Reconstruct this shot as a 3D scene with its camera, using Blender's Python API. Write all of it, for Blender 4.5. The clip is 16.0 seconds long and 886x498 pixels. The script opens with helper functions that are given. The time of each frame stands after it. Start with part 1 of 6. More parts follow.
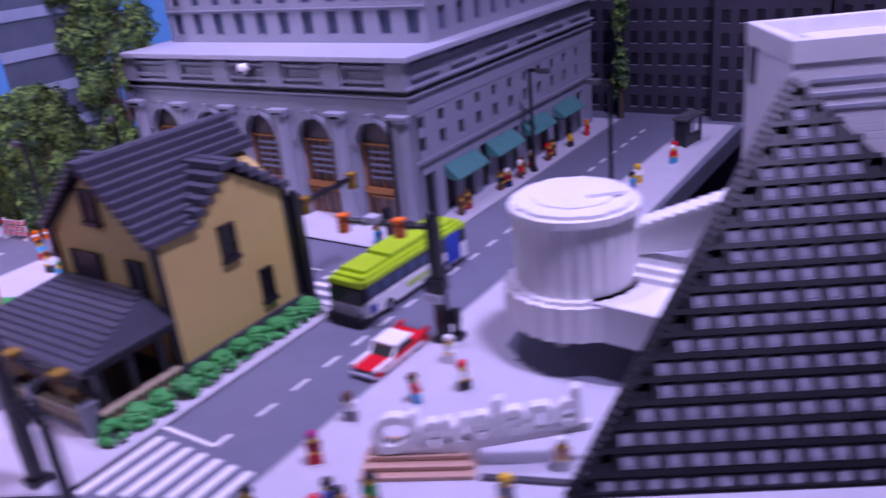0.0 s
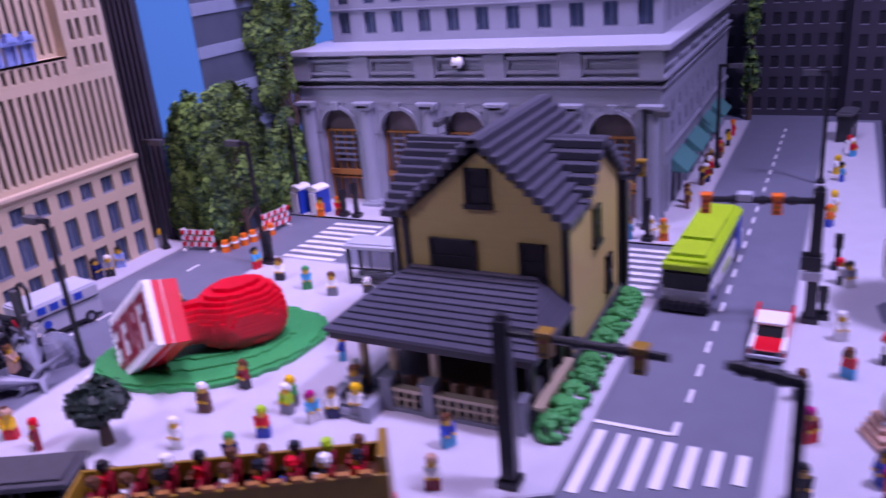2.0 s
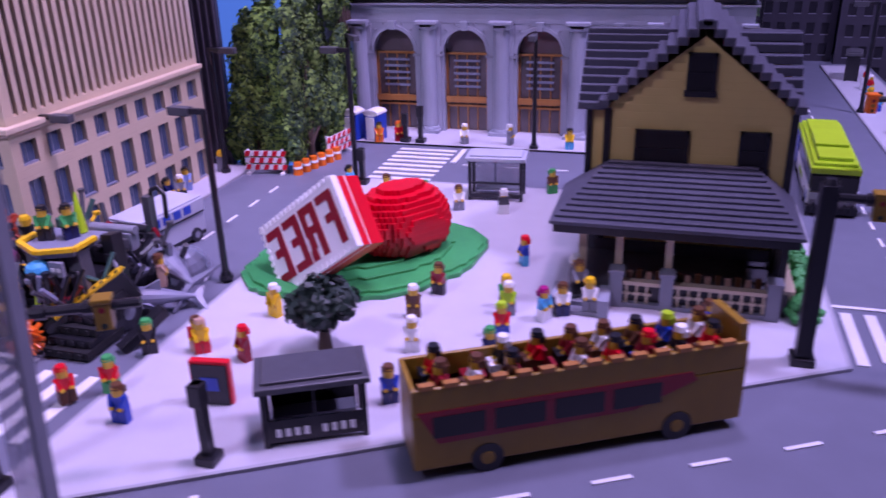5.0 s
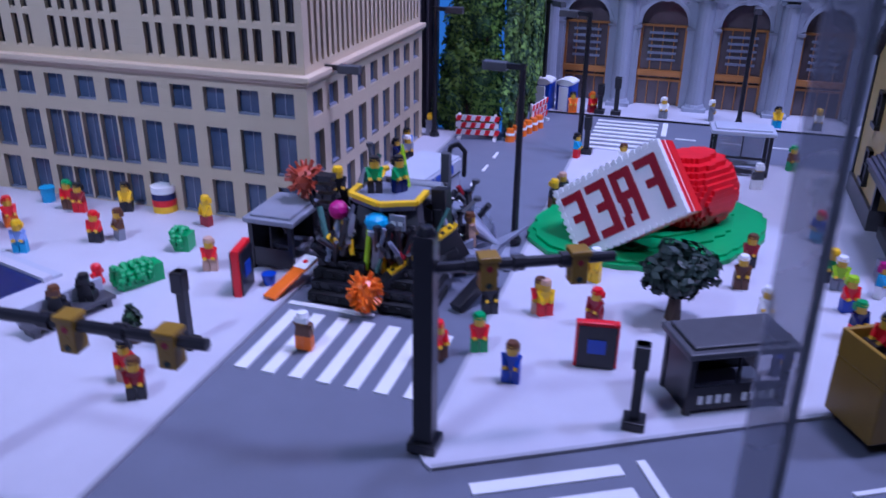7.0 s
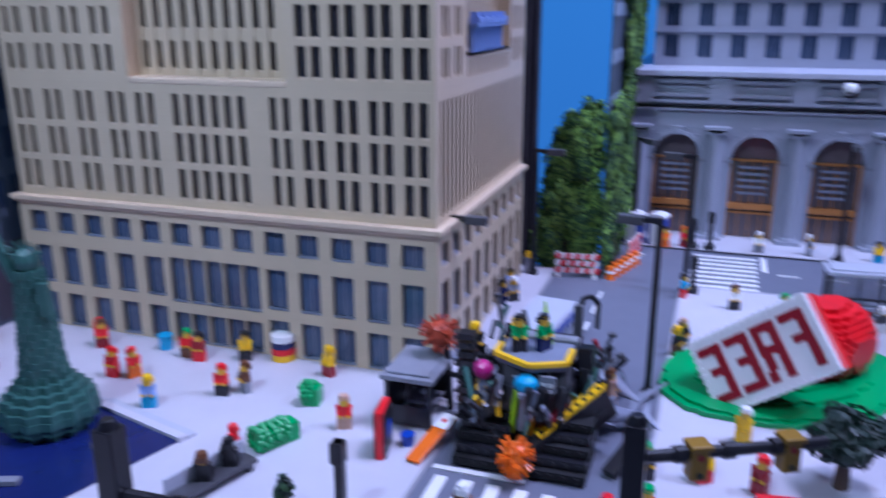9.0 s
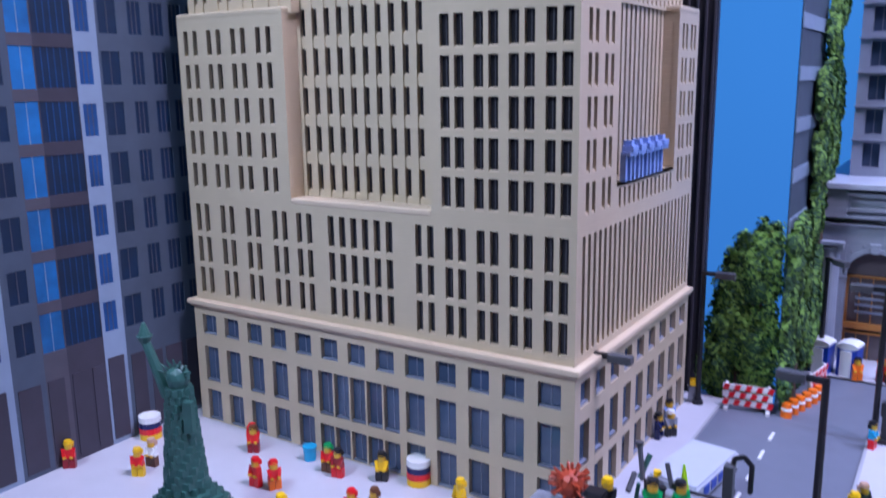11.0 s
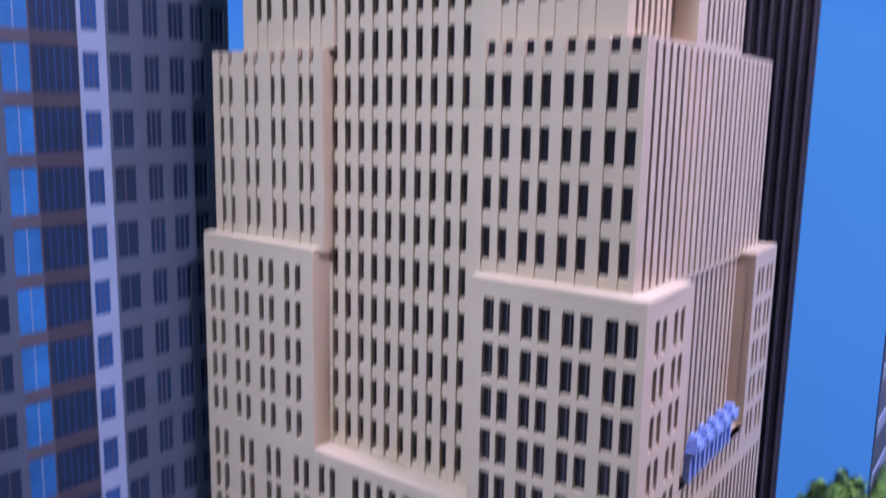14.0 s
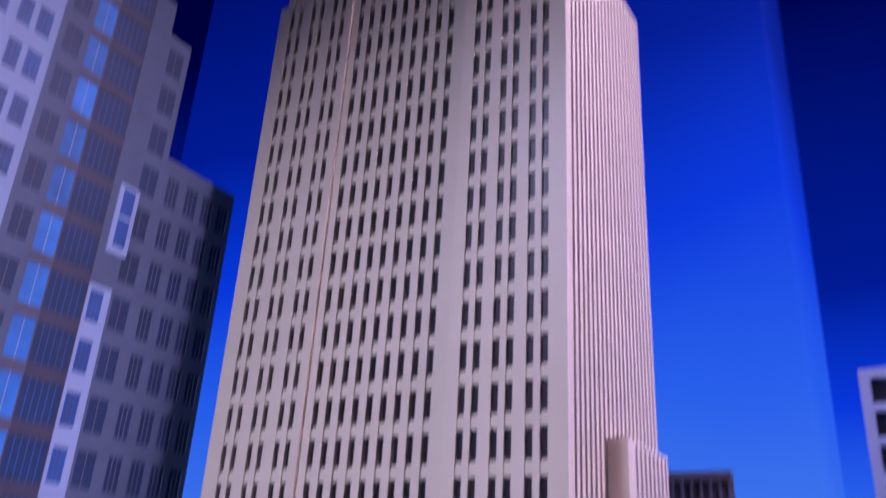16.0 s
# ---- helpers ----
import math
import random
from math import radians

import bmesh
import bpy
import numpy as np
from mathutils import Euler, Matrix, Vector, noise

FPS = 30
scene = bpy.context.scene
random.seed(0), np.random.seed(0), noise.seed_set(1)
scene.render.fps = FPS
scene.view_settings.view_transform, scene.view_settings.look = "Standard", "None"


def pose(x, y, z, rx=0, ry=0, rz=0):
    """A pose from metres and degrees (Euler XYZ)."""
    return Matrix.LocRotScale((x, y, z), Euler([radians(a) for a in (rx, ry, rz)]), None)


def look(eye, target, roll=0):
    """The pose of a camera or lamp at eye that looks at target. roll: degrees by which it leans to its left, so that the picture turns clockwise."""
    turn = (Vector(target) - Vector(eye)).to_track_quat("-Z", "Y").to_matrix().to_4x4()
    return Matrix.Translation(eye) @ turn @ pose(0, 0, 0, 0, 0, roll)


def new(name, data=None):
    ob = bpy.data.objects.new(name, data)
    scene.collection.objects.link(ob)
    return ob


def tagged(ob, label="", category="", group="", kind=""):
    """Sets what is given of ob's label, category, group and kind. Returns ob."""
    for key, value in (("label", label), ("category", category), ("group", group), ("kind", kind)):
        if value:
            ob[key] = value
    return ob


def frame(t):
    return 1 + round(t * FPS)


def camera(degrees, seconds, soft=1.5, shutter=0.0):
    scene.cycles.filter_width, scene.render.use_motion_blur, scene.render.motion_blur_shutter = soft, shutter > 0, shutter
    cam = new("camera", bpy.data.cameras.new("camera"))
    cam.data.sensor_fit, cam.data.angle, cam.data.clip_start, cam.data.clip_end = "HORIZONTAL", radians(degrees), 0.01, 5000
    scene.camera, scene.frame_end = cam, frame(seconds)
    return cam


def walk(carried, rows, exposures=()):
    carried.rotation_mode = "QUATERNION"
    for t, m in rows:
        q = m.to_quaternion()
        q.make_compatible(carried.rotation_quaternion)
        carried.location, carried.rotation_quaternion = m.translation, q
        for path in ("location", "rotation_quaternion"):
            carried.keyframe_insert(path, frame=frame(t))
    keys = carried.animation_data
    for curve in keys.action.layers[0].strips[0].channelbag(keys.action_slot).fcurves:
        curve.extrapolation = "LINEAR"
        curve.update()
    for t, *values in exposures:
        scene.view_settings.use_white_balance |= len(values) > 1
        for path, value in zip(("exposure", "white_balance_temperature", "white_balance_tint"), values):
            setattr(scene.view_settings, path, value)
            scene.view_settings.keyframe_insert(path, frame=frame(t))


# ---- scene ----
cam = camera(57.0, 16.0, soft=1.5, shutter=0.9)
PATH = [
    (0, (0.855, 0.608, 0.545), (-0.204, 2.12, -0.225), -5.8),
    (0.5, (0.696, 0.473, 0.54), (-0.29, 2.046, -0.205), -5.4),
    (1, (0.607, 0.396, 0.532), (-0.29, 2.03, -0.195), -5.3),
    (1.5, (0.472, 0.364, 0.516), (-0.386, 2.024, -0.198), -5.3),
    (2, (0.307, 0.335, 0.515), (-0.554, 1.993, -0.199), -5.0),
    (2.5, (0.226, 0.317, 0.509), (-0.604, 1.991, -0.204), -4.9),
    (3, (0.134, 0.241, 0.487), (-0.572, 1.956, -0.261), -3.9),
    (3.2, (0.099, 0.209, 0.473), (-0.549, 1.936, -0.299), -2.6),
    (5.5, (-0.187, 0.199, 0.416), (-0.696, 1.969, -0.365), -1.7),
    (6, (-0.299, 0.195, 0.403), (-0.839, 1.944, -0.403), -0.5),
    (6.5, (-0.379, 0.166, 0.392), (-0.91, 1.909, -0.432), 1.1),
    (7, (-0.441, 0.12, 0.396), (-0.959, 1.869, -0.425), 0.8),
    (7.5, (-0.488, 0.128, 0.418), (-0.929, 1.923, -0.346), -0.4),
    (8, (-0.523, 0.143, 0.431), (-0.872, 1.982, -0.276), -1.2),
    (8.5, (-0.533, 0.138, 0.436), (-0.942, 1.987, -0.207), -0.2),
    (9, (-0.563, 0.113, 0.439), (-1.177, 1.928, -0.136), -0.1),
    (11.3, (-0.519, 0.181, 0.526), (-1.604, 1.815, 0.137), -0.1),
    (11.5, (-0.521, 0.18, 0.546), (-1.623, 1.804, 0.161), 0.6),
    (12, (-0.53, 0.229, 0.595), (-1.684, 1.811, 0.191), 2.7),
    (12.5, (-0.544, 0.269, 0.644), (-1.754, 1.803, 0.218), 3.0),
    (13, (-0.575, 0.279, 0.675), (-1.779, 1.817, 0.243), 1.6),
    (13.5, (-0.601, 0.299, 0.696), (-1.773, 1.867, 0.286), 1.2),
    (14, (-0.6, 0.308, 0.756), (-1.76, 1.902, 0.422), 1.1),
    (14.5, (-0.595, 0.286, 0.793), (-1.736, 1.926, 0.705), 1.4),
    (15, (-0.583, 0.292, 0.829), (-1.724, 1.929, 0.988), 2.4),
    (15.5, (-0.575, 0.268, 0.848), (-1.678, 1.857, 1.357), 3.1),
    (16, (-0.584, 0.229, 0.869), (-1.562, 1.782, 1.664), 3.4),
]
walk(cam, [(t, look(eye, goal, roll)) for t, eye, goal, roll in PATH], exposures=[
    (0.0, -0.2, 6900, 52), (5.0, -0.2, 6750, 61), (5.6, -0.32, 6350, 58), (6.6, -0.5, 5600, 24), (7.2, -0.48, 5700, 16), (9.0, -0.3, 5900, 5), (11.5, -0.05, 6400, 5), (13.0, 0.0, 6500, 10), (14.0, -0.05, 6600, 18), (14.7, -0.1, 6450, 42), (16.0, -0.2, 6250, 44)])

# ---- light ----
world = bpy.data.worlds.new("room")
scene.world = world
world.use_nodes = True
bg = world.node_tree.nodes["Background"]
bg.inputs[0].default_value = (0.30, 0.32, 0.95, 1)
bg.inputs[1].default_value = 0.075


def lamp(x, y, z, tx, ty, tz, size, watts, color, spread=180):
    d = bpy.data.lights.new("display_lamp", "AREA")
    d.shape, d.size, d.energy, d.color = "DISK", size, watts, color
    d.spread = radians(spread)
    ob = new("display_lamp", d)
    ob.matrix_world = look((x, y, z), (tx, ty, tz))
    return ob


LAV = (0.50, 0.56, 1.0)
lamp(1.12, 1.28, 2.3, 0.35, 1.6, 0, 0.30, 35, LAV, 120)
lamp(-0.25, 1.42, 2.8, -0.25, 1.5, 0, 0.30, 17, LAV, 110)
lamp(-1.25, -0.75, 2.3, -1.15, 1.0, 0.55, 0.3, 7.5, (0.57, 0.68, 1.0), 55)
lamp(0.15, 0.95, 2.6, -0.95, 1.05, 0.9, 0.3, 17, (0.64, 0.58, 0.92), 80)

# ---- materials ----


def material(name, color, rough=0.35, vary=0.10, scale=60.0, bump=0.0, courses=0.0, metal=0.0, alpha=1.0, transmit=0.0, glow=None, spots=0.0):
    m = bpy.data.materials.new(name)
    m.use_nodes = True
    nt = m.node_tree
    nodes, links = nt.nodes, nt.links
    b = nodes["Principled BSDF"]
    b.inputs["Roughness"].default_value = rough
    b.inputs["Metallic"].default_value = metal
    b.inputs["Transmission Weight"].default_value = transmit
    b.inputs["Alpha"].default_value = alpha
    co = nodes.new("ShaderNodeTexCoord")
    n1 = nodes.new("ShaderNodeTexNoise")
    n1.inputs["Scale"].default_value = scale
    n1.inputs["Detail"].default_value = 4
    n2 = nodes.new("ShaderNodeTexNoise")
    n2.inputs["Scale"].default_value = scale / 9
    links.new(co.outputs["Object"], n1.inputs["Vector"])
    links.new(co.outputs["Object"], n2.inputs["Vector"])
    add = nodes.new("ShaderNodeMath")
    add.operation = "ADD"
    links.new(n1.outputs["Fac"], add.inputs[0])
    links.new(n2.outputs["Fac"], add.inputs[1])
    info = nodes.new("ShaderNodeObjectInfo")
    add2 = nodes.new("ShaderNodeMath")
    add2.operation = "MULTIPLY_ADD"
    add2.inputs[1].default_value = 0.35
    links.new(info.outputs["Random"], add2.inputs[0])
    links.new(add.outputs[0], add2.inputs[2])
    mr = nodes.new("ShaderNodeMapRange")
    mr.inputs["From Min"].default_value, mr.inputs["From Max"].default_value = 0.7, 1.65
    mr.inputs["To Min"].default_value, mr.inputs["To Max"].default_value = 1 - vary, 1 + vary
    links.new(add2.outputs[0], mr.inputs["Value"])
    mix = nodes.new("ShaderNodeMix")
    mix.data_type, mix.blend_type = "RGBA", "MULTIPLY"
    mix.inputs[0].default_value = 1.0
    mix.inputs[6].default_value = (*color, 1)
    links.new(mr.outputs[0], mix.inputs[7])
    links.new(mix.outputs[2], b.inputs["Base Color"])
    rr = nodes.new("ShaderNodeMapRange")
    rr.inputs["To Min"].default_value, rr.inputs["To Max"].default_value = max(rough - 0.08, 0.02), min(rough + 0.12, 1)
    links.new(n2.outputs["Fac"], rr.inputs["Value"])
    links.new(rr.outputs[0], b.inputs["Roughness"])
    height = None
    if courses:
        sep = nodes.new("ShaderNodeSeparateXYZ")
        links.new(co.outputs["Object"], sep.inputs[0])
        fr = nodes.new("ShaderNodeMath")
        fr.operation = "PINGPONG"
        fr.inputs[1].default_value = courses / 2
        links.new(sep.outputs["Z"], fr.inputs[0])
        st = nodes.new("ShaderNodeMapRange")
        st.inputs["From Max"].default_value = courses * 0.08
        links.new(fr.outputs[0], st.inputs["Value"])
        height = st.outputs[0]
    elif bump:
        height = n1.outputs["Fac"]
    if height is not None:
        bp = nodes.new("ShaderNodeBump")
        bp.inputs["Strength"].default_value = bump or 0.35
        bp.inputs["Distance"].default_value = 0.0006
        links.new(height, bp.inputs["Height"])
        links.new(bp.outputs[0], b.inputs["Normal"])
    if glow:
        links.new(mix.outputs[2], b.inputs["Emission Color"])
        b.inputs["Emission Strength"].default_value = glow
    return m


PLATE = material("grey_plate", (0.50, 0.49, 0.54), 0.45, 0.07, 25, bump=0.1)
ROAD = material("dark_grey_plate", (0.145, 0.157, 0.205), 0.5, 0.10, 25, bump=0.1)
PAINT = material("white_plate", (0.75, 0.75, 0.75), 0.4, 0.05)
KERB = material("kerb_grey", (0.36, 0.36, 0.40), 0.45, 0.08)
TAN = material("tan_brick", (0.565, 0.455, 0.305), 0.38, 0.06, 40, courses=0.0096)
TANTOP = material("tan_tile", (0.66, 0.52, 0.36), 0.35, 0.05, 40)
YELLOW_WALL = material("mustard_brick", (0.62, 0.46, 0.15), 0.4, 0.06, 40, courses=0.0096)
ROOF = material("charcoal_slope", (0.064, 0.066, 0.088), 0.35, 0.18, 80)
BLACK = material("black_plastic", (0.012, 0.012, 0.016), 0.3, 0.2, 80)
DARK = material("dark_grey_plastic", (0.07, 0.07, 0.08), 0.35, 0.2, 80)
PANE = material("dark_pane", (0.011, 0.010, 0.012), 0.3, 0.3, 50)
BLUEPANE = material("smoked_blue_pane", (0.06, 0.09, 0.15), 0.12, 0.3, 60)
GREY = material("stone_grey_brick", (0.29, 0.31, 0.37), 0.4, 0.08, 40, courses=0.0096)
GREYTOP = material("light_grey_tile", (0.43, 0.45, 0.52), 0.35, 0.06, 40)
GREYDK = material("medium_grey_plastic", (0.22, 0.23, 0.27), 0.4, 0.12, 60)
WHITE = material("white_brick", (0.82, 0.81, 0.82), 0.35, 0.03, 40, courses=0.0096)
WHITESM = material("white_plastic", (0.82, 0.82, 0.82), 0.3, 0.04)
RED = material("red_plastic", (0.74, 0.008, 0.018), 0.33, 0.10, 60)
DARKRED = material("dark_red_plastic", (0.28, 0.01, 0.02), 0.3, 0.10, 60)
GREEN = material("green_plastic", (0.004, 0.31, 0.085), 0.35, 0.15, 60)
DKGREEN = material("dark_green_leaf", (0.012, 0.03, 0.022), 0.5, 0.35, 120)
LEAF = material("leaf_green", (0.17, 0.31, 0.06), 0.9, 0.5, 60)
LEAFDK = material("deep_leaf_green", (0.035, 0.09, 0.036), 0.9, 0.5, 60)
BARK = material("bark", (0.08, 0.05, 0.035), 0.7, 0.3, 60, bump=0.4)
SAND_GREEN = material("sand_green", (0.04, 0.12, 0.10), 0.4, 0.25, 80)
LIME = material("lime_plastic", (0.36, 0.62, 0.015), 0.3, 0.08)
ORANGE = material("orange_plastic", (0.85, 0.16, 0.01), 0.3, 0.1)
YELLOW = material("yellow_plastic", (0.85, 0.50, 0.01), 0.3, 0.1)
GOLD = material("ochre_plastic", (0.28, 0.155, 0.015), 0.32, 0.12)
BROWN = material("brown_plastic", (0.12, 0.045, 0.02), 0.35, 0.15)
WOOD = material("salmon_tan_plate", (0.55, 0.33, 0.24), 0.4, 0.1)
BLUE = material("blue_plastic", (0.01, 0.06, 0.42), 0.3, 0.1)
NAVY = material("navy_tile", (0.008, 0.015, 0.09), 0.2, 0.2)
PALEBLUE = material("pale_blue_plastic", (0.25, 0.36, 0.68), 0.3, 0.1)
AZURE = material("azure_plastic", (0.02, 0.35, 0.60), 0.3, 0.1)
SKIN = material("yellow_head", (0.66, 0.38, 0.03), 0.3, 0.06)
CLEAR = material("clear_tile", (0.24, 0.24, 0.29), 0.15, 0.25, 90)
SLATE = material("slate_grey_plastic", (0.20, 0.22, 0.29), 0.35, 0.12)
ARCHPANE = material("amber_grey_pane", (0.11, 0.085, 0.09), 0.15, 0.3, 40)
RUST = material("rust_orange_plastic", (0.42, 0.17, 0.045), 0.35, 0.15)
TEAL = material("teal_awning", (0.05, 0.22, 0.20), 0.4, 0.15)
MURAL_DARK = material("mural_dark_tower", (0.035, 0.032, 0.042), 0.6, 0.2, 30)
MURAL_RIB = material("mural_rib_grey", (0.085, 0.08, 0.10), 0.6, 0.2, 30)
MURAL_WIN = material("mural_window", (0.012, 0.011, 0.018), 0.5, 0.2, 30)
MURAL_GREY = material("mural_stone", (0.068, 0.092, 0.130), 0.6, 0.15, 30)
MURAL_PALE = material("mural_pale_stone", (0.245, 0.315, 0.415), 0.6, 0.12, 30)
MURAL_NAVY = material("mural_blue_glass", (0.003, 0.021, 0.060), 0.5, 0.35, 30)
MURAL_BLUE = material("mural_bright_glass", (0.012, 0.16, 0.42), 0.5, 0.55, 30)
MURAL_MID = material("mural_mid_glass", (0.006, 0.062, 0.20), 0.5, 0.45, 30)
MURAL_BAND = material("mural_dark_band", (0.046, 0.041, 0.058), 0.6, 0.2, 30)
BUSH = material("bush_green", (0.008, 0.32, 0.07), 0.6, 0.25, 120)
MAGENTA = material("magenta_plastic", (0.42, 0.01, 0.16), 0.3, 0.1)
VOID = material("black_cloth", (0.006, 0.006, 0.008), 0.8, 0.2)
CHROME = material("clear_acrylic", (0.42, 0.42, 0.52), 0.1, 0.2, 20, alpha=0.45)


def sky_material():
    m = bpy.data.materials.new("blue_sky_mural")
    m.use_nodes = True
    nodes, links = m.node_tree.nodes, m.node_tree.links
    b = nodes["Principled BSDF"]
    b.inputs["Roughness"].default_value = 0.7
    co = nodes.new("ShaderNodeTexCoord")
    sep = nodes.new("ShaderNodeSeparateXYZ")
    links.new(co.outputs["Object"], sep.inputs[0])
    mr = nodes.new("ShaderNodeMapRange")
    mr.inputs["From Min"].default_value, mr.inputs["From Max"].default_value = 0.0, 3.2
    nz = nodes.new("ShaderNodeTexNoise")
    nz.inputs["Scale"].default_value = 1.2
    links.new(co.outputs["Object"], nz.inputs["Vector"])
    ad = nodes.new("ShaderNodeMath")
    ad.operation = "MULTIPLY_ADD"
    ad.inputs[1].default_value = 0.35
    links.new(nz.outputs["Fac"], ad.inputs[0])
    links.new(sep.outputs["Z"], ad.inputs[2])
    links.new(ad.outputs[0], mr.inputs["Value"])
    ramp = nodes.new("ShaderNodeValToRGB")
    links.new(mr.outputs[0], ramp.inputs[0])
    e = ramp.color_ramp.elements
    e[0].position, e[0].color = 0.0, (0.05, 0.22, 0.75, 1)
    e[1].position, e[1].color = 1.0, (0.0, 0.0, 0.05, 1)
    for p, c in ((0.32, (0.07, 0.33, 1.0)), (0.42, (0.015, 0.17, 0.98)), (0.51, (0.0, 0.062, 0.86)), (0.63, (0.0, 0.018, 0.36))):
        k = e.new(p)
        k.color = (*c, 1)
    b.inputs["Specular IOR Level"].default_value = 0.0
    b.inputs["Base Color"].default_value = (0.003, 0.006, 0.02, 1)
    links.new(ramp.outputs[0], b.inputs["Emission Color"])
    b.inputs["Emission Strength"].default_value = 0.80
    return m


SKY = sky_material()

# ---- builders ----


def box(bm, x0, y0, z0, x1, y1, z1, m=None, mi=0):
    vs = [bm.verts.new((x, y, z)) for z in (z0, z1) for x, y in ((x0, y0), (x1, y0), (x1, y1), (x0, y1))]
    if m is not None:
        for v in vs:
            v.co = m @ v.co
    for f in ((3, 2, 1, 0), (4, 5, 6, 7), (0, 1, 5, 4), (1, 2, 6, 5), (2, 3, 7, 6), (3, 0, 4, 7)):
        bm.faces.new([vs[i] for i in f]).material_index = mi
    return bm


def prism(bm, pts, z0, z1, m=None, mi=0):
    """An upright prism over a counter-clockwise outline."""
    a = [bm.verts.new((x, y, z0)) for x, y in pts]
    b = [bm.verts.new((x, y, z1)) for x, y in pts]
    if m is not None:
        for v in a + b:
            v.co = m @ v.co
    n = len(pts)
    bm.faces.new(a[::-1]).material_index = mi
    bm.faces.new(b).material_index = mi
    for i in range(n):
        bm.faces.new((a[i], a[(i + 1) % n], b[(i + 1) % n], b[i])).material_index = mi
    return bm


def tube(bm, x, y, z0, z1, r0, r1=None, n=14, m=None, mi=0):
    r1 = r0 if r1 is None else r1
    ring = [(math.cos(math.tau * i / n), math.sin(math.tau * i / n)) for i in range(n)]
    a = [bm.verts.new((x + r0 * c, y + r0 * s, z0)) for c, s in ring]
    b = [bm.verts.new((x + r1 * c, y + r1 * s, z1)) for c, s in ring]
    if m is not None:
        for v in a + b:
            v.co = m @ v.co
    bm.faces.new(a[::-1]).material_index = mi
    bm.faces.new(b).material_index = mi
    for i in range(n):
        bm.faces.new((a[i], a[(i + 1) % n], b[(i + 1) % n], b[i])).material_index = mi
    return bm


def ball(bm, x, y, z, r, mi=0, sz=1.0, m=None, sub=1):
    mat = Matrix.Translation((x, y, z)) @ Matrix.Diagonal((r, r, r * sz, 1))
    if m is not None:
        mat = m @ mat
    out = bmesh.ops.create_icosphere(bm, subdivisions=sub, radius=1, matrix=mat)
    for v in out["verts"]:
        for f in v.link_faces:
            f.material_index = mi
    return bm


def mesh_of(name, bm, mats):
    me = bpy.data.meshes.new(name)
    bm.to_mesh(me)
    bm.free()
    for m in mats if isinstance(mats, (list, tuple)) else (mats,):
        me.materials.append(m)
    return me


def part(name, bm, mats, parent=None, label="", bevel=0.0):
    ob = new(name, mesh_of(name, bm, mats) if isinstance(bm, bmesh.types.BMesh) else bm)
    if parent is not None:
        ob.parent = parent
    if label:
        ob["label"] = label
    if bevel:
        b = ob.modifiers.new("edge", "BEVEL")
        b.width, b.segments, b.limit_method = bevel, 2, "ANGLE"
    return ob


def thing(name, m=None, label="", category="", group="", kind=""):
    ob = new(name)
    ob.empty_display_size = 0.02
    if m is not None:
        ob.matrix_basis = m
    return tagged(ob, label, category, group, kind)


B = bmesh.new

# ---- ground, streets, pavements ----
bm = B()
box(bm, -30, -30, -0.04, 30, 1.9, 0.0)
box(bm, -30, 1.9, -0.04, 0.385, 30, 0.0)
tagged(part("road", bm, ROAD), "dark grey brick-built road surface", "road", kind="structure")
bm = B()
box(bm, 0.385, 1.9, -0.5, 30, 30, -0.3)
tagged(part("ground", bm, VOID), "black floor beyond the model's edge", "floor", kind="structure")


def pavement(name, pts):
    root = thing(name, None, "light grey plate pavement with a kerb", "pavement", kind="structure")
    bm = B()
    prism(bm, pts, 0.0, 0.0032)
    part("slab", bm, PLATE, root)
    # thin kerb lip
    bm = B()
    n = len(pts)
    for i in range(n):
        a, b = Vector(pts[i]), Vector(pts[(i + 1) % n])
        d = b - a
        if d.length < 0.02:
            continue
        ang = math.atan2(d.y, d.x)
        m = Matrix.Translation((a.x, a.y, 0)) @ Matrix.Rotation(ang, 4, "Z")
        box(bm, 0.001, 0.0, 0.0, d.length - 0.001, 0.004, 0.0036, m)
    part("kerb", bm, KERB, root)
    return root


corner = [(-0.600 + 0.03 - 0.03 * math.cos(a), 0.605 - 0.03 * math.sin(a)) for a in (0.0, 0.4, 0.8, 1.1)]
pavement("pavement", corner + [(0.085, 0.951), (0.085, 1.42), (-0.60, 1.42)])
pavement("pavement", [(-0.735, 1.632), (0.082, 1.632), (0.082, 2.56), (-0.735, 2.56)])
pavement("pavement", [(0.263, 1.0), (0.46, 0.88), (1.5, 0.88), (1.5, 1.895), (0.38, 1.895), (0.37, 2.56), (0.263, 2.56)])
pavement("pavement", [(-1.56, -0.6), (-0.805, -0.6), (-0.805, 1.44), (-1.56, 1.44)])

DIAG = radians(28.4)
ux, uy = math.cos(DIAG), math.sin(DIAG)


def stripe_mesh(w, l):
    bm = B()
    box(bm, -w / 2, -l / 2, 0.0002, w / 2, l / 2, 0.0016)
    return mesh_of("stripe", bm, PAINT)


def markings(label, items):
    """items: (x, y, width, length, turn in degrees)"""
    root = thing("road_marking", None, label, "road marking", kind="structure")
    store = {}
    for x, y, w, l, a in items:
        key = (round(w, 4), round(l, 4))
        if key not in store:
            store[key] = stripe_mesh(w, l)
        ob = part("stripe", store[key], None, root)
        ob.matrix_basis = pose(x, y, 0, 0, 0, a)


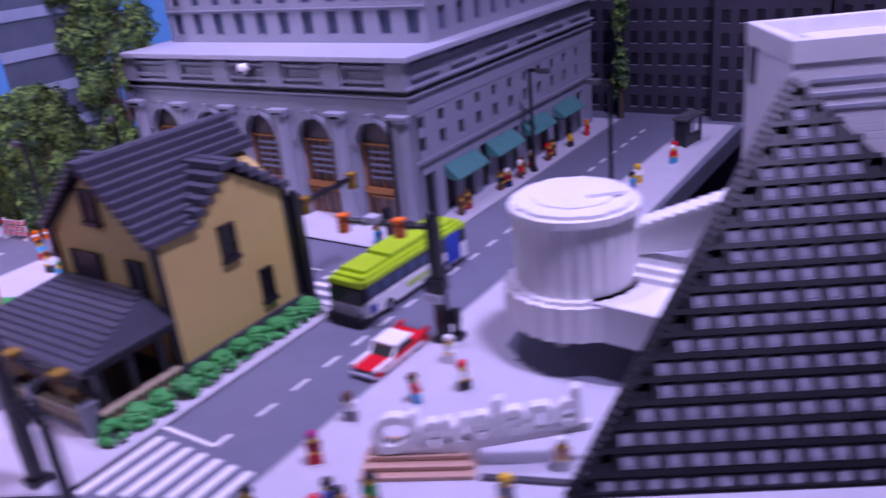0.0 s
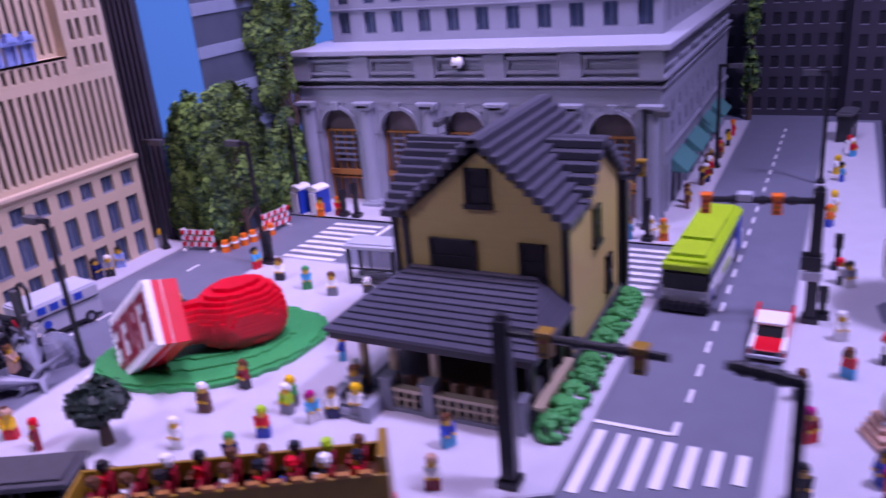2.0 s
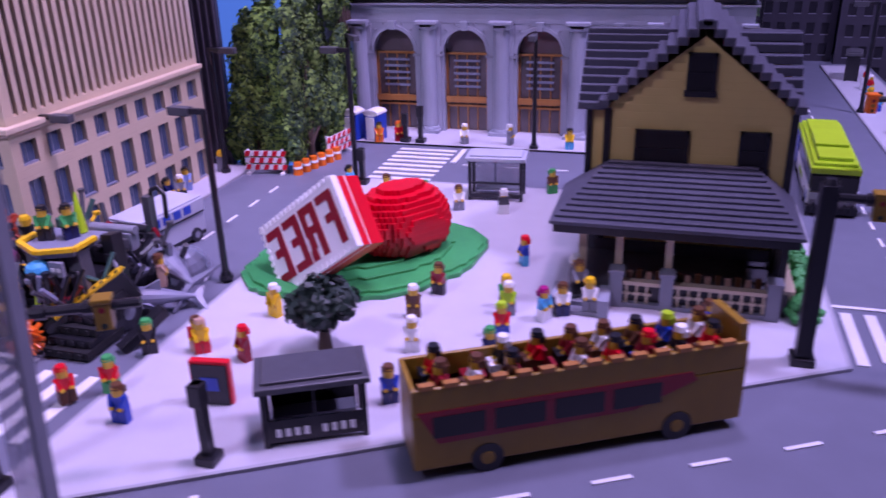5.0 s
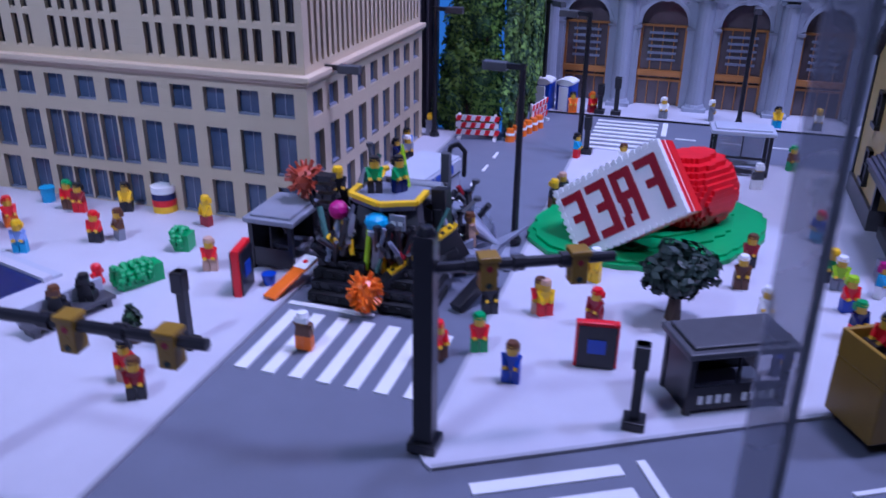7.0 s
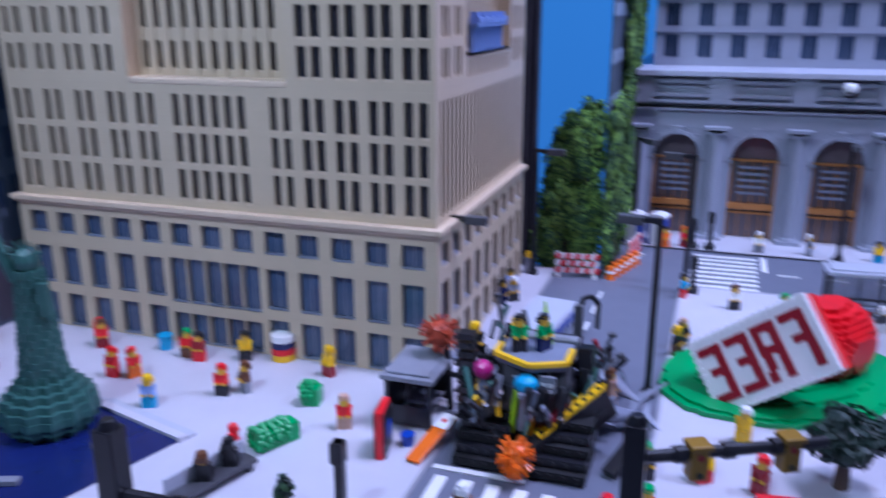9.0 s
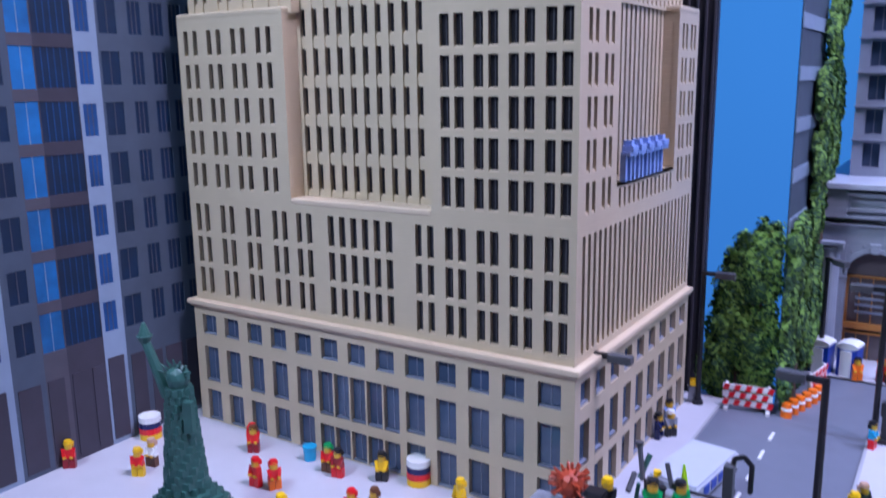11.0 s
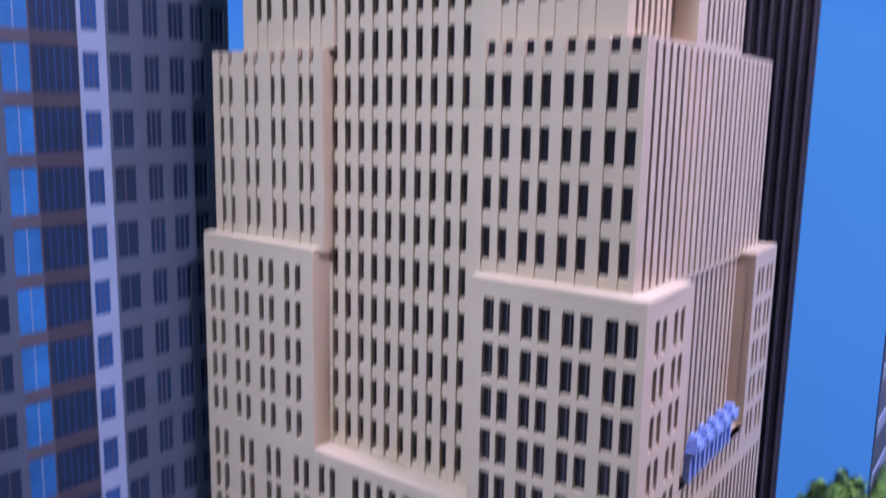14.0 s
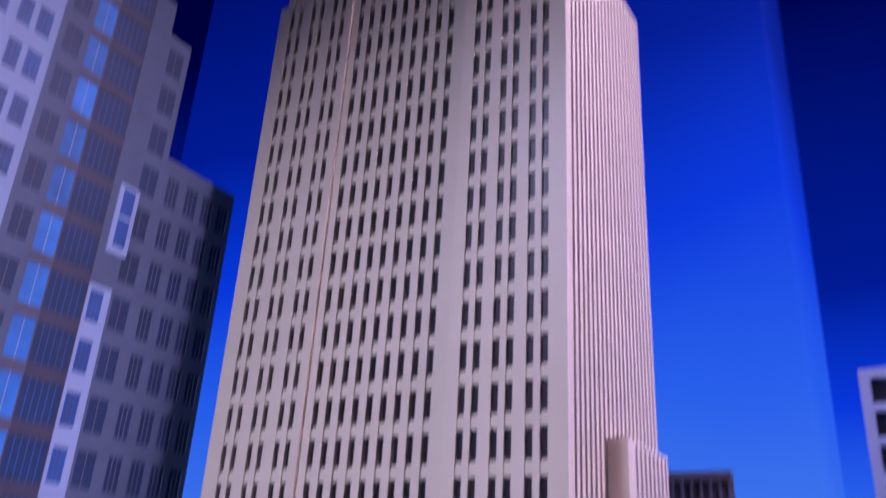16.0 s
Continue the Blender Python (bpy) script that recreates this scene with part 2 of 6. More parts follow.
markings("white striped crosswalk with stop line", [(0.097 + 0.0245 * i, (0.962 + 0.0105 * i + 1.075) / 2, 0.0115, 1.075 - 0.962 - 0.0105 * i, 0) for i in range(7)]
         + [(0.127, 1.090, 0.084, 0.006, 0), (0.171, 1.102, 0.006, 0.026, 0)])
markings("white striped crosswalk with stop line", [(-0.787 + 0.0265 * i, 0.715, 0.0125, 0.110, 0) for i in range(7)] + [(-0.755, 0.785, 0.092, 0.007, 0)])
markings("white striped crosswalk with stop bar", [(-0.533, 1.432 + 0.0245 * i, 0.108, 0.0115, 0) for i in range(8)] + [(-0.467, 1.578, 0.009, 0.085, 0)])
markings("white striped crosswalk", [(0.028, 1.432 + 0.0245 * i, 0.092, 0.0115, 0) for i in range(8)])
markings("white striped crosswalk along the front street", [(-0.500 + 0.026 * i * uy, 0.595 - 0.026 * i * ux, 0.115, 0.012, math.degrees(DIAG)) for i in range(6)]
         + [(-0.436 + 0.03, 0.635 - 0.055, 0.007, 0.13, math.degrees(DIAG))])
markings("white dashed centre line", [(0.174, 1.172 + 0.0618 * i, 0.0042, 0.030, 0) for i in range(22)])
markings("white dashed centre line", [(-0.716, 0.86 + 0.068 * i, 0.0042, 0.030, 0) for i in range(8)])
markings("white dashed centre line", [(-0.43 + 0.075 * i, 1.525, 0.034, 0.0042, 0) for i in range(6)])
markings("white dashed centre line", [(-0.40 + 0.085 * i * ux + 0.11 * uy, 0.71 + 0.085 * i * uy - 0.11 * ux, 0.034, 0.0042, math.degrees(DIAG)) for i in range(7)])

# ---- enclosing walls ----


def plain(name, label, mat_, *b, kind="structure", category="wall"):
    bm = B()
    box(bm, *b)
    return tagged(part(name, bm, mat_), label, category, kind=kind)


plain("backdrop", "painted blue sky wall", SKY, -3.2, 2.75, -0.5, -0.05, 2.80, 4.5, category="backdrop")
plain("backdrop", "painted blue sky wall", SKY, -3.25, -1.5, -0.5, -3.2, 2.8, 4.5, category="backdrop")
plain("wall_east", "black display wall", VOID, 2.4, -3.0, -0.5, 2.45, 3.2, 4.5)
plain("wall_south", "dark room wall", VOID, -3.25, -3.05, -0.5, 2.45, -3.0, 4.5)
plain("wall_north", "dark wall beside the sky", VOID, -0.05, 2.75, -0.5, 2.45, 2.80, 4.5)
plain("ceiling", "black ceiling over the display", VOID, -3.3, -3.1, 4.5, 2.5, 3.2, 4.55, category="ceiling")

# ---- facades ----
LAY = pose(0, 0, 0, 90)  # outline (x, z) extruded along y


def facade(bm, u0, u1, z0, z1, cols, rows, depth, panes, m, inset=0.0):
    """Wall of piers and spandrels with window holes, facing -y in m's frame; panes collects each window's box."""
    edges = [u0] + [e for c in cols for e in c] + [u1]
    for a, b in zip(edges[0::2], edges[1::2]):
        if b - a > 1e-5:
            box(bm, a, 0, z0, b, depth, z1, m)
    zed = [z0] + [e for r in rows for e in r] + [z1]
    for ca, cb in cols:
        for a, b in zip(zed[0::2], zed[1::2]):
            if b - a > 1e-5:
                box(bm, ca, inset, a, cb, depth, b, m)
        for ra, rb in rows:
            panes.append((m, ca, cb, ra, rb, depth))


PANE_STORE = {}


def pane_parts(panes, mat_, parent, name="window", sill=None):
    sill = sill or SLATE
    for m, ca, cb, ra, rb, depth in panes:
        w, h = round(cb - ca, 4), round(rb - ra, 4)
        key = (w, h, mat_.name, sill.name)
        if key not in PANE_STORE:
            bm = B()
            box(bm, 0.0005, 0, 0.0005, w - 0.0005, 0.002, h - 0.0005)
            # glazing bar and sill
            box(bm, w / 2 - 0.0006, -0.0006, 0.0005, w / 2 + 0.0006, 0.0, h - 0.0005, mi=1)
            box(bm, 0.0004, -0.0045, 0.0, w - 0.0004, 0.0, 0.0024, mi=2)
            PANE_STORE[key] = mesh_of("window", bm, [mat_, DARK if mat_ is PANE else SLATE, sill])
        ob = part(name, PANE_STORE[key], None, parent)
        ob.matrix_basis = m @ Matrix.Translation((ca, depth - 0.0016, ra))


def pane_joined(panes, mat_, parent, name="upper_glazing", sill=None):
    bm = B()
    for m, ca, cb, ra, rb, depth in panes:
        box(bm, ca + 0.0004, depth - 0.002, ra, cb - 0.0004, depth, rb, m)
        box(bm, ca + 0.0004, depth - 0.0045, ra, cb - 0.0004, depth - 0.002, ra + 0.002, m, mi=1)
    ob = part(name, bm, [mat_, sill or GREYDK], parent)
    ob["kind"] = "stuff"


def pairs(u0, u1, n, w, gap):
    """n pairs of narrow windows between u0 and u1."""
    p = (u1 - u0) / n
    out = []
    for i in range(n):
        c = u0 + p * (i + 0.5)
        out += [(c - gap / 2 - w, c - gap / 2), (c + gap / 2, c + gap / 2 + w)]
    return out


def evenly(u0, u1, n, w):
    p = (u1 - u0) / n
    return [(u0 + p * (i + 0.5) - w / 2, u0 + p * (i + 0.5) + w / 2) for i in range(n)]


def rows_of(z0, z1, n, h):
    p = (z1 - z0) / n
    return [(z0 + p * (i + 0.5) - h / 2, z0 + p * (i + 0.5) + h / 2) for i in range(n)]


# ---- tan office tower ----
TX0, TX1, TY0, TY1 = -1.470, -0.858, 0.966, 1.392
tower = thing("office_tower", None, "tall tan brick-built office tower with stepped wings and narrow dark windows", "building")
front = pose(0, TY0, 0)


def side_pose(x):
    return Matrix.Translation((x, 0, 0)) @ Matrix(((0, -1, 0, 0), (1, 0, 0, 0), (0, 0, 1, 0), (0, 0, 0, 1)))


low, portal, mid, high, glassp = [], [], [], [], []
D = 0.008
fc = evenly(TX0 + 0.008, TX1 - 0.008, 13, 0.0285)
bmw = B()
facade(bmw, TX0, TX1, 0.132, 0.184, fc, [(0.139, 0.169)], D, low, front)
for cols, rows, store in ((fc[:5], [(0.004, 0.052), (0.066, 0.120)], low), (fc[8:], [(0.004, 0.052), (0.066, 0.120)], low)):
    a = TX0 if cols[0] is fc[0] else fc[8][0] - 0.009
    b = fc[4][1] + 0.009 if cols[0] is fc[0] else TX1
    facade(bmw, a, b, 0.0, 0.132, cols, rows, D, store, front)
pa, pb = fc[4][1] + 0.009, fc[8][0] - 0.009
facade(bmw, pa, pb, 0.0, 0.132, evenly(pa, pb, 5, 0.0245), [(0.004, 0.046), (0.060, 0.122)], D, portal, front)
sp = side_pose(TX1)
sc = evenly(TY0 + 0.006, TY1 - 0.006, 9, 0.0275)
facade(bmw, TY0 + D, TY1, 0.132, 0.184, sc, [(0.139, 0.169)], D, low, sp)
facade(bmw, TY0 + D, TY1, 0.0, 0.132, sc, [(0.004, 0.052), (0.066, 0.120)], D, portal, sp)
part("base_wall", bmw, TAN, tower)
bm = B()
box(bm, TX0 - 0.007, TY0 - 0.007, 0.184, TX1 + 0.007, TY1, 0.191)
box(bm, TX0 - 0.004, TY0 - 0.004, 0.180, TX1 + 0.004, TY1, 0.184)
part("ledge", bm, TANTOP, tower, bevel=0.001)
# pale lintel band between the two lower window rows
bm = B()
for a, b in fc[:5] + fc[8:]:
    box(bm, a + 0.0006, TY0 + 0.0005, 0.052, b - 0.0006, TY0 + D, 0.066)
    part("lintel", bm, SLATE, tower)
    bm = B()
for a, b in sc:
    box(bm, TX1 - D, a + 0.0006, 0.052, TX1 - 0.0005, b - 0.0006, 0.066)
    part("lintel", bm, SLATE, tower)
    bm = B()
box(bm, pa + 0.002, TY0 + 0.0004, 0.046, pb - 0.002, TY0 + D, 0.060)
part("lintel_band", bm, SLATE, tower, "slate blue-grey lintel band")

# middle storeys
MX0, MX1, MY0 = TX0 + 0.004, TX1 - 0.003, TY0 + 0.004
xa, xb = -1.268, -1.046
mf = pose(0, MY0, 0)
bmw = B()
facade(bmw, MX0, MX1, 0.191, 0.347, pairs(-1.4655, -1.2655, 4, 0.0092, 0.0085) + pairs(-1.272, -1.222, 1, 0.0092, 0.0085) + evenly(-1.2105, -1.0995, 6, 0.0100)
       + pairs(-1.080, -1.033, 1, 0.0092, 0.0080) + pairs(-1.0345, -0.8630, 4, 0.0110, 0.0068),
       [(0.200, 0.240), (0.246, 0.286), (0.292, 0.334)], 0.007, mid, mf)
sm = side_pose(MX1)
facade(bmw, MY0 + 0.007, TY1, 0.191, 0.347, evenly(MY0 + 0.012, TY1 - 0.006, 26, 0.0075), [(0.200, 0.334)], 0.007, glassp, sm)
part("middle_wall", bmw, TAN, tower)
bm = B()
box(bm, xa + 0.0005, MY0 - 0.001, 0.345, xb - 0.0005, MY0 + 0.045, 0.353)
part("ledge", bm, TANTOP, tower, bevel=0.002)
# wings on both sides, to the first setback
WR = rows_of(0.352, 0.579, 5, 0.0350)
bmw = B()
facade(bmw, MX0, xa, 0.347, 0.590, pairs(-1.4635, -1.2795, 4, 0.0088, 0.0095), WR, 0.007, mid, mf)
part("wing_wall", bmw, TAN, tower)
bmw = B()
facade(bmw, xb, MX1, 0.347, 0.590, pairs(-1.0374, -0.8621, 4, 0.0125, 0.0062), rows_of(0.352, 0.579, 5, 0.0375), 0.007, mid, mf)
part("wing_wall", bmw, TAN, tower)
bmw = B()
facade(bmw, MY0 + 0.007, 1.082, 0.347, 0.590, pairs(MY0 + 0.012, 1.074, 2, 0.0095, 0.008), WR, 0.007, mid, sm)
part("wing_wall", bmw, TAN, tower)
bmw = B()
facade(bmw, 1.300, TY1, 0.347, 0.590, pairs(1.308, TY1 - 0.006, 2, 0.009, 0.007), WR, 0.007, mid, sm)
part("wing_wall", bmw, TAN, tower)
bm = B()
box(bm, MX0 + 0.001, MY0 + 0.007, 0.191, MX1 - 0.007, TY1 - 0.002, 0.347)
part("core", bm, TAN, tower)
bm = B()
box(bm, MX0 + 0.001, MY0 + 0.007, 0.347, xa - 0.001, MY0 + 0.2, 0.590)
part("core", bm, TAN, tower)
bm = B()
box(bm, xb + 0.001, MY0 + 0.007, 0.347, MX1 - 0.007, 1.081, 0.590)
part("core", bm, TAN, tower)
bm = B()
box(bm, xb + 0.001, 1.301, 0.347, MX1 - 0.007, TY1 - 0.001, 0.590)
part("core", bm, TAN, tower)
bm = B()
box(bm, TX0 + 0.002, TY0 + D, 0.001, TX1 - D, TY1 - 0.002, 0.180)
part("core", bm, TAN, tower)
bm = B()
for a, b, c, d in ((MX0 - 0.0005, xa + 0.0005, MY0 - 0.0005, MY0 + 0.20), (xb - 0.0005, MX1 + 0.0005, MY0 - 0.0005, 1.0825), (xb - 0.0005, MX1 + 0.0005, 1.2995, TY1 + 0.0005)):
    bm = B()
    box(bm, a, c, 0.588, b, d, 0.597)
    part("cap", bm, TAN, tower, bevel=0.0025)


STOREY, FIRST, TALL = 0.0496, 0.3605, 0.0355  # storey pitch, lowest sill, window height


def storeys(z0, z1):
    """Window rows on the tower's storey grid between z0 and z1; the topmost slot may run out through the crown."""
    out, z = [], FIRST
    while z < z1 - 0.010:
        if z > z0 + 0.003:
            out.append((z, min(z + TALL, z1)))
        z += STOREY
    return out


def shaft(x0, x1, y0, y1, c0, c1, z0, z1, left, right, n_side, name):
    """A tier of the tower: two wings with a recessed centre, ribbed flank; left and right hold the window columns."""
    rows = storeys(z0, z1)
    bmw = B()
    facade(bmw, x0, c0, z0, z1, left, rows, 0.007, high, pose(0, y0, 0), 0.0016)
    part(name, bmw, TAN, tower)
    bmw = B()
    facade(bmw, c1, x1, z0, z1, right, rows, 0.007, high, pose(0, y0, 0), 0.0016)
    part(name, bmw, TAN, tower)
    bmw = B()
    s = side_pose(x1)
    facade(bmw, y0 + 0.006, y1, z0, z1, evenly(y0 + 0.012, y1 - 0.004, n_side, 0.0062), [(z0 + 0.004, z1 - 0.004)], 0.006, glassp, s)
    part("ribbed_wall", bmw, TAN, tower)
    bm = B()
    box(bm, x0 + 0.001, y0 + 0.007, z0, c0 - 0.001, y1 - 0.001, z1 - 0.0005)
    part("core", bm, TAN, tower)
    bm = B()
    box(bm, c1 + 0.001, y0 + 0.007, z0, x1 - 0.006, y1 - 0.001, z1 - 0.0005)
    part("core", bm, TAN, tower)


CY = 0.998  # recessed centre plane
shaft(-1.454, -0.880, 0.982, 1.372, -1.262, -1.050, 0.590, 0.823, pairs(-1.4524, -1.2657, 4, 0.0072, 0.0105), pairs(-1.0505, -0.8795, 4, 0.0105, 0.0088), 22, "shaft_wall")
upper_left, upper_right = pairs(-1.3925, -1.2595, 3, 0.0080, 0.0095), pairs(-1.043, -0.920, 3, 0.0090, 0.0080)
shaft(-1.408, -0.905, 0.994, 1.290, -1.256, -1.052, 0.823, 1.752, upper_left, upper_right, 20, "shaft_wall")
shaft(-1.396, -0.918, 0.997, 1.200, -1.256, -1.052, 1.752, 2.50, upper_left, upper_right, 13, "shaft_wall")
bmw = B()
facade(bmw, -1.270, -1.044, 0.352, 2.50, evenly(-1.269, -1.067, 10, 0.0090), storeys(0.352, 2.50), 0.008, high, pose(0, CY, 0), 0.0022)
box(bmw, -1.262, CY + 0.008, 0.352, -1.052, 1.2, 2.50)
part("centre_wall", bmw, TAN, tower)
# flank: projecting slab beside the shaft and the recessed flank between the wings
bmw = B()
facade(bmw, 1.082, 1.300, 0.347, 0.381, evenly(1.086, 1.296, 13, 0.0068), [(0.352, 0.375)], 0.006, glassp, sm)
box(bmw, MX1 - 0.03, 1.083, 0.377, MX1, 1.299, 0.381)
facade(bmw, 1.082, 1.300, 0.381, 0.823, evenly(1.086, 1.296, 13, 0.0068), [(0.385, 0.818)], 0.006, glassp, side_pose(MX1 - 0.022))
box(bmw, xb, 1.082, 0.347, MX1 - 0.036, 1.300, 0.823)
facade(bmw, 1.10, 1.245, 0.823, 1.047, evenly(1.12, 1.243, 8, 0.0062), [(0.828, 1.042)], 0.006, glassp, side_pose(-0.880))
box(bmw, -0.904, 1.10, 0.823, -0.886, 1.245, 1.0465)
part("flank_wall", bmw, TAN, tower)
pane_parts(low, BLUEPANE, tower)
pane_parts(portal, BLUEPANE, tower)
pane_parts(mid, PANE, tower, sill=TANTOP)
pane_joined(high, PANE, tower, sill=TANTOP)
pane_joined(glassp, PANE, tower, "flank_glazing", sill=TANTOP)
# blue bay row on the flank
for i in range(5):
    y = 1.100 + 0.029 * i
    bm = B()
    for s in (0.0, 0.016):
        box(bm, MX1 - 0.003, y + s, 0.3815, MX1 + 0.004, y + s + 0.006, 0.412)
    box(bm, MX1 - 0.003, y + 0.006, 0.3815, MX1 - 0.0005, y + 0.016, 0.412)
    box(bm, MX1 - 0.002, y - 0.002, 0.412, MX1 + 0.010, y + 0.024, 0.417)
    box(bm, MX1 - 0.002, y + 0.002, 0.417, MX1 + 0.012, y + 0.020, 0.424)
    box(bm, MX1 - 0.002, y + 0.006, 0.424, MX1 + 0.008, y + 0.016, 0.430)
    part("blue_bay", bm, PALEBLUE, tower, "pale blue bay window with stepped hood")

# ---- grey stone bank building with arches ----
NX0, NX1, NY, NY1 = -0.722, 0.022, 1.735, 2.52
bank = thing("arcade_building", None, "grey brick-built classical building with arched windows and a tower above", "building")
bays = [-0.637 + 0.1435 * i for i in range(5)]
AW, SPRING = 0.0425, 0.160


def arch_ring(bm, c, r0, r1, zs, y0, y1, n=12, mi=0):
    for i in range(n):
        a, b = math.pi * i / n, math.pi * (i + 1) / n
        pts = [(c + r0 * math.cos(a), zs + r0 * math.sin(a)), (c + r1 * math.cos(a), zs + r1 * math.sin(a)),
               (c + r1 * math.cos(b), zs + r1 * math.sin(b)), (c + r0 * math.cos(b), zs + r0 * math.sin(b))]
        prism(bm, pts, -y1, -y0, LAY, mi)


def arch_wall(bm, c, half, r, zs, ztop, z0, y0, y1, n=12):
    """Wall bay with an arched hole."""
    box(bm, c - half, y0, z0, c - r, y1, ztop)
    box(bm, c + r, y0, z0, c + half, y1, ztop)
    for i in range(n):
        a, b = math.pi * i / n, math.pi * (i + 1) / n
        x0, x1 = c + r * math.cos(a), c + r * math.cos(b)
        prism(bm, [(x1, zs + r * math.sin(b)), (x0, zs + r * math.sin(a)), (x0, ztop), (x1, ztop)], -y1, -y0, LAY)


bm = B()
for c in bays:
    arch_wall(bm, c, 0.07175, AW, SPRING, 0.214, 0.0, NY, NY + 0.022)
part("arcade_wall", bm, GREY, bank)
for c in bays:
    bm = B()
    arch_ring(bm, c, AW - 0.0005, AW + 0.006, SPRING, NY - 0.004, NY + 0.001)
    part("arch_trim", bm, GREY, bank)
    bm = B()
    prism(bm, [(c - 0.005, SPRING + AW - 0.002), (c + 0.005, SPRING + AW - 0.002), (c + 0.008, SPRING + AW + 0.014), (c - 0.008, SPRING + AW + 0.014)], -NY, -NY + 0.008, LAY)
    part("keystone", bm, GREY, bank)
    for k in (-1, 1):
        for rr in (0.35, 0.75, 1.15):
            bm = B()
            tube(bm, 0, 0, 0, 0.004, 0.0022, 0.0022, 8, Matrix.Translation((c + k * (AW + 0.012) * math.sin(rr), NY, SPRING + (AW + 0.012) * math.cos(rr))) @ pose(0, 0, 0, 90))
            part("rosette", bm, GREYDK, bank)
        bm = B()
        box(bm, c + k * (AW + 0.008) - 0.010, NY - 0.005, 0.150, c + k * (AW + 0.008) + 0.010, NY + 0.001, 0.155)
        part("impost", bm, GREYDK, bank)
    bm = B()
    box(bm, c - AW, NY + 0.019, 0.0, c + AW, NY + 0.0215, SPRING + AW)
    w = part("arch_window", bm, ARCHPANE, bank)
    bm = B()
    for k in range(5):
        x = c - (AW - 0.002) + 2 * (AW - 0.002) * k / 4
        w2 = 0.0022 if k in (0, 4) else 0.0009
        box(bm, x - w2, NY + 0.015, 0.0, x + w2, NY + 0.019, 0.156)
    for z in (0.050, 0.152):
        box(bm, c - AW, NY + 0.014, z, c + AW, NY + 0.019, z + 0.004)
    part("mullions", bm, RUST, w, "golden brown window mullions")
    for k in range(5):
        bm = B()
        box(bm, c - AW * 0.62, NY + 0.0135, 0.088 + 0.0125 * k, c + AW * 0.62, NY + 0.0165, 0.0925 + 0.0125 * k)
        part("blind_slat", bm, SLATE, w, "pale grey blind slat")
    bm = B()
    box(bm, c - AW, NY + 0.008, 0.060, c + AW, NY + 0.015, 0.071)
    part("band", bm, RUST, w, "orange-brown window band")
cols_x = [-0.706] + [(a + b) / 2 for a, b in zip(bays, bays[1:])] + [0.006]
for x in cols_x:
    bm = B()
    box(bm, x - 0.024, NY - 0.004, 0.0, x + 0.024, NY, 0.214)
    part("pilaster", bm, GREY, bank)
    bm = B()
    tube(bm, x, NY - 0.006, 0.016, 0.202, 0.0165, 0.0152, 16)
    box(bm, x - 0.022, NY - 0.026, 0.0, x + 0.022, NY - 0.004, 0.010)
    tube(bm, x, NY - 0.006, 0.010, 0.016, 0.0195, 0.0175, 16)
    part("column", bm, GREY, bank, bevel=0.0006)
    bm = B()
    tube(bm, x, NY - 0.006, 0.202, 0.208, 0.0160, 0.0185, 16)
    for dx in (-0.016, 0.016):
        tube(bm, 0, 0, -0.008, 0.008, 0.0055, 0.0055, 10, Matrix.Translation((x + dx, NY - 0.014, 0.209)) @ pose(0, 0, 0, 90))
    box(bm, x - 0.022, NY - 0.025, 0.213, x + 0.022, NY - 0.004, 0.219)
    part("capital", bm, GREY, bank, bevel=0.0006)


def ring_course(bm, out, z0, z1):
    box(bm, NX0 - out, NY - out, z0, NX1 + out, NY1, z1)


# the two GREYDK courses put the cornice's shadow band into their colour
for out, z0, z1, mt in ((0.001, 0.214, 0.246, GREY), (0.007, 0.246, 0.2495, GREY), (-0.006, 0.2495, 0.257, GREYDK), (0.004, 0.257, 0.2605, GREYDK), (0.010, 0.2605, 0.2645, GREY)):
    bm = B()
    ring_course(bm, out, z0, z1)
    part("entablature_course", bm, mt, bank)
bm = B()
ring_course(bm, 0.0, 0.2645, 0.310)
for i, x in enumerate(cols_x):
    box(bm, x - 0.020, NY - 0.010, 0.2645, x + 0.020, NY, 0.310)
for c in bays:
    for a, b, z0, z1 in ((-0.050, 0.050, 0.297, 0.303), (-0.050, 0.050, 0.272, 0.278), (-0.050, -0.044, 0.278, 0.297), (0.044, 0.050, 0.278, 0.297)):
        box(bm, c + a, NY - 0.007, z0, c + b, NY, z1)
for k in range(6):
    y = NY + 0.06 + 0.13 * k
    box(bm, NX1 + 0.002, y - 0.045, 0.276, NX1 + 0.006, y + 0.045, 0.281)
    box(bm, NX1 + 0.002, y - 0.045, 0.297, NX1 + 0.006, y + 0.045, 0.302)
part("attic", bm, GREY, bank)
bm = B()
ring_course(bm, 0.016, 0.310, 0.3205)
part("cornice", bm, GREYTOP, bank, bevel=0.0015)
# flank
bnk = []
bmw = B()
ns = side_pose(NX1)
wc = [(1.758 + 0.0665 * i, 1.780 + 0.0665 * i) for i in range(11)]
facade(bmw, NY + 0.022, NY1, 0.120, 0.214, wc, [(0.182, 0.206), (0.140, 0.168)] [::-1], 0.008, bnk, ns)
dc = [(1.762 + 0.0665 * i, 1.800 + 0.0665 * i) for i in range(11)]
facade(bmw, NY + 0.022, NY1, 0.0, 0.120, dc, [(0.003, 0.098)], 0.010, bnk, ns)
box(bmw, NX0 + 0.002, NY + 0.022, 0.0, NX1 - 0.012, NY1, 0.212)
part("flank_wall", bmw, GREY, bank)
pane_parts(bnk, PANE, bank)
bm = B()
box(bm, NX1 - 0.001, NY + 0.001, 0.122, NX1 + 0.006, NY1, 0.128)
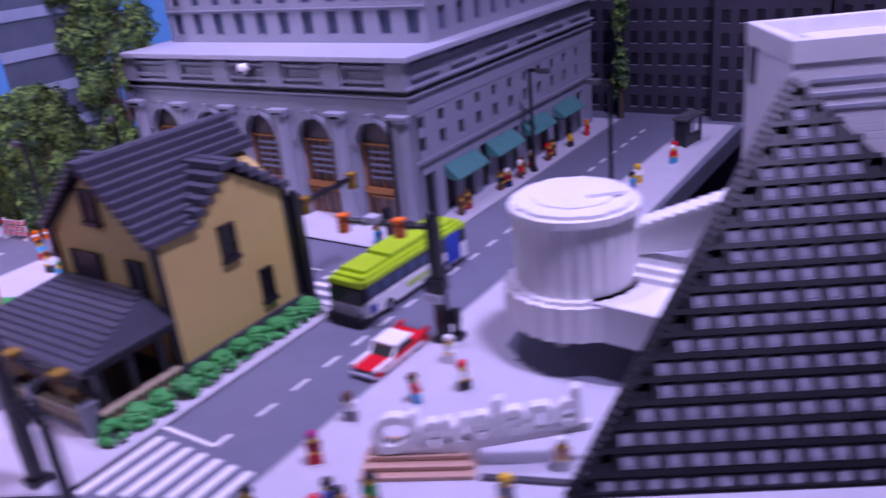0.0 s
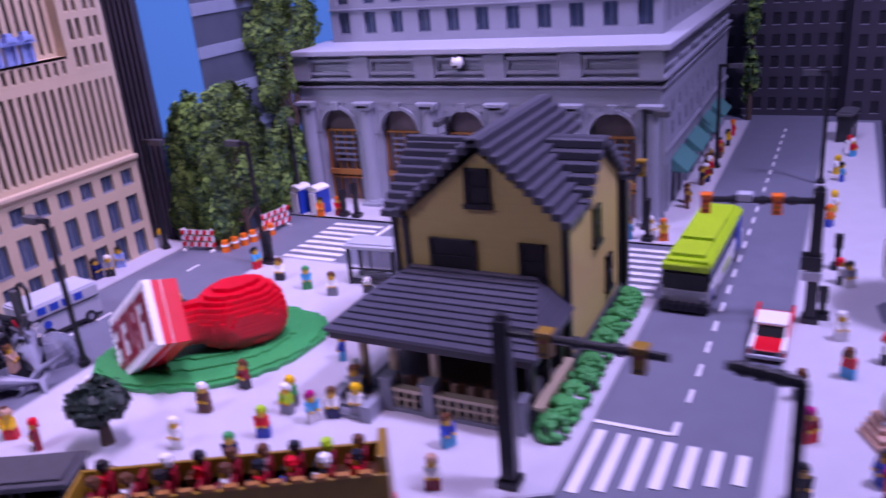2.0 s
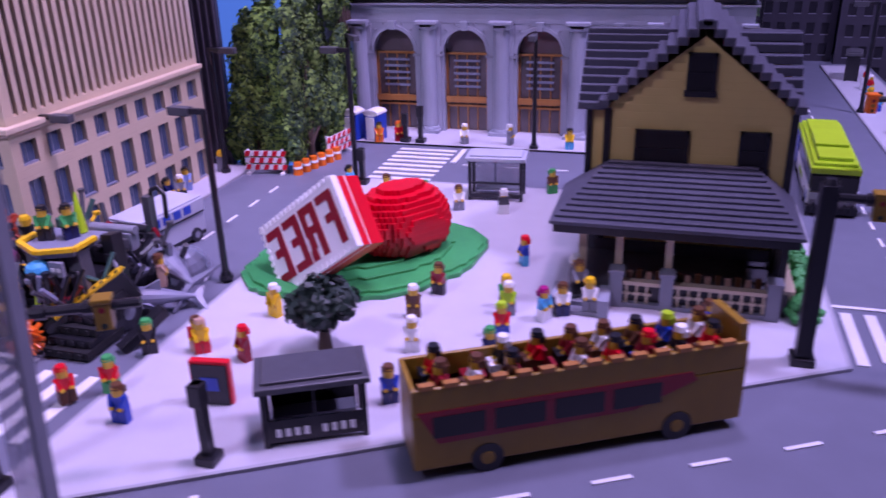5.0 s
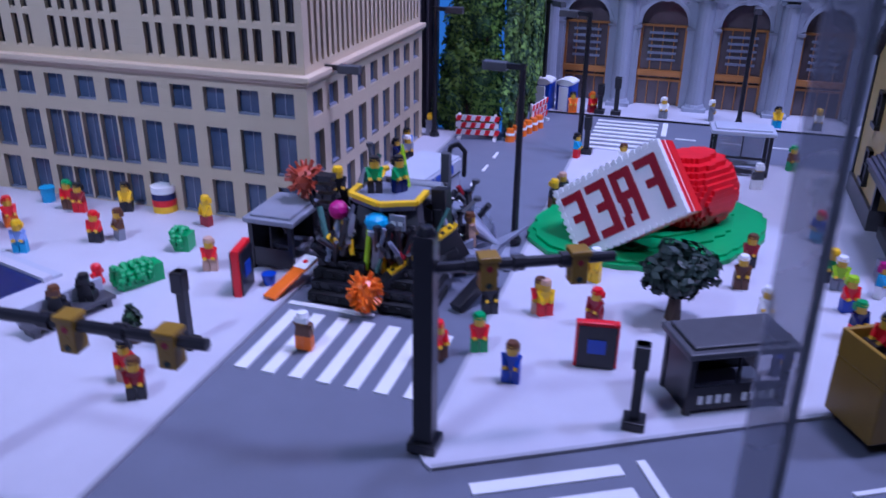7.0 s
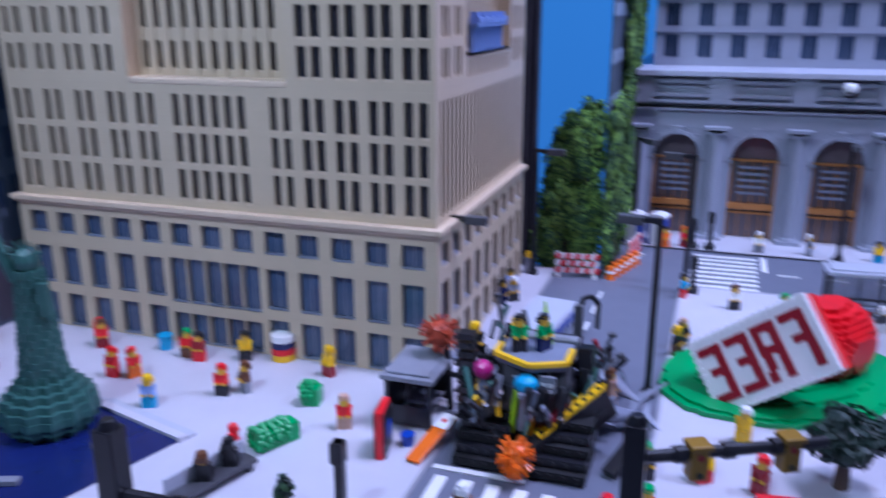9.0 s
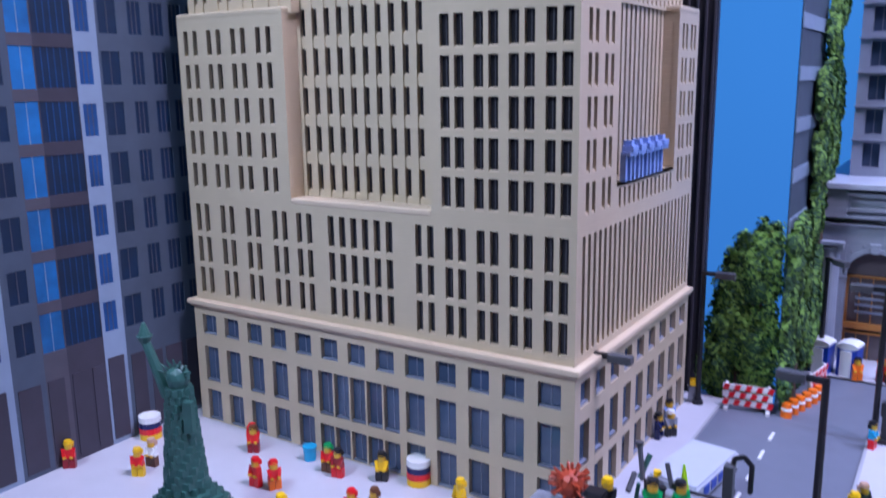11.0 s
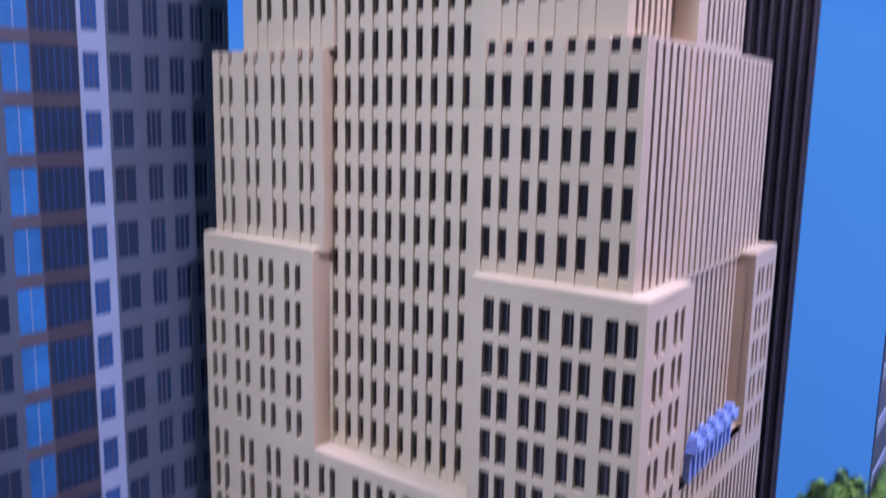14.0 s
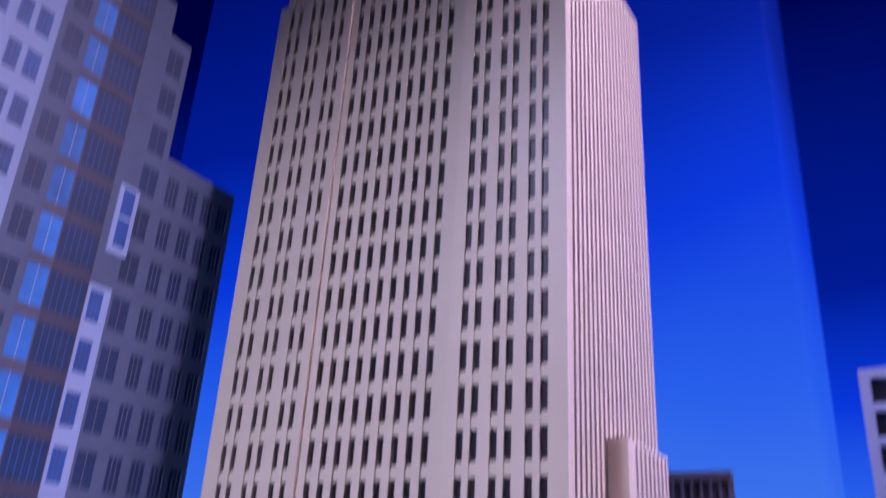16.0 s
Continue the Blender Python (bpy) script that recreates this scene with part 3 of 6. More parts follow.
part("string_course", bm, GREYDK, bank)
for k in range(4):
    y = 1.83 + 0.155 * k
    bm = B()
    prism(bm, [(0.0, 0.072), (0.030, 0.070), (0.030, 0.073), (0.0, 0.098)], -(y + 0.115), -y, Matrix.Translation((NX1 + 0.0005, 0, 0)) @ LAY)
    part("awning", bm, TEAL, bank, "teal sloped awning")
# tower above
bt = []
bmw = B()
ux_cols = evenly(-0.70, 0.0, 11, 0.0285)
facade(bmw, -0.70, 0.0, 0.318, 1.30, ux_cols, rows_of(0.328, 1.29, 16, 0.045), 0.010, bt, pose(0, 1.85, 0))
facade(bmw, 1.86, NY1, 0.318, 1.30, evenly(1.87, NY1 - 0.01, 10, 0.0285), rows_of(0.328, 1.29, 16, 0.045), 0.010, bt, side_pose(0.0))
box(bmw, -0.699, 1.86, 0.318, -0.010, NY1, 1.30)
part("upper_wall", bmw, GREY, bank)
pane_parts([p for p in bt if p[3] < 0.70], BLUEPANE, bank)
pane_joined([p for p in bt if p[3] >= 0.70], PANE, bank)
bm = B()
for k in range(5):
    z = 0.388 + 0.06 * k
    box(bm, -0.702, 1.846, z - 0.0025, -0.0, 1.850, z)
part("string_course", bm, GREY, bank)

# ---- printed city walls round the model ----
mural = thing("mural_tower", None, "printed glass and stone tower on the display's side wall", "mural", kind="structure")
ML = side_pose(-1.50)


def mural_block(y0, y1, z1, body, cols, glass, h=0.044, base=0.189, name="facade_panel", bars=MURAL_RIB):
    pitch = 0.0672
    z0 = base - h / 2
    ps = []
    bm = B()
    n = int((z1 - z0 - 0.02) / pitch) + 1
    facade(bm, y0, y1, 0.0, z1, cols, [(z0 + pitch * i, z0 + pitch * i + h) for i in range(n)], 0.0022, ps, ML)
    box(bm, y0, 0.0022, 0.0, y1, 0.004, z1, ML)
    part(name, bm, body, mural)
    near = y0 > 0.5
    bm = B()
    for m, ca, cb, ra, rb, d in ps:
        w = cb - ca
        n_bars = 5 if w > 0.04 else (2 if w < 0.024 else 1)
        box(bm, ca, d - 0.0012, ra, cb, d, rb, m)
        for k in range(n_bars):
            c = ca + w * (k + 1) / (n_bars + 1)
            box(bm, c - 0.0005, d - 0.0016, ra, c + 0.0005, d - 0.0012, rb, m, mi=1)
        if near:
            part("window", bm, [glass, bars], mural)
            bm = B()
    if near:
        bm.free()
    else:
        part("glazing", bm, [glass, MURAL_GREY], mural)["kind"] = "stuff"


mural_block(0.866, 0.908, 1.645, MURAL_GREY, [(0.870, 0.898)], MURAL_NAVY)
mural_block(0.908, 1.046, 1.45, MURAL_GREY, [(0.916, 0.937), (0.952, 0.974), (0.985, 1.006), (1.017, 1.038)], MURAL_NAVY)
mural_block(0.831, 0.866, 1.225, MURAL_PALE, [(0.836, 0.856)], MURAL_MID, h=0.042)
bm = B()
box(bm, 0.831, 0.0, 1.225, 0.866, 0.004, 1.70, ML)
part("facade_panel", bm, MURAL_GREY, mural)
bm = B()
box(bm, 0.842, -0.002, 1.275, 0.874, 0.0, 1.375, ML)
box(bm, 0.849, -0.003, 1.285, 0.867, -0.002, 1.325, ML, 1)
box(bm, 0.849, -0.003, 1.33, 0.867, -0.002, 1.37, ML, 1)
part("facade_panel", bm, [MURAL_PALE, MURAL_MID], mural)
mural_block(0.776, 0.831, 1.74, MURAL_BAND, [(0.777, 0.830)], MURAL_NAVY, h=0.050, bars=MURAL_MID)
mural_block(0.743, 0.776, 1.74, MURAL_RIB, [(0.744, 0.775)], MURAL_BLUE, h=0.052, bars=MURAL_PALE)
mural_block(0.700, 0.743, 1.74, MURAL_GREY, [(0.709, 0.734)], MURAL_NAVY, h=0.042)
mural_block(0.640, 0.700, 1.80, MURAL_PALE, [(0.644, 0.662), (0.670, 0.690)], MURAL_MID, h=0.040)
mural_block(0.52, 0.640, 1.80, MURAL_PALE, evenly(0.52, 0.64, 3, 0.022), MURAL_MID, h=0.040)
mural_block(-0.60, 0.52, 1.80, MURAL_PALE, evenly(-0.60, 0.52, 20, 0.024), MURAL_MID)
for y0, y1, z1 in ((0.872, 0.895, 0.125), (0.905, 0.925, 0.120), (0.932, 0.962, 0.120), (0.970, 1.005, 0.120), (0.835, 0.860, 0.130), (0.745, 0.768, 0.125), (0.780, 0.805, 0.125), (0.810, 0.828, 0.125), (0.66, 0.69, 0.13), (0.705, 0.735, 0.125)):
    bm = B()
    box(bm, y0, -0.0012, 0.01, y1, 0.0, z1, ML)
    part("shop_window", bm, MURAL_BAND, mural)

dark_tower = thing("mural_tower", None, "printed dark ribbed office tower on the back wall", "mural", kind="structure")
bm = B()
box(bm, -1.25, 1.452, 0.0, -0.850, 1.462, 1.063)
part("facade_panel", bm, MURAL_DARK, dark_tower)
bm = B()
for i in range(28):
    x = -0.852 - 0.0135 * i
    box(bm, x - 0.0035, 1.4495, 0.0, x, 1.452, 1.05)
box(bm, -1.25, 1.4485, 1.05, -0.850, 1.452, 1.063)
part("ribs", bm, MURAL_RIB, dark_tower)

north = thing("mural_tower", None, "printed dark brown office blocks on the far wall", "mural", kind="structure")
for x0, x1, y, n in ((-0.16, 0.30, 2.64, 12), (0.30, 0.55, 2.60, 6), (0.55, 1.4, 2.64, 20)):
    ps = []
    bm = B()
    facade(bm, x0, x1, -0.4, 1.6, evenly(x0 + 0.008, x1 - 0.008, n, 0.020), rows_of(-0.05, 1.58, 30, 0.032), 0.004, ps, pose(0, y, 0))
    box(bm, x0, y + 0.004, -0.4, x1, y + 0.01, 1.6)
    part("facade_panel", bm, MURAL_BAND, north)
    pane_joined(ps, MURAL_WIN, north, "glazing")

corner_wall = thing("mural_wall", None, "printed sky wall turning the corner behind the trees", "mural", kind="structure")
bm = B()
box(bm, -2.2, 1.467, 0.0, -0.738, 1.477, 2.6)
part("sky_panel", bm, SKY, corner_wall)
bm = B()
box(bm, -0.748, 1.477, 0.0, -0.738, 1.75, 2.6)
part("sky_panel", bm, SKY, corner_wall)
stripes = thing("mural_tower", None, "printed grey office block with white floor bands", "mural", kind="structure")
bm = B()
box(bm, -0.738, 1.472, 0.0, -0.7355, 1.70, 0.985)
part("facade_panel", bm, MURAL_GREY, stripes)
for i in range(13):
    bm = B()
    box(bm, -0.7355, 1.470, 0.045 + 0.075 * i, -0.7335, 1.701, 0.066 + 0.075 * i)
    part("floor_band", bm, MURAL_PALE, stripes)


def leafy_tree(name, x, y, blobs, trunk_h, n, size, seed, mats, label, base=0.0):
    """blobs: (dx, dy, z, r, rz[, ry]) lumps of the crown, each filled with small leaf clumps."""
    rnd = random.Random(seed)
    root = thing(name, pose(x, y, base), label, "tree")
    bm = B()
    tube(bm, 0, 0, 0, trunk_h, 0.008, 0.005, 8)
    for dx, dy, z, *_ in blobs:
        d = Vector((dx, dy, z - trunk_h * 0.6))
        q = d.to_track_quat("Z", "Y").to_matrix().to_4x4()
        tube(bm, 0, 0, 0, d.length, 0.004, 0.0015, 6, Matrix.Translation((0, 0, trunk_h * 0.6)) @ q)
    part("trunk", bm, BARK, root)
    vs, fs, mi = [], [], []
    tot = sum(b[3] ** 2 for b in blobs)
    for dx, dy, z, r, rz, *flat in blobs:
        ry = flat[0] if flat else r
        share = n * r * r / tot
        clumps = 24
        for _ in range(clumps):
            v = Vector((rnd.gauss(0, 1), rnd.gauss(0, 1), rnd.gauss(0, 1))).normalized()
            k = rnd.uniform(0.30, 0.82)
            c0 = Vector((dx + v.x * r * k, dy + v.y * ry * k, z + v.z * rz * k))
            tone = rnd.uniform(0.25, 0.8)
            cr = rnd.uniform(0.30, 0.46)
            for _ in range(int(share / clumps)):
                u = Vector((rnd.gauss(0, 1), rnd.gauss(0, 1), rnd.gauss(0, 1))).normalized()
                q = cr * rnd.uniform(0.6, 1.08)
                c = c0 + Vector((u.x * r * q, u.y * ry * q, u.z * min(rz, 0.06) * q))
                s = size * rnd.uniform(0.6, 1.3)
                out = (u + v * 0.6 + Vector((rnd.gauss(0, 0.35), rnd.gauss(0, 0.35), rnd.gauss(0, 0.35) + 0.25))).normalized()
                e = out.to_track_quat("Z", "Y")
                t = rnd.uniform(0, 6.28)
                a, b = Vector((s * math.cos(t), s * math.sin(t), 0)), Vector((-s * 0.6 * math.sin(t), s * 0.6 * math.cos(t), 0))
                a.rotate(e)
                b.rotate(e)
                i = len(vs)
                vs += [c - a, c - b, c + a, c + b]
                fs.append((i, i + 1, i + 2, i + 3))
                mi.append(0 if rnd.random() < tone else 1)
    me = bpy.data.meshes.new("crown")
    me.from_pydata([tuple(v) for v in vs], [], fs)
    for m in mats:
        me.materials.append(m)
    me.polygons.foreach_set("material_index", mi)
    ob = part("crown", me, None, root)
    return root


leafy_tree("tree", -0.792, 1.447, [(-0.022, 0, 0.10, 0.042, 0.09, 0.013), (0.020, 0, 0.10, 0.042, 0.10, 0.013), (-0.010, 0, 0.185, 0.036, 0.07, 0.012), (0.025, 0, 0.20, 0.036, 0.08, 0.012), (0.032, 0, 0.255, 0.028, 0.042, 0.012), (0.006, 0, 0.235, 0.030, 0.040, 0.012), (-0.030, 0, 0.05, 0.034, 0.06, 0.012), (0.026, 0, 0.04, 0.036, 0.055, 0.012), (0.044, 0, 0.12, 0.020, 0.11, 0.012), (0.044, 0, 0.23, 0.018, 0.065, 0.012)], 0.05, 34000, 0.0046, 3, (LEAF, LEAFDK), "broad leafy green tree behind the street barricade")
leafy_tree("tree", -0.720, 1.50, [(0, -0.022, 0.10, 0.012, 0.10, 0.065), (0, 0.03, 0.12, 0.012, 0.11, 0.070), (0, -0.022, 0.215, 0.012, 0.080, 0.058), (0, 0.02, 0.235, 0.012, 0.062, 0.056), (0, -0.045, 0.262, 0.011, 0.042, 0.036), (0, 0.0, 0.275, 0.011, 0.030, 0.044), (0, 0.065, 0.07, 0.012, 0.08, 0.050), (0, 0.052, 0.20, 0.012, 0.060, 0.046), (0, -0.05, 0.06, 0.012, 0.06, 0.040), (0, -0.05, 0.16, 0.012, 0.09, 0.036)], 0.05, 36000, 0.0046, 6, (LEAF, LEAFDK), "round-topped leafy green tree in front of the banded office block")
leafy_tree("tree", -0.720, 1.66, [(0, 0, 0.06, 0.012, 0.06, 0.065), (0, -0.01, 0.13, 0.012, 0.07, 0.060), (0, 0.010, 0.182, 0.012, 0.042, 0.046), (0, 0.03, 0.10, 0.012, 0.08, 0.042), (0, -0.04, 0.10, 0.012, 0.09, 0.042)], 0.05, 18000, 0.0046, 9, (LEAF, LEAFDK), "low leafy green tree beside the arcade building")
leafy_tree("tree", -0.724, 1.70, [(0, -0.05, 0.27, 0.010, 0.07, 0.065), (0, 0.05, 0.27, 0.010, 0.07, 0.07), (0, -0.04, 0.37, 0.010, 0.08, 0.078), (0, 0.06, 0.36, 0.010, 0.08, 0.085), (0, -0.02, 0.46, 0.010, 0.08, 0.080), (0, 0.08, 0.46, 0.010, 0.08, 0.08), (0, 0.01, 0.56, 0.010, 0.08, 0.085), (0, 0.07, 0.62, 0.010, 0.06, 0.085), (0, -0.075, 0.47, 0.010, 0.05, 0.04)], 0.20, 30000, 0.0048, 4, (LEAF, LEAFDK), "tall leafy green tree rising behind the arcade building")
leafy_tree("tree", 0.075, 2.585, [(0, 0, 0.12, 0.022, 0.09), (0, 0, 0.27, 0.022, 0.09)], 0.1, 900, 0.009, 5, (LEAF, LEAFDK), "slim green tree at the end of the street")

# ---- toy figures: each one plain mesh ----
FIGCOL = dict(r=RED, b=BLUE, k=BLACK, w=WHITESM, g=GREEN, y=YELLOW, t=WOOD, n=BROWN, d=DARK, o=ORANGE, a=AZURE, m=MAGENTA, l=LIME, s=SKIN, e=GREYDK, p=PALEBLUE, q=DARKRED, u=NAVY)
FIG_STORE = {}
FIG_WORDS = dict(r="red", b="blue", k="black", w="white", g="green", y="yellow", t="tan", n="brown", d="dark grey", o="orange", a="azure", m="magenta", l="lime", s="bare yellow", e="grey", p="pale blue", q="dark red", u="navy")


def figure(x, y, turn, colors="bwsn", z=0.0032, sit=False):
    """Toy figure: legs, torso, head, hair colours."""
    key = (colors, sit)
    if key not in FIG_STORE:
        bm = B()
        if sit:
            box(bm, -0.0075, -0.012, 0.0, -0.0005, 0.003, 0.007, mi=0)
            box(bm, 0.0005, -0.012, 0.0, 0.0075, 0.003, 0.007, mi=0)
            o = 0.006
        else:
            box(bm, -0.0078, -0.0045, 0.0, -0.0004, 0.0035, 0.012, mi=0)
            box(bm, 0.0004, -0.0045, 0.0, 0.0078, 0.0035, 0.012, mi=0)
            box(bm, -0.0078, -0.0035, 0.012, 0.0078, 0.0035, 0.0145, mi=0)
            o = 0.0145
        prism(bm, [(-0.0078, o), (0.0078, o), (0.0058, o + 0.0125), (-0.0058, o + 0.0125)], -0.0038, 0.0038, LAY, 1)
        for s in (-1, 1):
            m = Matrix.Translation((s * 0.0070, 0, o + 0.0115)) @ Euler((radians(-28), s * radians(14), 0)).to_matrix().to_4x4()
            box(bm, -0.0020, -0.0020, -0.0105, 0.0020, 0.0020, 0.001, m, mi=1)
            box(bm, -0.0018, -0.0022, -0.0135, 0.0018, 0.0018, -0.0105, m, mi=2)
        tube(bm, 0, 0, o + 0.0125, o + 0.0215, 0.0050, 0.0050, 10, mi=2)
        tube(bm, 0, 0.0008, o + 0.0195, o + 0.0240, 0.0062, 0.0048, 10, mi=3)
        box(bm, -0.0058, 0.0008, o + 0.0145, 0.0058, 0.0060, o + 0.0205, mi=3)
        FIG_STORE[key] = mesh_of("toy_figure", bm, [FIGCOL[c] for c in colors])
    ob = new("toy_figure", FIG_STORE[key])
    ob.matrix_basis = pose(x, y, z, 0, 0, turn)
    a, t, h, c = (FIG_WORDS[k] for k in colors)
    return tagged(ob, f"small plastic toy figure, {t} top, {a} legs, {c} hair", "toy figure", "toy figures in the streets")


# plaza by the white museum and the far street
for x, y, a, c in ((0.301, 1.119, 40, "rqsm"), (0.287, 1.198, 200, "ewsn"), (0.334, 1.263, 150, "arsn"), (0.324, 1.357, 20, "wwsw"), (0.374, 1.311, 60, "kwsr"),
                   (0.318, 1.538, 90, "kwsr"), (0.330, 1.528, 30, "wesk"), (0.400, 1.091, 10, "kgsk"), (0.373, 1.041, 60, "qosr"), (0.386, 1.062, 120, "rqsk"), (0.366, 1.066, 300, "bbsk"),
                   (0.522, 1.148, 15, "nesy"), (0.300, 1.020, 15, "kksk"), (0.545, 1.225, 30, "wtsw"), (0.60, 1.05, 0, "ynsy"), (0.56, 1.09, 0, "erse"),
                   (0.300, 2.10, 40, "ywsy"), (0.308, 2.05, 90, "bask"), (0.325, 2.24, 60, "arsw"), (0.318, 2.27, 200, "wwsr"), (0.296, 1.78, 70, "boso"), (0.301, 1.86, 80, "ywsy"),
                   (0.052, 1.83, 100, "nnsn"), (0.055, 1.98, 80, "nksn"), (0.060, 2.00, 60, "uqsw"), (0.058, 2.06, 120, "nrsw"), (0.050, 2.08, 50, "nnsn"), (0.060, 2.19, 90, "nqsr"),
                   (0.055, 2.22, 40, "nnsk"), (0.062, 2.30, 90, "kysk"), (0.060, 2.40, 100, "rrso"), (0.048, 1.86, 80, "qnsn"), (0.048, 2.13, 80, "rnsw")):
    figure(x, y, a, c)
# square round the stamp
for x, y, a, c in ((-0.031, 0.921, 20, "qwst"), (-0.048, 0.992, 60, "absn"), (-0.264, 1.007, 10, "dgsy"), (-0.347, 1.022, 350, "kqsn"), (-0.358, 0.960, 10, "nnsw"), (-0.265, 1.125, 300, "absr"),
                   (-0.395, 1.300, 20, "ewsn"), (-0.327, 1.297, 200, "wdsw"), (-0.272, 1.402, 30, "gnsg"), (-0.475, 1.650, 10, "ewsw"), (-0.278, 1.650, 10, "aysk"), (-0.39, 1.66, 80, "eesw"), (-0.21, 1.655, 0, "ewsy"),
                   (-0.547, 0.837, 30, "ryst"), (-0.592, 0.750, 20, "grsg"), (-0.553, 0.839, 10, "trsn"), (-0.497, 0.833, 330, "qqsr"), (-0.553, 0.710, 0, "bbsn"), (-0.623, 0.725, 60, "nrsr"),
                   (-0.510, 0.928, 340, "yysw"), (-0.329, 0.795, 30, "ubsn"), (-0.337, 0.889, 10, "wwsw"), (-0.255, 0.940, 20, "brsl"), (-0.258, 0.990, 0, "elsw"), (-0.255, 0.885, 30, "rusg"),
                   (-0.589, 1.135, 60, "nksy"), (-0.583, 1.165, 60, "dkst"), (-0.518, 1.329, 10, "kwsn"), (-0.592, 1.362, 80, "rask"), (-0.640, 1.635, 20, "oosk"), (-0.605, 1.648, 40, "qrso"), (-0.45, 1.31, 30, "gasg"),
                   (-0.600, 0.823, 30, "kksg"), (-0.20, 1.00, 20, "uwsn"), (-0.218, 0.985, 60, "wasm"), (-0.012, 1.65, 100, "aarn".replace("r", "s")), (0.022, 1.66, 60, "wwsw"), (0.045, 1.652, 20, "osso"),
                   (-0.745, 0.704, 180, "onsw")):
    figure(x, y, a, c)
# left plaza before the office tower
for x, y, a, c in ((-1.083, 0.848, 10, "krsr"), (-1.062, 0.864, 330, "ensn"), (-1.186, 0.927, 10, "nrsg"), (-1.110, 0.943, 20, "kysk"), (-0.988, 0.934, 340, "qysy"), (-0.915, 0.823, 20, "trst"),
                   (-1.145, 0.797, 20, "apsy"), (-1.238, 0.849, 0, "rrsr"), (-1.213, 0.856, 60, "orsr"), (-1.312, 0.918, 30, "qrsn"), (-1.399, 0.818, 10, "nwst"), (-1.391, 0.790, 30, "yrsy"),
                   (-1.319, 0.924, 200, "krsr"), (-0.846, 1.402, 200, "eesy"), (-0.842, 0.590, 30, "kqsn"), (-0.866, 0.610, 10, "trsk"), (-0.850, 1.245, 90, "uusk"), (-0.838, 1.262, 40, "kesw"),
                   (-1.165, 0.922, 10, "rqsk"), (-1.49, 0.757, 40, "qrsy"), (-0.852, 1.30, 40, "ppsk")):
    figure(x, y, a, c)

# ---- street furniture ----


def street_lamp(x, y, h, dx, dy, label="black street lamp with a flat head"):
    root = thing("street_lamp", pose(x, y, 0.0032), label, "street lamp", "street lamps")
    bm = B()
    tube(bm, 0, 0, 0.010, h, 0.0042, 0.0036, 10)
    part("pole", bm, BLACK, root)
    bm = B()
    tube(bm, 0, 0, 0, 0.006, 0.0085, 0.0080, 12)
    tube(bm, 0, 0, 0.006, 0.012, 0.0060, 0.0050, 12)
    part("foot", bm, BLACK, root)
    ang = math.atan2(dy, dx)
    bm = B()
    box(bm, -0.003, -0.003, h - 0.006, 0.022, 0.003, h)
    part("arm", bm, BLACK, root).matrix_basis = Matrix.Rotation(ang, 4, "Z")
    bm = B()
    box(bm, 0.018, -0.006, h - 0.009, 0.046, 0.006, h + 0.001)
    part("lamp_head", bm, DARK, root, bevel=0.001).matrix_basis = Matrix.Rotation(ang, 4, "Z")


for x, y, h, dx, dy in ((-0.614, 1.003, 0.212, -1, 0.1), (-0.592, 1.388, 0.218, -1, 0.1), (-0.862, 1.028, 0.19, 1, 0), (-0.342, 1.643, 0.208, 0, -1), (-0.838, 1.40, 0.212, 1, 0),
                        (0.002, 1.700, 0.213, 1, -0.4), (0.064, 2.11, 0.22, 1, 0), (0.272, 2.03, 0.22, -1, 0), (-0.700, 1.652, 0.0 + 0.2, 1, -1)):
    street_lamp(x, y, h, dx, dy)


def signal_mast(x, y, h, ex, ey, ez, lights, z=0.0032, colour=GOLD, thick=0.0075):
    """Thick post with an arm to (ex, ey) at height ez; lights: fractions along the arm."""
    root = thing("traffic_signal", pose(x, y, z), "black traffic signal mast with yellow signal boxes", "traffic signal", "traffic signals")
    bm = B()
    box(bm, -thick, -thick, 0.008, thick, thick, h)
    tube(bm, 0, 0, h, h + 0.006, thick, thick * 0.6, 10)
    part("post", bm, BLACK, root, bevel=0.0008)
    bm = B()
    box(bm, -thick * 1.5, -thick * 1.5, 0, thick * 1.5, thick * 1.5, 0.008)
    part("foot", bm, BLACK, root, bevel=0.0008)
    d = Vector((ex - x, ey - y, 0))
    ang = math.atan2(d.y, d.x)
    m = Matrix.Rotation(ang, 4, "Z")
    bm = B()
    tube(bm, 0, 0, 0, d.length, 0.0045, 0.0040, 10, Matrix.Translation((0, 0, ez)) @ pose(0, 0, 0, 0, 90))
    for k in range(3):
        tube(bm, 0, 0, d.length * (0.2 + 0.25 * k), d.length * (0.2 + 0.25 * k) + 0.008, 0.006, 0.006, 10, Matrix.Translation((0, 0, ez)) @ pose(0, 0, 0, 0, 90))
    part("arm", bm, BLACK, root).matrix_basis = m
    for f in lights:
        c = d.length * f
        bm = B()
        box(bm, c - 0.0062, -0.0062, ez - 0.018, c + 0.0062, 0.0062, ez + 0.004)
        box(bm, c - 0.0075, -0.0075, ez + 0.004, c + 0.0075, 0.0075, ez + 0.008)
        lb = part("signal_box", bm, colour, root, "yellow signal box", bevel=0.0008)
        lb.matrix_basis = m
        for k in range(3):
            for s in (-1, 1):
                bm = B()
                tube(bm, 0, 0, 0, 0.002, 0.0024, 0.0024, 8, Matrix.Translation((c, s * 0.0066, ez - 0.001 - 0.0065 * k)) @ pose(0, 0, 0, 90 * s))
                part("lens", bm, (DARKRED, GOLD, DKGREEN)[k], lb)
    return root


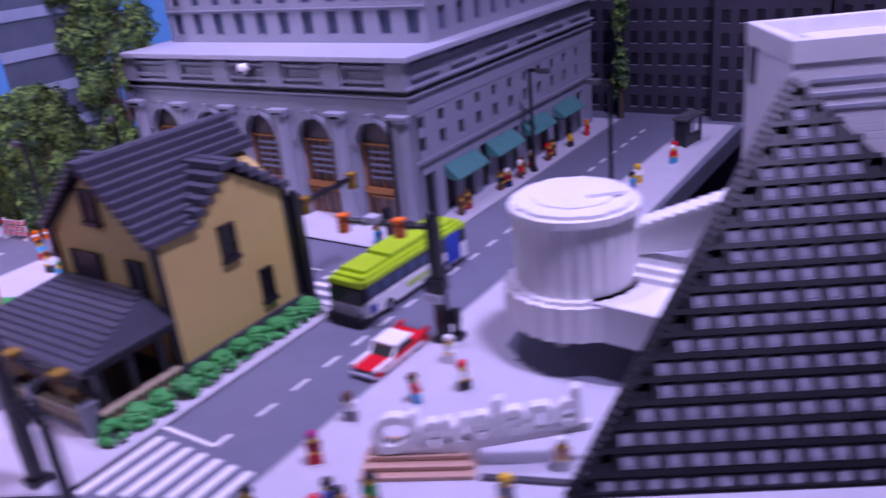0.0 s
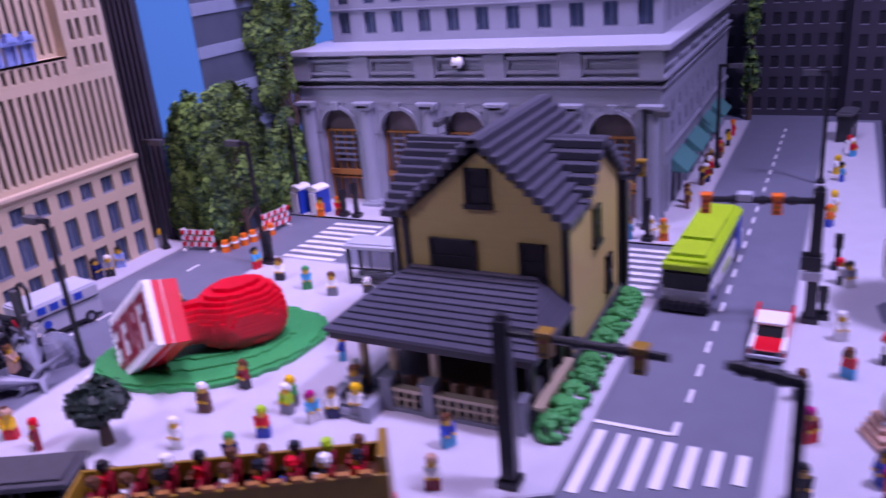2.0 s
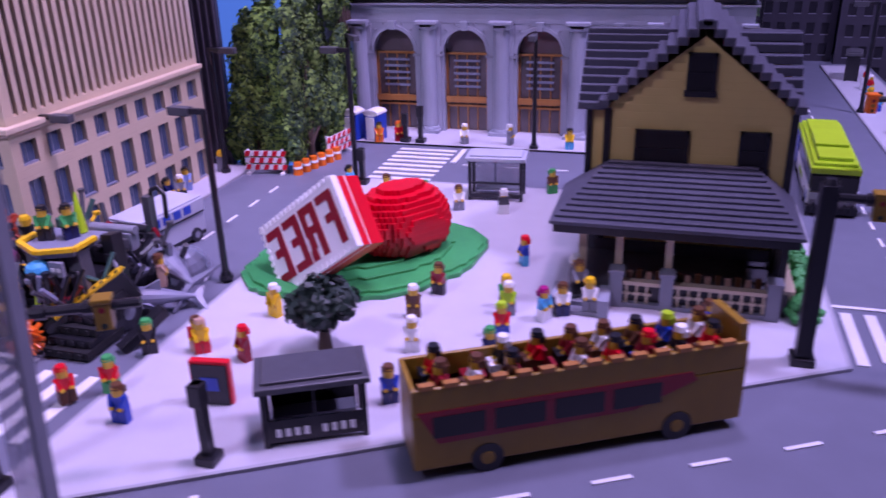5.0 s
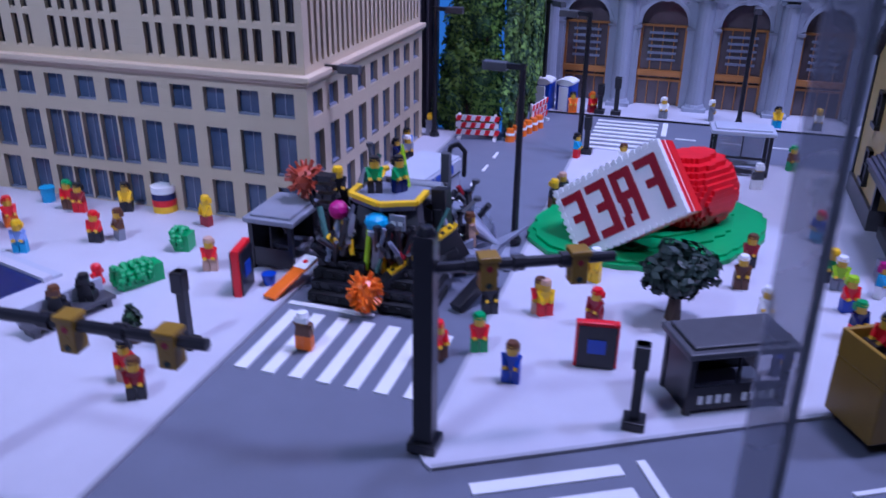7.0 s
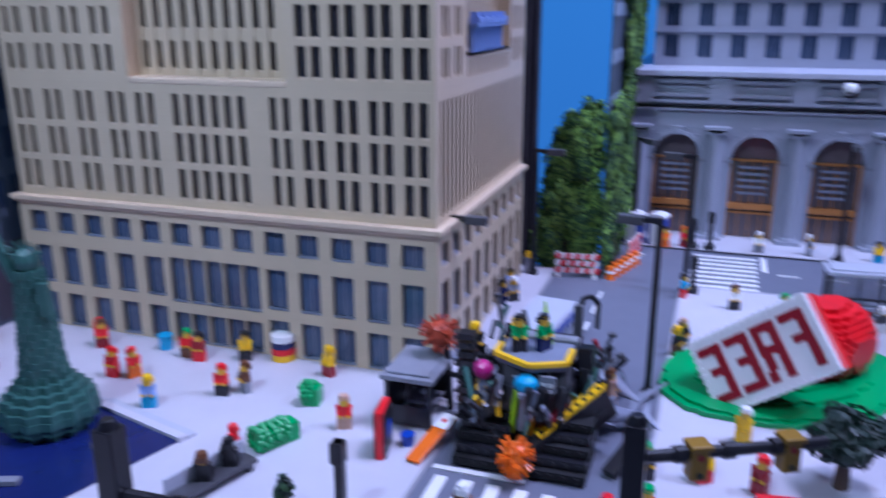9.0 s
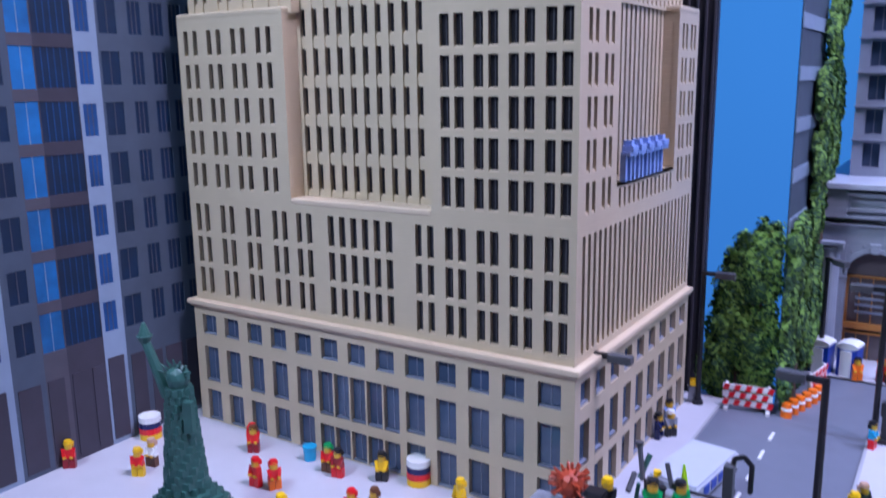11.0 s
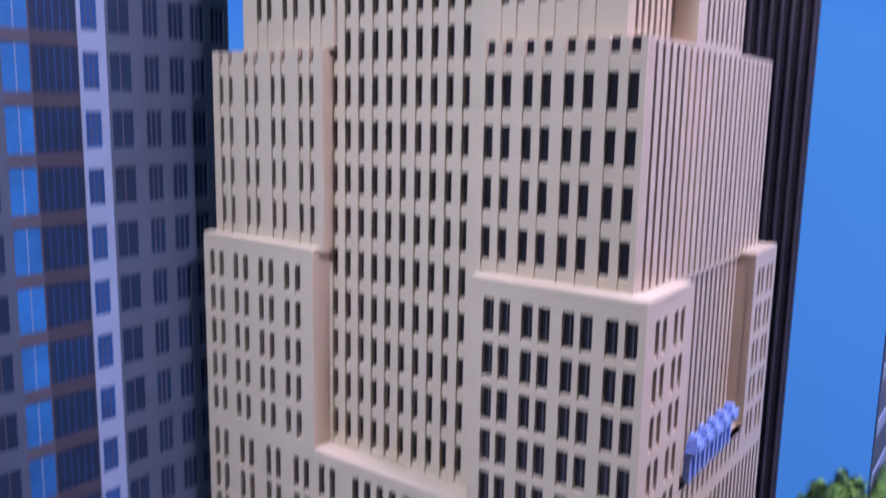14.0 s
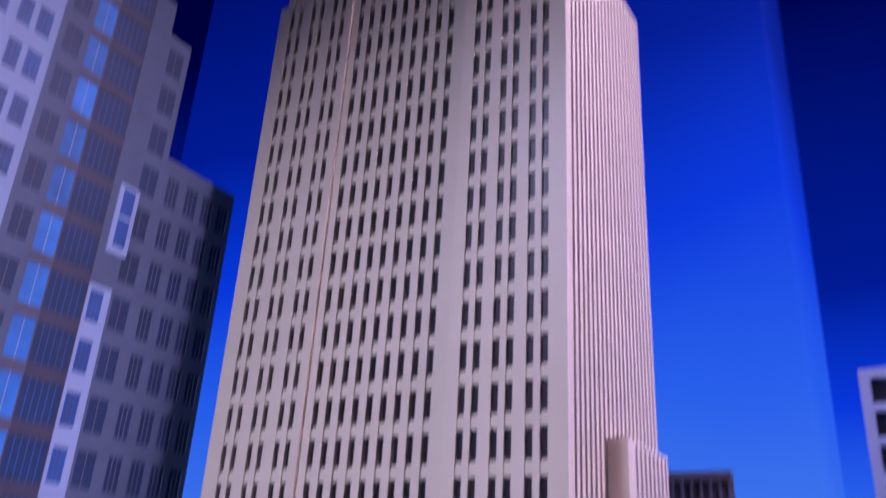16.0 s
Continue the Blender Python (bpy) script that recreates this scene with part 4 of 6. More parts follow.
signal_mast(0.039, 0.953, 0.182, 0.192, 0.946, 0.170, (0.28, 0.84))
street_mast = signal_mast(0.286, 1.402, 0.180, 0.148, 1.384, 0.166, (0.35, 0.97), colour=ORANGE)
bm = B()
box(bm, -0.016, -0.012, 0.076, 0.010, 0.010, 0.094)
part("control_box", bm, BLACK, street_mast, bevel=0.001)
bm = B()
box(bm, -0.014, -0.0135, 0.062, 0.010, -0.0075, 0.074)
part("sign_plate", bm, GREYTOP, street_mast, "pale grey sign plate")
bm = B()
box(bm, -0.096, -0.020, 0.166, -0.078, -0.004, 0.176)
part("camera_box", bm, GREYTOP, street_mast, "pale grey box on the arm", bevel=0.001)
signal_mast(0.036, 1.413, 0.180, 0.030, 1.56, 0.160, (0.15, 0.95))
signal_mast(-0.596, 0.602, 0.176, -0.474, 0.665, 0.150, (0.32, 0.80))
signal_mast(-0.905, 0.475, 0.185, -0.695, 0.484, 0.138, (0.55, 0.88))
signal_mast(0.296, 0.861, 0.214, 0.246, 0.872, 0.216, (), z=0.0, thick=0.0045)


def ped_post(x, y, h, turn=0, head=BLACK):
    root = thing("pedestrian_signal", pose(x, y, 0.0032, 0, 0, turn), "black pedestrian signal post on a square foot", "pedestrian signal", "pedestrian signals")
    bm = B()
    box(bm, -0.004, -0.004, 0.008, 0.004, 0.004, h)
    part("post", bm, BLACK, root)
    bm = B()
    box(bm, -0.009, -0.009, 0, 0.009, 0.009, 0.008)
    part("foot", bm, BLACK, root, bevel=0.001)
    bm = B()
    box(bm, -0.006, -0.008, h - 0.020, 0.006, 0.004, h)
    part("head", bm, head, root, bevel=0.001)


for x, y, h in ((-0.446, 0.677, 0.076), (-0.848, 0.675, 0.077), (-0.580, 1.387, 0.060), (0.313, 1.592, 0.055), (0.300, 1.415, 0.045), (-0.590, 1.645, 0.055), (-0.56, 1.645, 0.07), (0.02, 1.645, 0.075)):
    ped_post(x, y, h)


def shelter(x, y, turn, w, d, h, roof=DARK, bars=True, glazed=False):
    root = thing("bus_shelter", pose(x, y, 0.0032, 0, 0, turn), "black framed bus shelter with a dark roof and route board", "bus shelter", "bus shelters")
    for sx in (0, 1):
        for sy in (0, 1):
            bm = B()
            box(bm, sx * (w - 0.005), sy * (d - 0.005), 0, sx * (w - 0.005) + 0.005, sy * (d - 0.005) + 0.005, h)
            part("post", bm, BLACK, root)
    bm = B()
    box(bm, -0.004, -0.004, h, w + 0.004, d + 0.004, h + 0.006)
    box(bm, 0.002, 0.002, h + 0.006, w - 0.002, d - 0.002, h + 0.009)
    part("roof", bm, roof, root, bevel=0.0012)
    bm = B()
    box(bm, 0.005, 0.0012, 0.004, w - 0.005, 0.004, h * (0.16 if glazed else 0.42))
    box(bm, 0.005, 0.0012, h * 0.42, w - 0.005, 0.003, h * 0.47)
    box(bm, w * 0.49, 0.001, h * 0.47, w * 0.51, 0.0045, h)
    pn = part("panel", bm, BLACK, root)
    if bars:
        bm = B()
        for k in range(9):
            if k == 4:
                continue
            box(bm, w * (0.12 + 0.088 * k), 0.0002, h * 0.18, w * (0.12 + 0.088 * k) + w * 0.05, 0.0012, h * 0.32)
        part("letter_bars", bm, WHITESM, pn, "white bars of lettering")
    bm = B()
    box(bm, 0.006, d - 0.004, 0.004, w - 0.006, d - 0.002, h * 0.8)
    part("back_pane", bm, SHELTERPANE if glazed else PANE, root)
    if not glazed:
        bm = B()
        box(bm, 0.001, 0.005, 0.002, 0.003, d - 0.005, h)
        part("side_pane", bm, BLACK, root)
    bm = B()
    box(bm, 0.008, d * 0.5, 0.010, w - 0.008, d - 0.006, 0.014)
    part("seat", bm, GREYDK, root)


shelter(-0.408, 0.702, 27, 0.088, 0.048, 0.054)
SHELTERPANE = material("hazy_clear_pane", (0.45, 0.48, 0.55), 0.2, 0.15, alpha=0.4)
shelter(-0.392, 1.345, 4, 0.083, 0.042, 0.062, roof=GREYTOP, bars=False, glazed=True)
shelter(0.318, 2.35, 80, 0.07, 0.03, 0.06, bars=False)


def board(x, y, turn, h=0.045):
    root = thing("advert_board", pose(x, y, 0.0032, 0, 0, turn), "red framed advertising board with a dark poster", "sign", "advert boards")
    bm = B()
    w = 0.038
    box(bm, -w / 2, -0.004, 0, -w / 2 + 0.005, 0.004, h)
    box(bm, w / 2 - 0.005, -0.004, 0, w / 2, 0.004, h)
    box(bm, -w / 2 + 0.005, -0.004, h - 0.005, w / 2 - 0.005, 0.004, h)
    part("frame", bm, RED, root, bevel=0.001)
    bm = B()
    box(bm, -w / 2 + 0.0022, -0.006, 0.001, w / 2 - 0.0022, 0.006, h - 0.0035)
    ps = part("poster", bm, BLACK, root)
    bm = B()
    box(bm, -0.008, -0.0068, h * 0.35, 0.008, -0.006, h * 0.65)
    part("picture", bm, BLUE, ps)


board(-0.487, 0.757, 8)
board(-0.857, 0.792, 100, 0.052)

# barricades and barrels at the closed street
for x, y, turn, w in ((-0.768, 1.417, 8, 0.072), (-0.690, 1.545, 80, 0.075)):
    root = thing("barricade", pose(x, y, 0.0, 0, 0, turn), "red and white striped road barricade", "barricade", "road barricades")
    for s in (-1, 1):
        bm = B()
        box(bm, s * w * 0.42 - 0.002, -0.002, 0, s * w * 0.42 + 0.002, 0.002, 0.043)
        box(bm, s * w * 0.42 - 0.003, -0.012, 0, s * w * 0.42 + 0.003, 0.012, 0.004)
        part("post", bm, WHITESM, root)
    for k in range(3):
        bm = B()
        box(bm, -w / 2, -0.0045, 0.008 + 0.012 * k, w / 2, -0.002, 0.017 + 0.012 * k)
        rail = part("rail", bm, WHITESM, root)
        for i in range(k % 2, 9, 2):
            a = -w / 2 + w * i / 9
            bm = B()
            prism(bm, [(a, 0.008 + 0.012 * k), (a + w / 9, 0.008 + 0.012 * k), (a + w / 9 + 0.003, 0.017 + 0.012 * k), (a + 0.003, 0.017 + 0.012 * k)], 0.0045, 0.0055, LAY)
            part("red_stripe", bm, RED, rail)
for i in range(6):
    x, y = -0.712 + 0.006 * i, 1.422 + 0.020 * i
    root = thing("traffic_barrel", pose(x, y, 0), "orange traffic barrel with white bands", "barrel", "traffic barrels")
    bm = B()
    tube(bm, 0, 0, 0, 0.022, 0.0085, 0.0065, 12)
    part("body", bm, ORANGE, root)
    bm = B()
    tube(bm, 0, 0, 0.011, 0.015, 0.0083, 0.0080, 12)
    part("band", bm, WHITESM, root)
for x, y in ((-0.698, 1.652), (-0.655, 1.656)):
    root = thing("portable_toilet", pose(x, y, 0.0, 0, 0, -12), "blue portable toilet with a white door and roof", "portable toilet", "portable toilets")
    bm = B()
    box(bm, -0.016, -0.016, 0, 0.016, 0.016, 0.054)
    part("body", bm, BLUE, root, bevel=0.001)
    bm = B()
    box(bm, -0.017, -0.017, 0.054, 0.017, 0.017, 0.058)
    tube(bm, 0, 0, -0.017, 0.017, 0.016, 0.016, 16, Matrix.Translation((0, 0, 0.056)) @ pose(0, 0, 0, 90) @ Matrix.Diagonal((1, 0.4, 1, 1)))
    part("roof", bm, WHITESM, root)
    bm = B()
    box(bm, -0.010, -0.0185, 0.004, 0.008, -0.016, 0.048)
    part("door", bm, WHITESM, root)

# ---- mustard house with charcoal roof ----
house = thing("house", None, "mustard yellow two-storey house with charcoal stepped roof and porch", "house")
HX0, HX1, HY0, HY1, HW = -0.178, 0.034, 1.168, 1.398, 0.196
XR = (HX0 + HX1) / 2
bm = B()
box(bm, HX0, HY0, 0.0, HX1, HY1, HW)
prism(bm, [(HX0, HW), (HX1, HW), (XR, 0.280)], -HY1, -HY0, LAY)
# side gable on the street flank
gy0, gy1, gp = 1.228, 1.396, 0.252
prism(bm, [(gy0, HW), (gy1, HW), (1.303, gp)], -0.03, 0.0, Matrix.Translation((HX1, 0, 0)) @ Matrix(((0, 0, 1, 0), (1, 0, 0, 0), (0, 1, 0, 0), (0, 0, 0, 1))))
part("wall", bm, YELLOW_WALL, house)
bm = B()
box(bm, HX0 - 0.004, HY0 - 0.003, 0, HX1 + 0.004, HY1 + 0.004, 0.030)
part("plinth", bm, DARK, house)
N = 11
for s in (-1, 1):
    for i in range(N):
        f0, f1 = i / N, (i + 1) / N
        xe = (HX1 + 0.008) if s > 0 else (HX0 - 0.008)
        x0, x1 = xe + (XR - xe) * f0, xe + (XR - xe) * (f1 + 0.02)
        z = HW + 0.002 + (0.296 - HW) * f0
        bm = B()
        a, b = min(x0, x1), max(x0, x1)
        g = (z - HW) / (gp - HW)
        if s > 0 and g < 0.95:
            box(bm, a, HY0 - 0.012, z, b, gy0 + (1.303 - gy0) * g - 0.004, z + 0.0096)
        else:
            box(bm, a, HY0 - 0.012, z, b, HY1 + 0.012, z + 0.0096)
        part("roof_course", bm, ROOF, house, bevel=0.0012)
bm = B()
box(bm, XR - 0.006, HY0 - 0.012, 0.292, XR + 0.006, HY1 + 0.012, 0.300)
part("ridge", bm, ROOF, house, bevel=0.0012)
# gable roof courses over the flank gable
ym = 1.303
for s in (-1, 1):
    for i in range(6):
        f0, f1 = i / 6, (i + 1) / 6
        ye = gy1 + 0.008 if s > 0 else gy0 - 0.008
        y0, y1 = ye + (ym - ye) * f0, ye + (ym - ye) * (f1 + 0.03)
        z = HW + 0.004 + (gp + 0.012 - HW) * f0
        bm = B()
        box(bm, XR + 0.02, min(y0, y1), z, HX1 + 0.010, max(y0, y1), z + 0.0105)
        part("roof_course", bm, ROOF, house, bevel=0.0012)


def house_window(m, w, h):
    fr = B()
    box(fr, -w / 2, -0.004, 0, -w / 2 + 0.004, 0.002, h, m)
    box(fr, w / 2 - 0.004, -0.004, 0, w / 2, 0.002, h, m)
    box(fr, -w / 2, -0.004, h - 0.004, w / 2, 0.002, h, m)
    box(fr, -w / 2 - 0.002, -0.006, -0.003, w / 2 + 0.002, 0.002, 0.003, m)
    box(fr, -w / 2, -0.0035, h * 0.5 - 0.001, w / 2, 0.002, h * 0.5 + 0.001, m)
    wi = part("window", fr, BLACK, house)
    bm = B()
    box(bm, -w / 2 + 0.004, -0.0015, 0.003, w / 2 - 0.004, 0.001, h - 0.004, m)
    part("pane", bm, PANE, wi)


fm = lambda x, z: pose(x, HY0 - 0.001, z)
house_window(fm(-0.111, 0.126), 0.062, 0.046)
house_window(fm(-0.008, 0.128), 0.033, 0.046)
house_window(fm(-0.073, 0.216), 0.032, 0.046)
flk = lambda y, z: Matrix.Translation((HX1 + 0.001, y, z)) @ Matrix(((0, -1, 0, 0), (1, 0, 0, 0), (0, 0, 1, 0), (0, 0, 0, 1)))
house_window(flk(1.281, 0.136), 0.028, 0.050)
house_window(flk(1.335, 0.050), 0.024, 0.050)
for x, y in ((HX0 + 0.002, HY0), (HX1 - 0.003, HY0), (HX1 - 0.003, HY1 - 0.004)):
    bm = B()
    box(bm, x - 0.003, y - 0.003, 0.03, x + 0.005, y + 0.005, HW)
    part("corner_board", bm, BLACK, house)
# side wing under a roof whose ridge crosses the main one
WX0, WY0, WY1, WZ = -0.199, 1.181, 1.340, 0.272
wym = (WY0 + WY1) / 2
ACROSS = Matrix(((0, 0, 1, 0), (1, 0, 0, 0), (0, 1, 0, 0), (0, 0, 0, 1)))
bm = B()
box(bm, WX0, WY0, 0.03, HX0 - 0.001, WY1, HW - 0.004)
prism(bm, [(WY0, HW - 0.004), (WY1, HW - 0.004), (wym, WZ - 0.012)], 0.0, HX0 - WX0, Matrix.Translation((WX0, 0, 0)) @ ACROSS)
part("wing_wall", bm, YELLOW_WALL, house)
bm = B()
box(bm, WX0 - 0.004, WY0 - 0.003, 0.0032, HX0 - 0.005, WY1 + 0.003, 0.030)
part("plinth", bm, DARK, house)
for y in (WY0 - 0.003, WY1 - 0.004):
    bm = B()
    box(bm, WX0 - 0.002, y, 0.03, WX0 + 0.005, y + 0.007, HW - 0.004)
    part("corner_board", bm, BLACK, house)
west = Matrix.Translation((WX0 - 0.001, WY0 + 0.075, 0.118)) @ Matrix(((0, 1, 0, 0), (-1, 0, 0, 0), (0, 0, 1, 0), (0, 0, 0, 1)))
house_window(west, 0.026, 0.044)
house_window(west @ Matrix.Translation((0, 0, -0.075)), 0.026, 0.044)
for s in (-1, 1):
    for i in range(9):
        f0, f1 = i / 9, (i + 1) / 9
        ye = WY1 + 0.012 if s > 0 else WY0 - 0.012
        y0, y1 = ye + (wym - ye) * f0, ye + (wym - ye) * (f1 + 0.03)
        z = HW - 0.004 + (WZ - HW) * f0
        bm = B()
        box(bm, WX0 - 0.012, min(y0, y1), z, HX0 + 0.006 + (XR - HX0 - 0.010) * f0, max(y0, y1), z + 0.0090)
        part("roof_course", bm, ROOF, house, bevel=0.0012)
bm = B()
box(bm, WX0 - 0.012, wym - 0.005, WZ - 0.004, XR - 0.02, wym + 0.005, WZ + 0.003)
part("ridge", bm, ROOF, house, bevel=0.0012)
# porch
PX0, PX1, PY0 = -0.222, 0.041, 1.032
for i in range(12):
    f = i / 12
    bm = B()
    box(bm, PX0 + 0.055 * f, PY0 + (HY0 - PY0) * f, 0.096 + 0.036 * f, PX1 - 0.045 * f, HY0 - 0.001, 0.0995 + 0.036 * f + 0.001)
    part("porch_roof_course", bm, ROOF, house, bevel=0.0008)
bm = B()
box(bm, PX0 + 0.004, PY0 + 0.004, 0.086, PX1 - 0.004, HY0 - 0.001, 0.096)
part("porch_beam", bm, BLACK, house)
bm = B()
box(bm, PX0 + 0.03, PY0 + 0.02, 0.0032, PX1 - 0.008, HY0 - 0.004, 0.016)
part("porch_floor", bm, DARK, house)
for x in (PX0 + 0.036, -0.146, -0.092, PX1 - 0.016):
    bm = B()
    box(bm, x - 0.004, PY0 + 0.022, 0.016, x + 0.004, PY0 + 0.030, 0.086)
    part("porch_post", bm, TAN if x < 0 else BLACK, house)
for y in (PY0 + 0.07, PY0 + 0.115):
    bm = B()
    box(bm, PX1 - 0.018, y - 0.004, 0.016, PX1 - 0.010, y + 0.004, 0.086)
    part("porch_post", bm, BLACK, house)
pm = B()
box(pm, -0.0013, -0.0014, 0.008, 0.0013, 0.0014, 0.030)
box(pm, -0.0046, -0.0010, 0.0175, 0.0046, 0.0010, 0.0203)
picket = mesh_of("fence_cross", pm, TAN)
for i in range(14):
    x = -0.1345 + 0.0110 * i
    if abs(x + 0.092) > 0.010:
        part("fence_cross", picket, None, house).matrix_basis = pose(x, PY0 + 0.006, 0)
for i in range(11):
    part("fence_cross", picket, None, house).matrix_basis = pose(PX1 - 0.004, PY0 + 0.02 + 0.0108 * i, 0, 0, 0, 90)
bm = B()
box(bm, -0.146, PY0 + 0.010, 0.0032, 0.020, PY0 + 0.014, 0.030)
box(bm, PX1 - 0.012, PY0 + 0.014, 0.0032, PX1 - 0.008, HY0 - 0.005, 0.030)
part("fence_backing", bm, BLACK, house)
bm = B()
box(bm, -0.148, PY0 + 0.002, 0.0032, 0.022, PY0 + 0.010, 0.008)
part("fence_base", bm, GREYDK, house)
bm = B()
box(bm, -0.146, PY0 + 0.003, 0.030, 0.020, PY0 + 0.014, 0.034)
box(bm, PX1 - 0.012, PY0 + 0.014, 0.030, PX1 - 0.001, HY0 - 0.005, 0.034)
part("porch_rail", bm, TAN, house)
for i in range(15):
    bm = B()
    box(bm, -0.136 + 0.0105 * i, PY0 + 0.024, 0.016, -0.130 + 0.0105 * i, PY0 + 0.029, 0.037 + 0.003 * (i % 2))
    part("baluster", bm, BROWN if i % 2 else WOOD, house)
for x in (-0.146, -0.092, 0.018):
    bm = B()
    box(bm, x - 0.007, PY0 + 0.000, 0.0032, x + 0.007, PY0 + 0.018, 0.044)
    box(bm, x - 0.0085, PY0 - 0.0015, 0.044, x + 0.0085, PY0 + 0.0195, 0.047)
    part("porch_pier", bm, GREYDK, house)
for i in range(3):
    bm = B()
    box(bm, -0.205, PY0 - 0.030 + 0.014 * i, 0.0032, -0.160, PY0 + 0.02, 0.008 + 0.005 * i)
    part("step", bm, GREYDK, house)
for x in (-0.208, -0.157):
    bm = B()
    box(bm, x - 0.006, PY0 - 0.032, 0.0032, x + 0.006, PY0 + 0.010, 0.024)
    part("step_wall", bm, GREY, house)
figure(-0.172, 1.009, 10, "ewsy", z=0.008)
figure(-0.186, 1.030, 30, "kesn", z=0.018)
figure(-0.192, 1.046, 60, "eesw", z=0.018)

# hedge bushes
rnd = random.Random(11)
for i in range(11):
    y = 1.046 + 0.0345 * i
    root = thing("bush", pose(0.052 + rnd.uniform(-0.003, 0.003), y, 0.0032, 0, 0, rnd.uniform(0, 360)), "bright green plastic bush along the house wall", "bush", "hedge bushes")
    bm = B()
    for k in range(46):
        a, e = rnd.uniform(0, 6.28), rnd.uniform(0.0, 1.4)
        r = 0.0165
        ball(bm, r * math.cos(a) * math.cos(e), r * math.sin(a) * math.cos(e), 0.004 + 0.020 * math.sin(e), rnd.uniform(0.0042, 0.0060), sub=1)
    part("foliage", bm, BUSH, root)

# ---- giant rubber stamp on its green base ----
base = thing("stamp_base", pose(-0.462, 1.098, 0.0032, 0, 0, 40), "stepped green plate base under the giant stamp", "plinth")
rnd = random.Random(5)


def ragged(a, b, n, step):
    """Oval outline snapped to a stud grid."""
    pts = []
    for i in range(n):
        t = math.tau * i / n
        x, y = round(a * math.cos(t) / step) * step, round(b * math.sin(t) / step) * step
        if not pts or (abs(pts[-1][0] - x) + abs(pts[-1][1] - y)) > 1e-6:
            pts.append((x, y))
    return pts


for k, (a, b, z0, z1) in enumerate(((0.160, 0.118, 0.0, 0.006), (0.152, 0.110, 0.006, 0.0095), (0.112, 0.080, 0.0095, 0.0127), (0.085, 0.055, 0.0127, 0.016))):
    bm = B()
    prism(bm, ragged(a, b, 72, 0.008), z0, z1)
    part("plate_layer", bm, GREEN, base, bevel=0.0006)

Lp, Tp, Bp = Vector((-0.575, 1.029, 0.062)), Vector((-0.467, 1.003, 0.145)), Vector((-0.516, 0.989, 0.010))
ea = (Tp - Lp).normalized()
eb = (Lp - Bp) - (Lp - Bp).dot(ea) * ea
eb.normalize()
en = ea.cross(eb)
SH = 0.088
org = Lp - SH * eb
SM = Matrix(((ea.x, eb.x, en.x, org.x), (ea.y, eb.y, en.y, org.y), (ea.z, eb.z, en.z, org.z), (0, 0, 0, 1)))
stamp = thing("giant_stamp", None, "giant red rubber stamp lying tilted, mirrored red letters on white", "sculpture")
SL = 0.142
bm = B()
box(bm, 0, 0, -0.010, SL, SH, 0.0, SM)
part("pad", bm, WHITESM, stamp, bevel=0.0008)
bm = B()
for i in range(17):
    for y in (0.0, SH - 0.004):
        box(bm, 0.001 + 0.00832 * i, y - 0.001, 0.0, 0.001 + 0.00832 * i + 0.0045, y + 0.005, 0.0014, SM)
for i in range(10):
    for x in (0.0, SL - 0.004):
        box(bm, x - 0.001, 0.002 + 0.0088 * i, 0.0, x + 0.005, 0.002 + 0.0088 * i + 0.0045, 0.0014, SM)
part("pad_edge", bm, WHITESM, stamp)
bm = B()
box(bm, 0.001, 0.001, -0.044, SL - 0.001, SH - 0.001, -0.010, SM)
box(bm, 0.0004, 0.0004, -0.0225, SL - 0.0004, SH - 0.0004, -0.0215, SM, 1)
part("block", bm, [RED, WHITESM], stamp, bevel=0.0008)
LW, LH, y0 = 0.0275, 0.064, 0.012
ST = 0.0095


def stamp_letter(ch, x):
    bm = B()
    bars = [(LW - ST, 0, LW, LH)]
    if ch in "FRE":
        bars.append((0, LH - ST, LW - ST, LH))
        bars.append((0.006 if ch != "R" else 0.0, LH * 0.46, LW - ST, LH * 0.46 + ST))
    if ch == "E":
        bars.append((0, 0, LW - ST, ST))
    if ch == "R":
        bars.append((0, LH * 0.46 + ST, ST * 0.85, LH - ST))
        bars.append((0.002, LH * 0.2, 0.002 + ST, LH * 0.46))
        bars.append((-0.001, 0, -0.001 + ST, LH * 0.2))
    for a, b, c, d in bars:
        box(bm, x + a, y0 + b, 0.0, x + c, y0 + d, 0.0016, SM)
    part("letter", bm, DARKRED, stamp)


for ch, x in zip("FREE", (0.106, 0.073, 0.040, 0.007)):
    stamp_letter(ch, x)
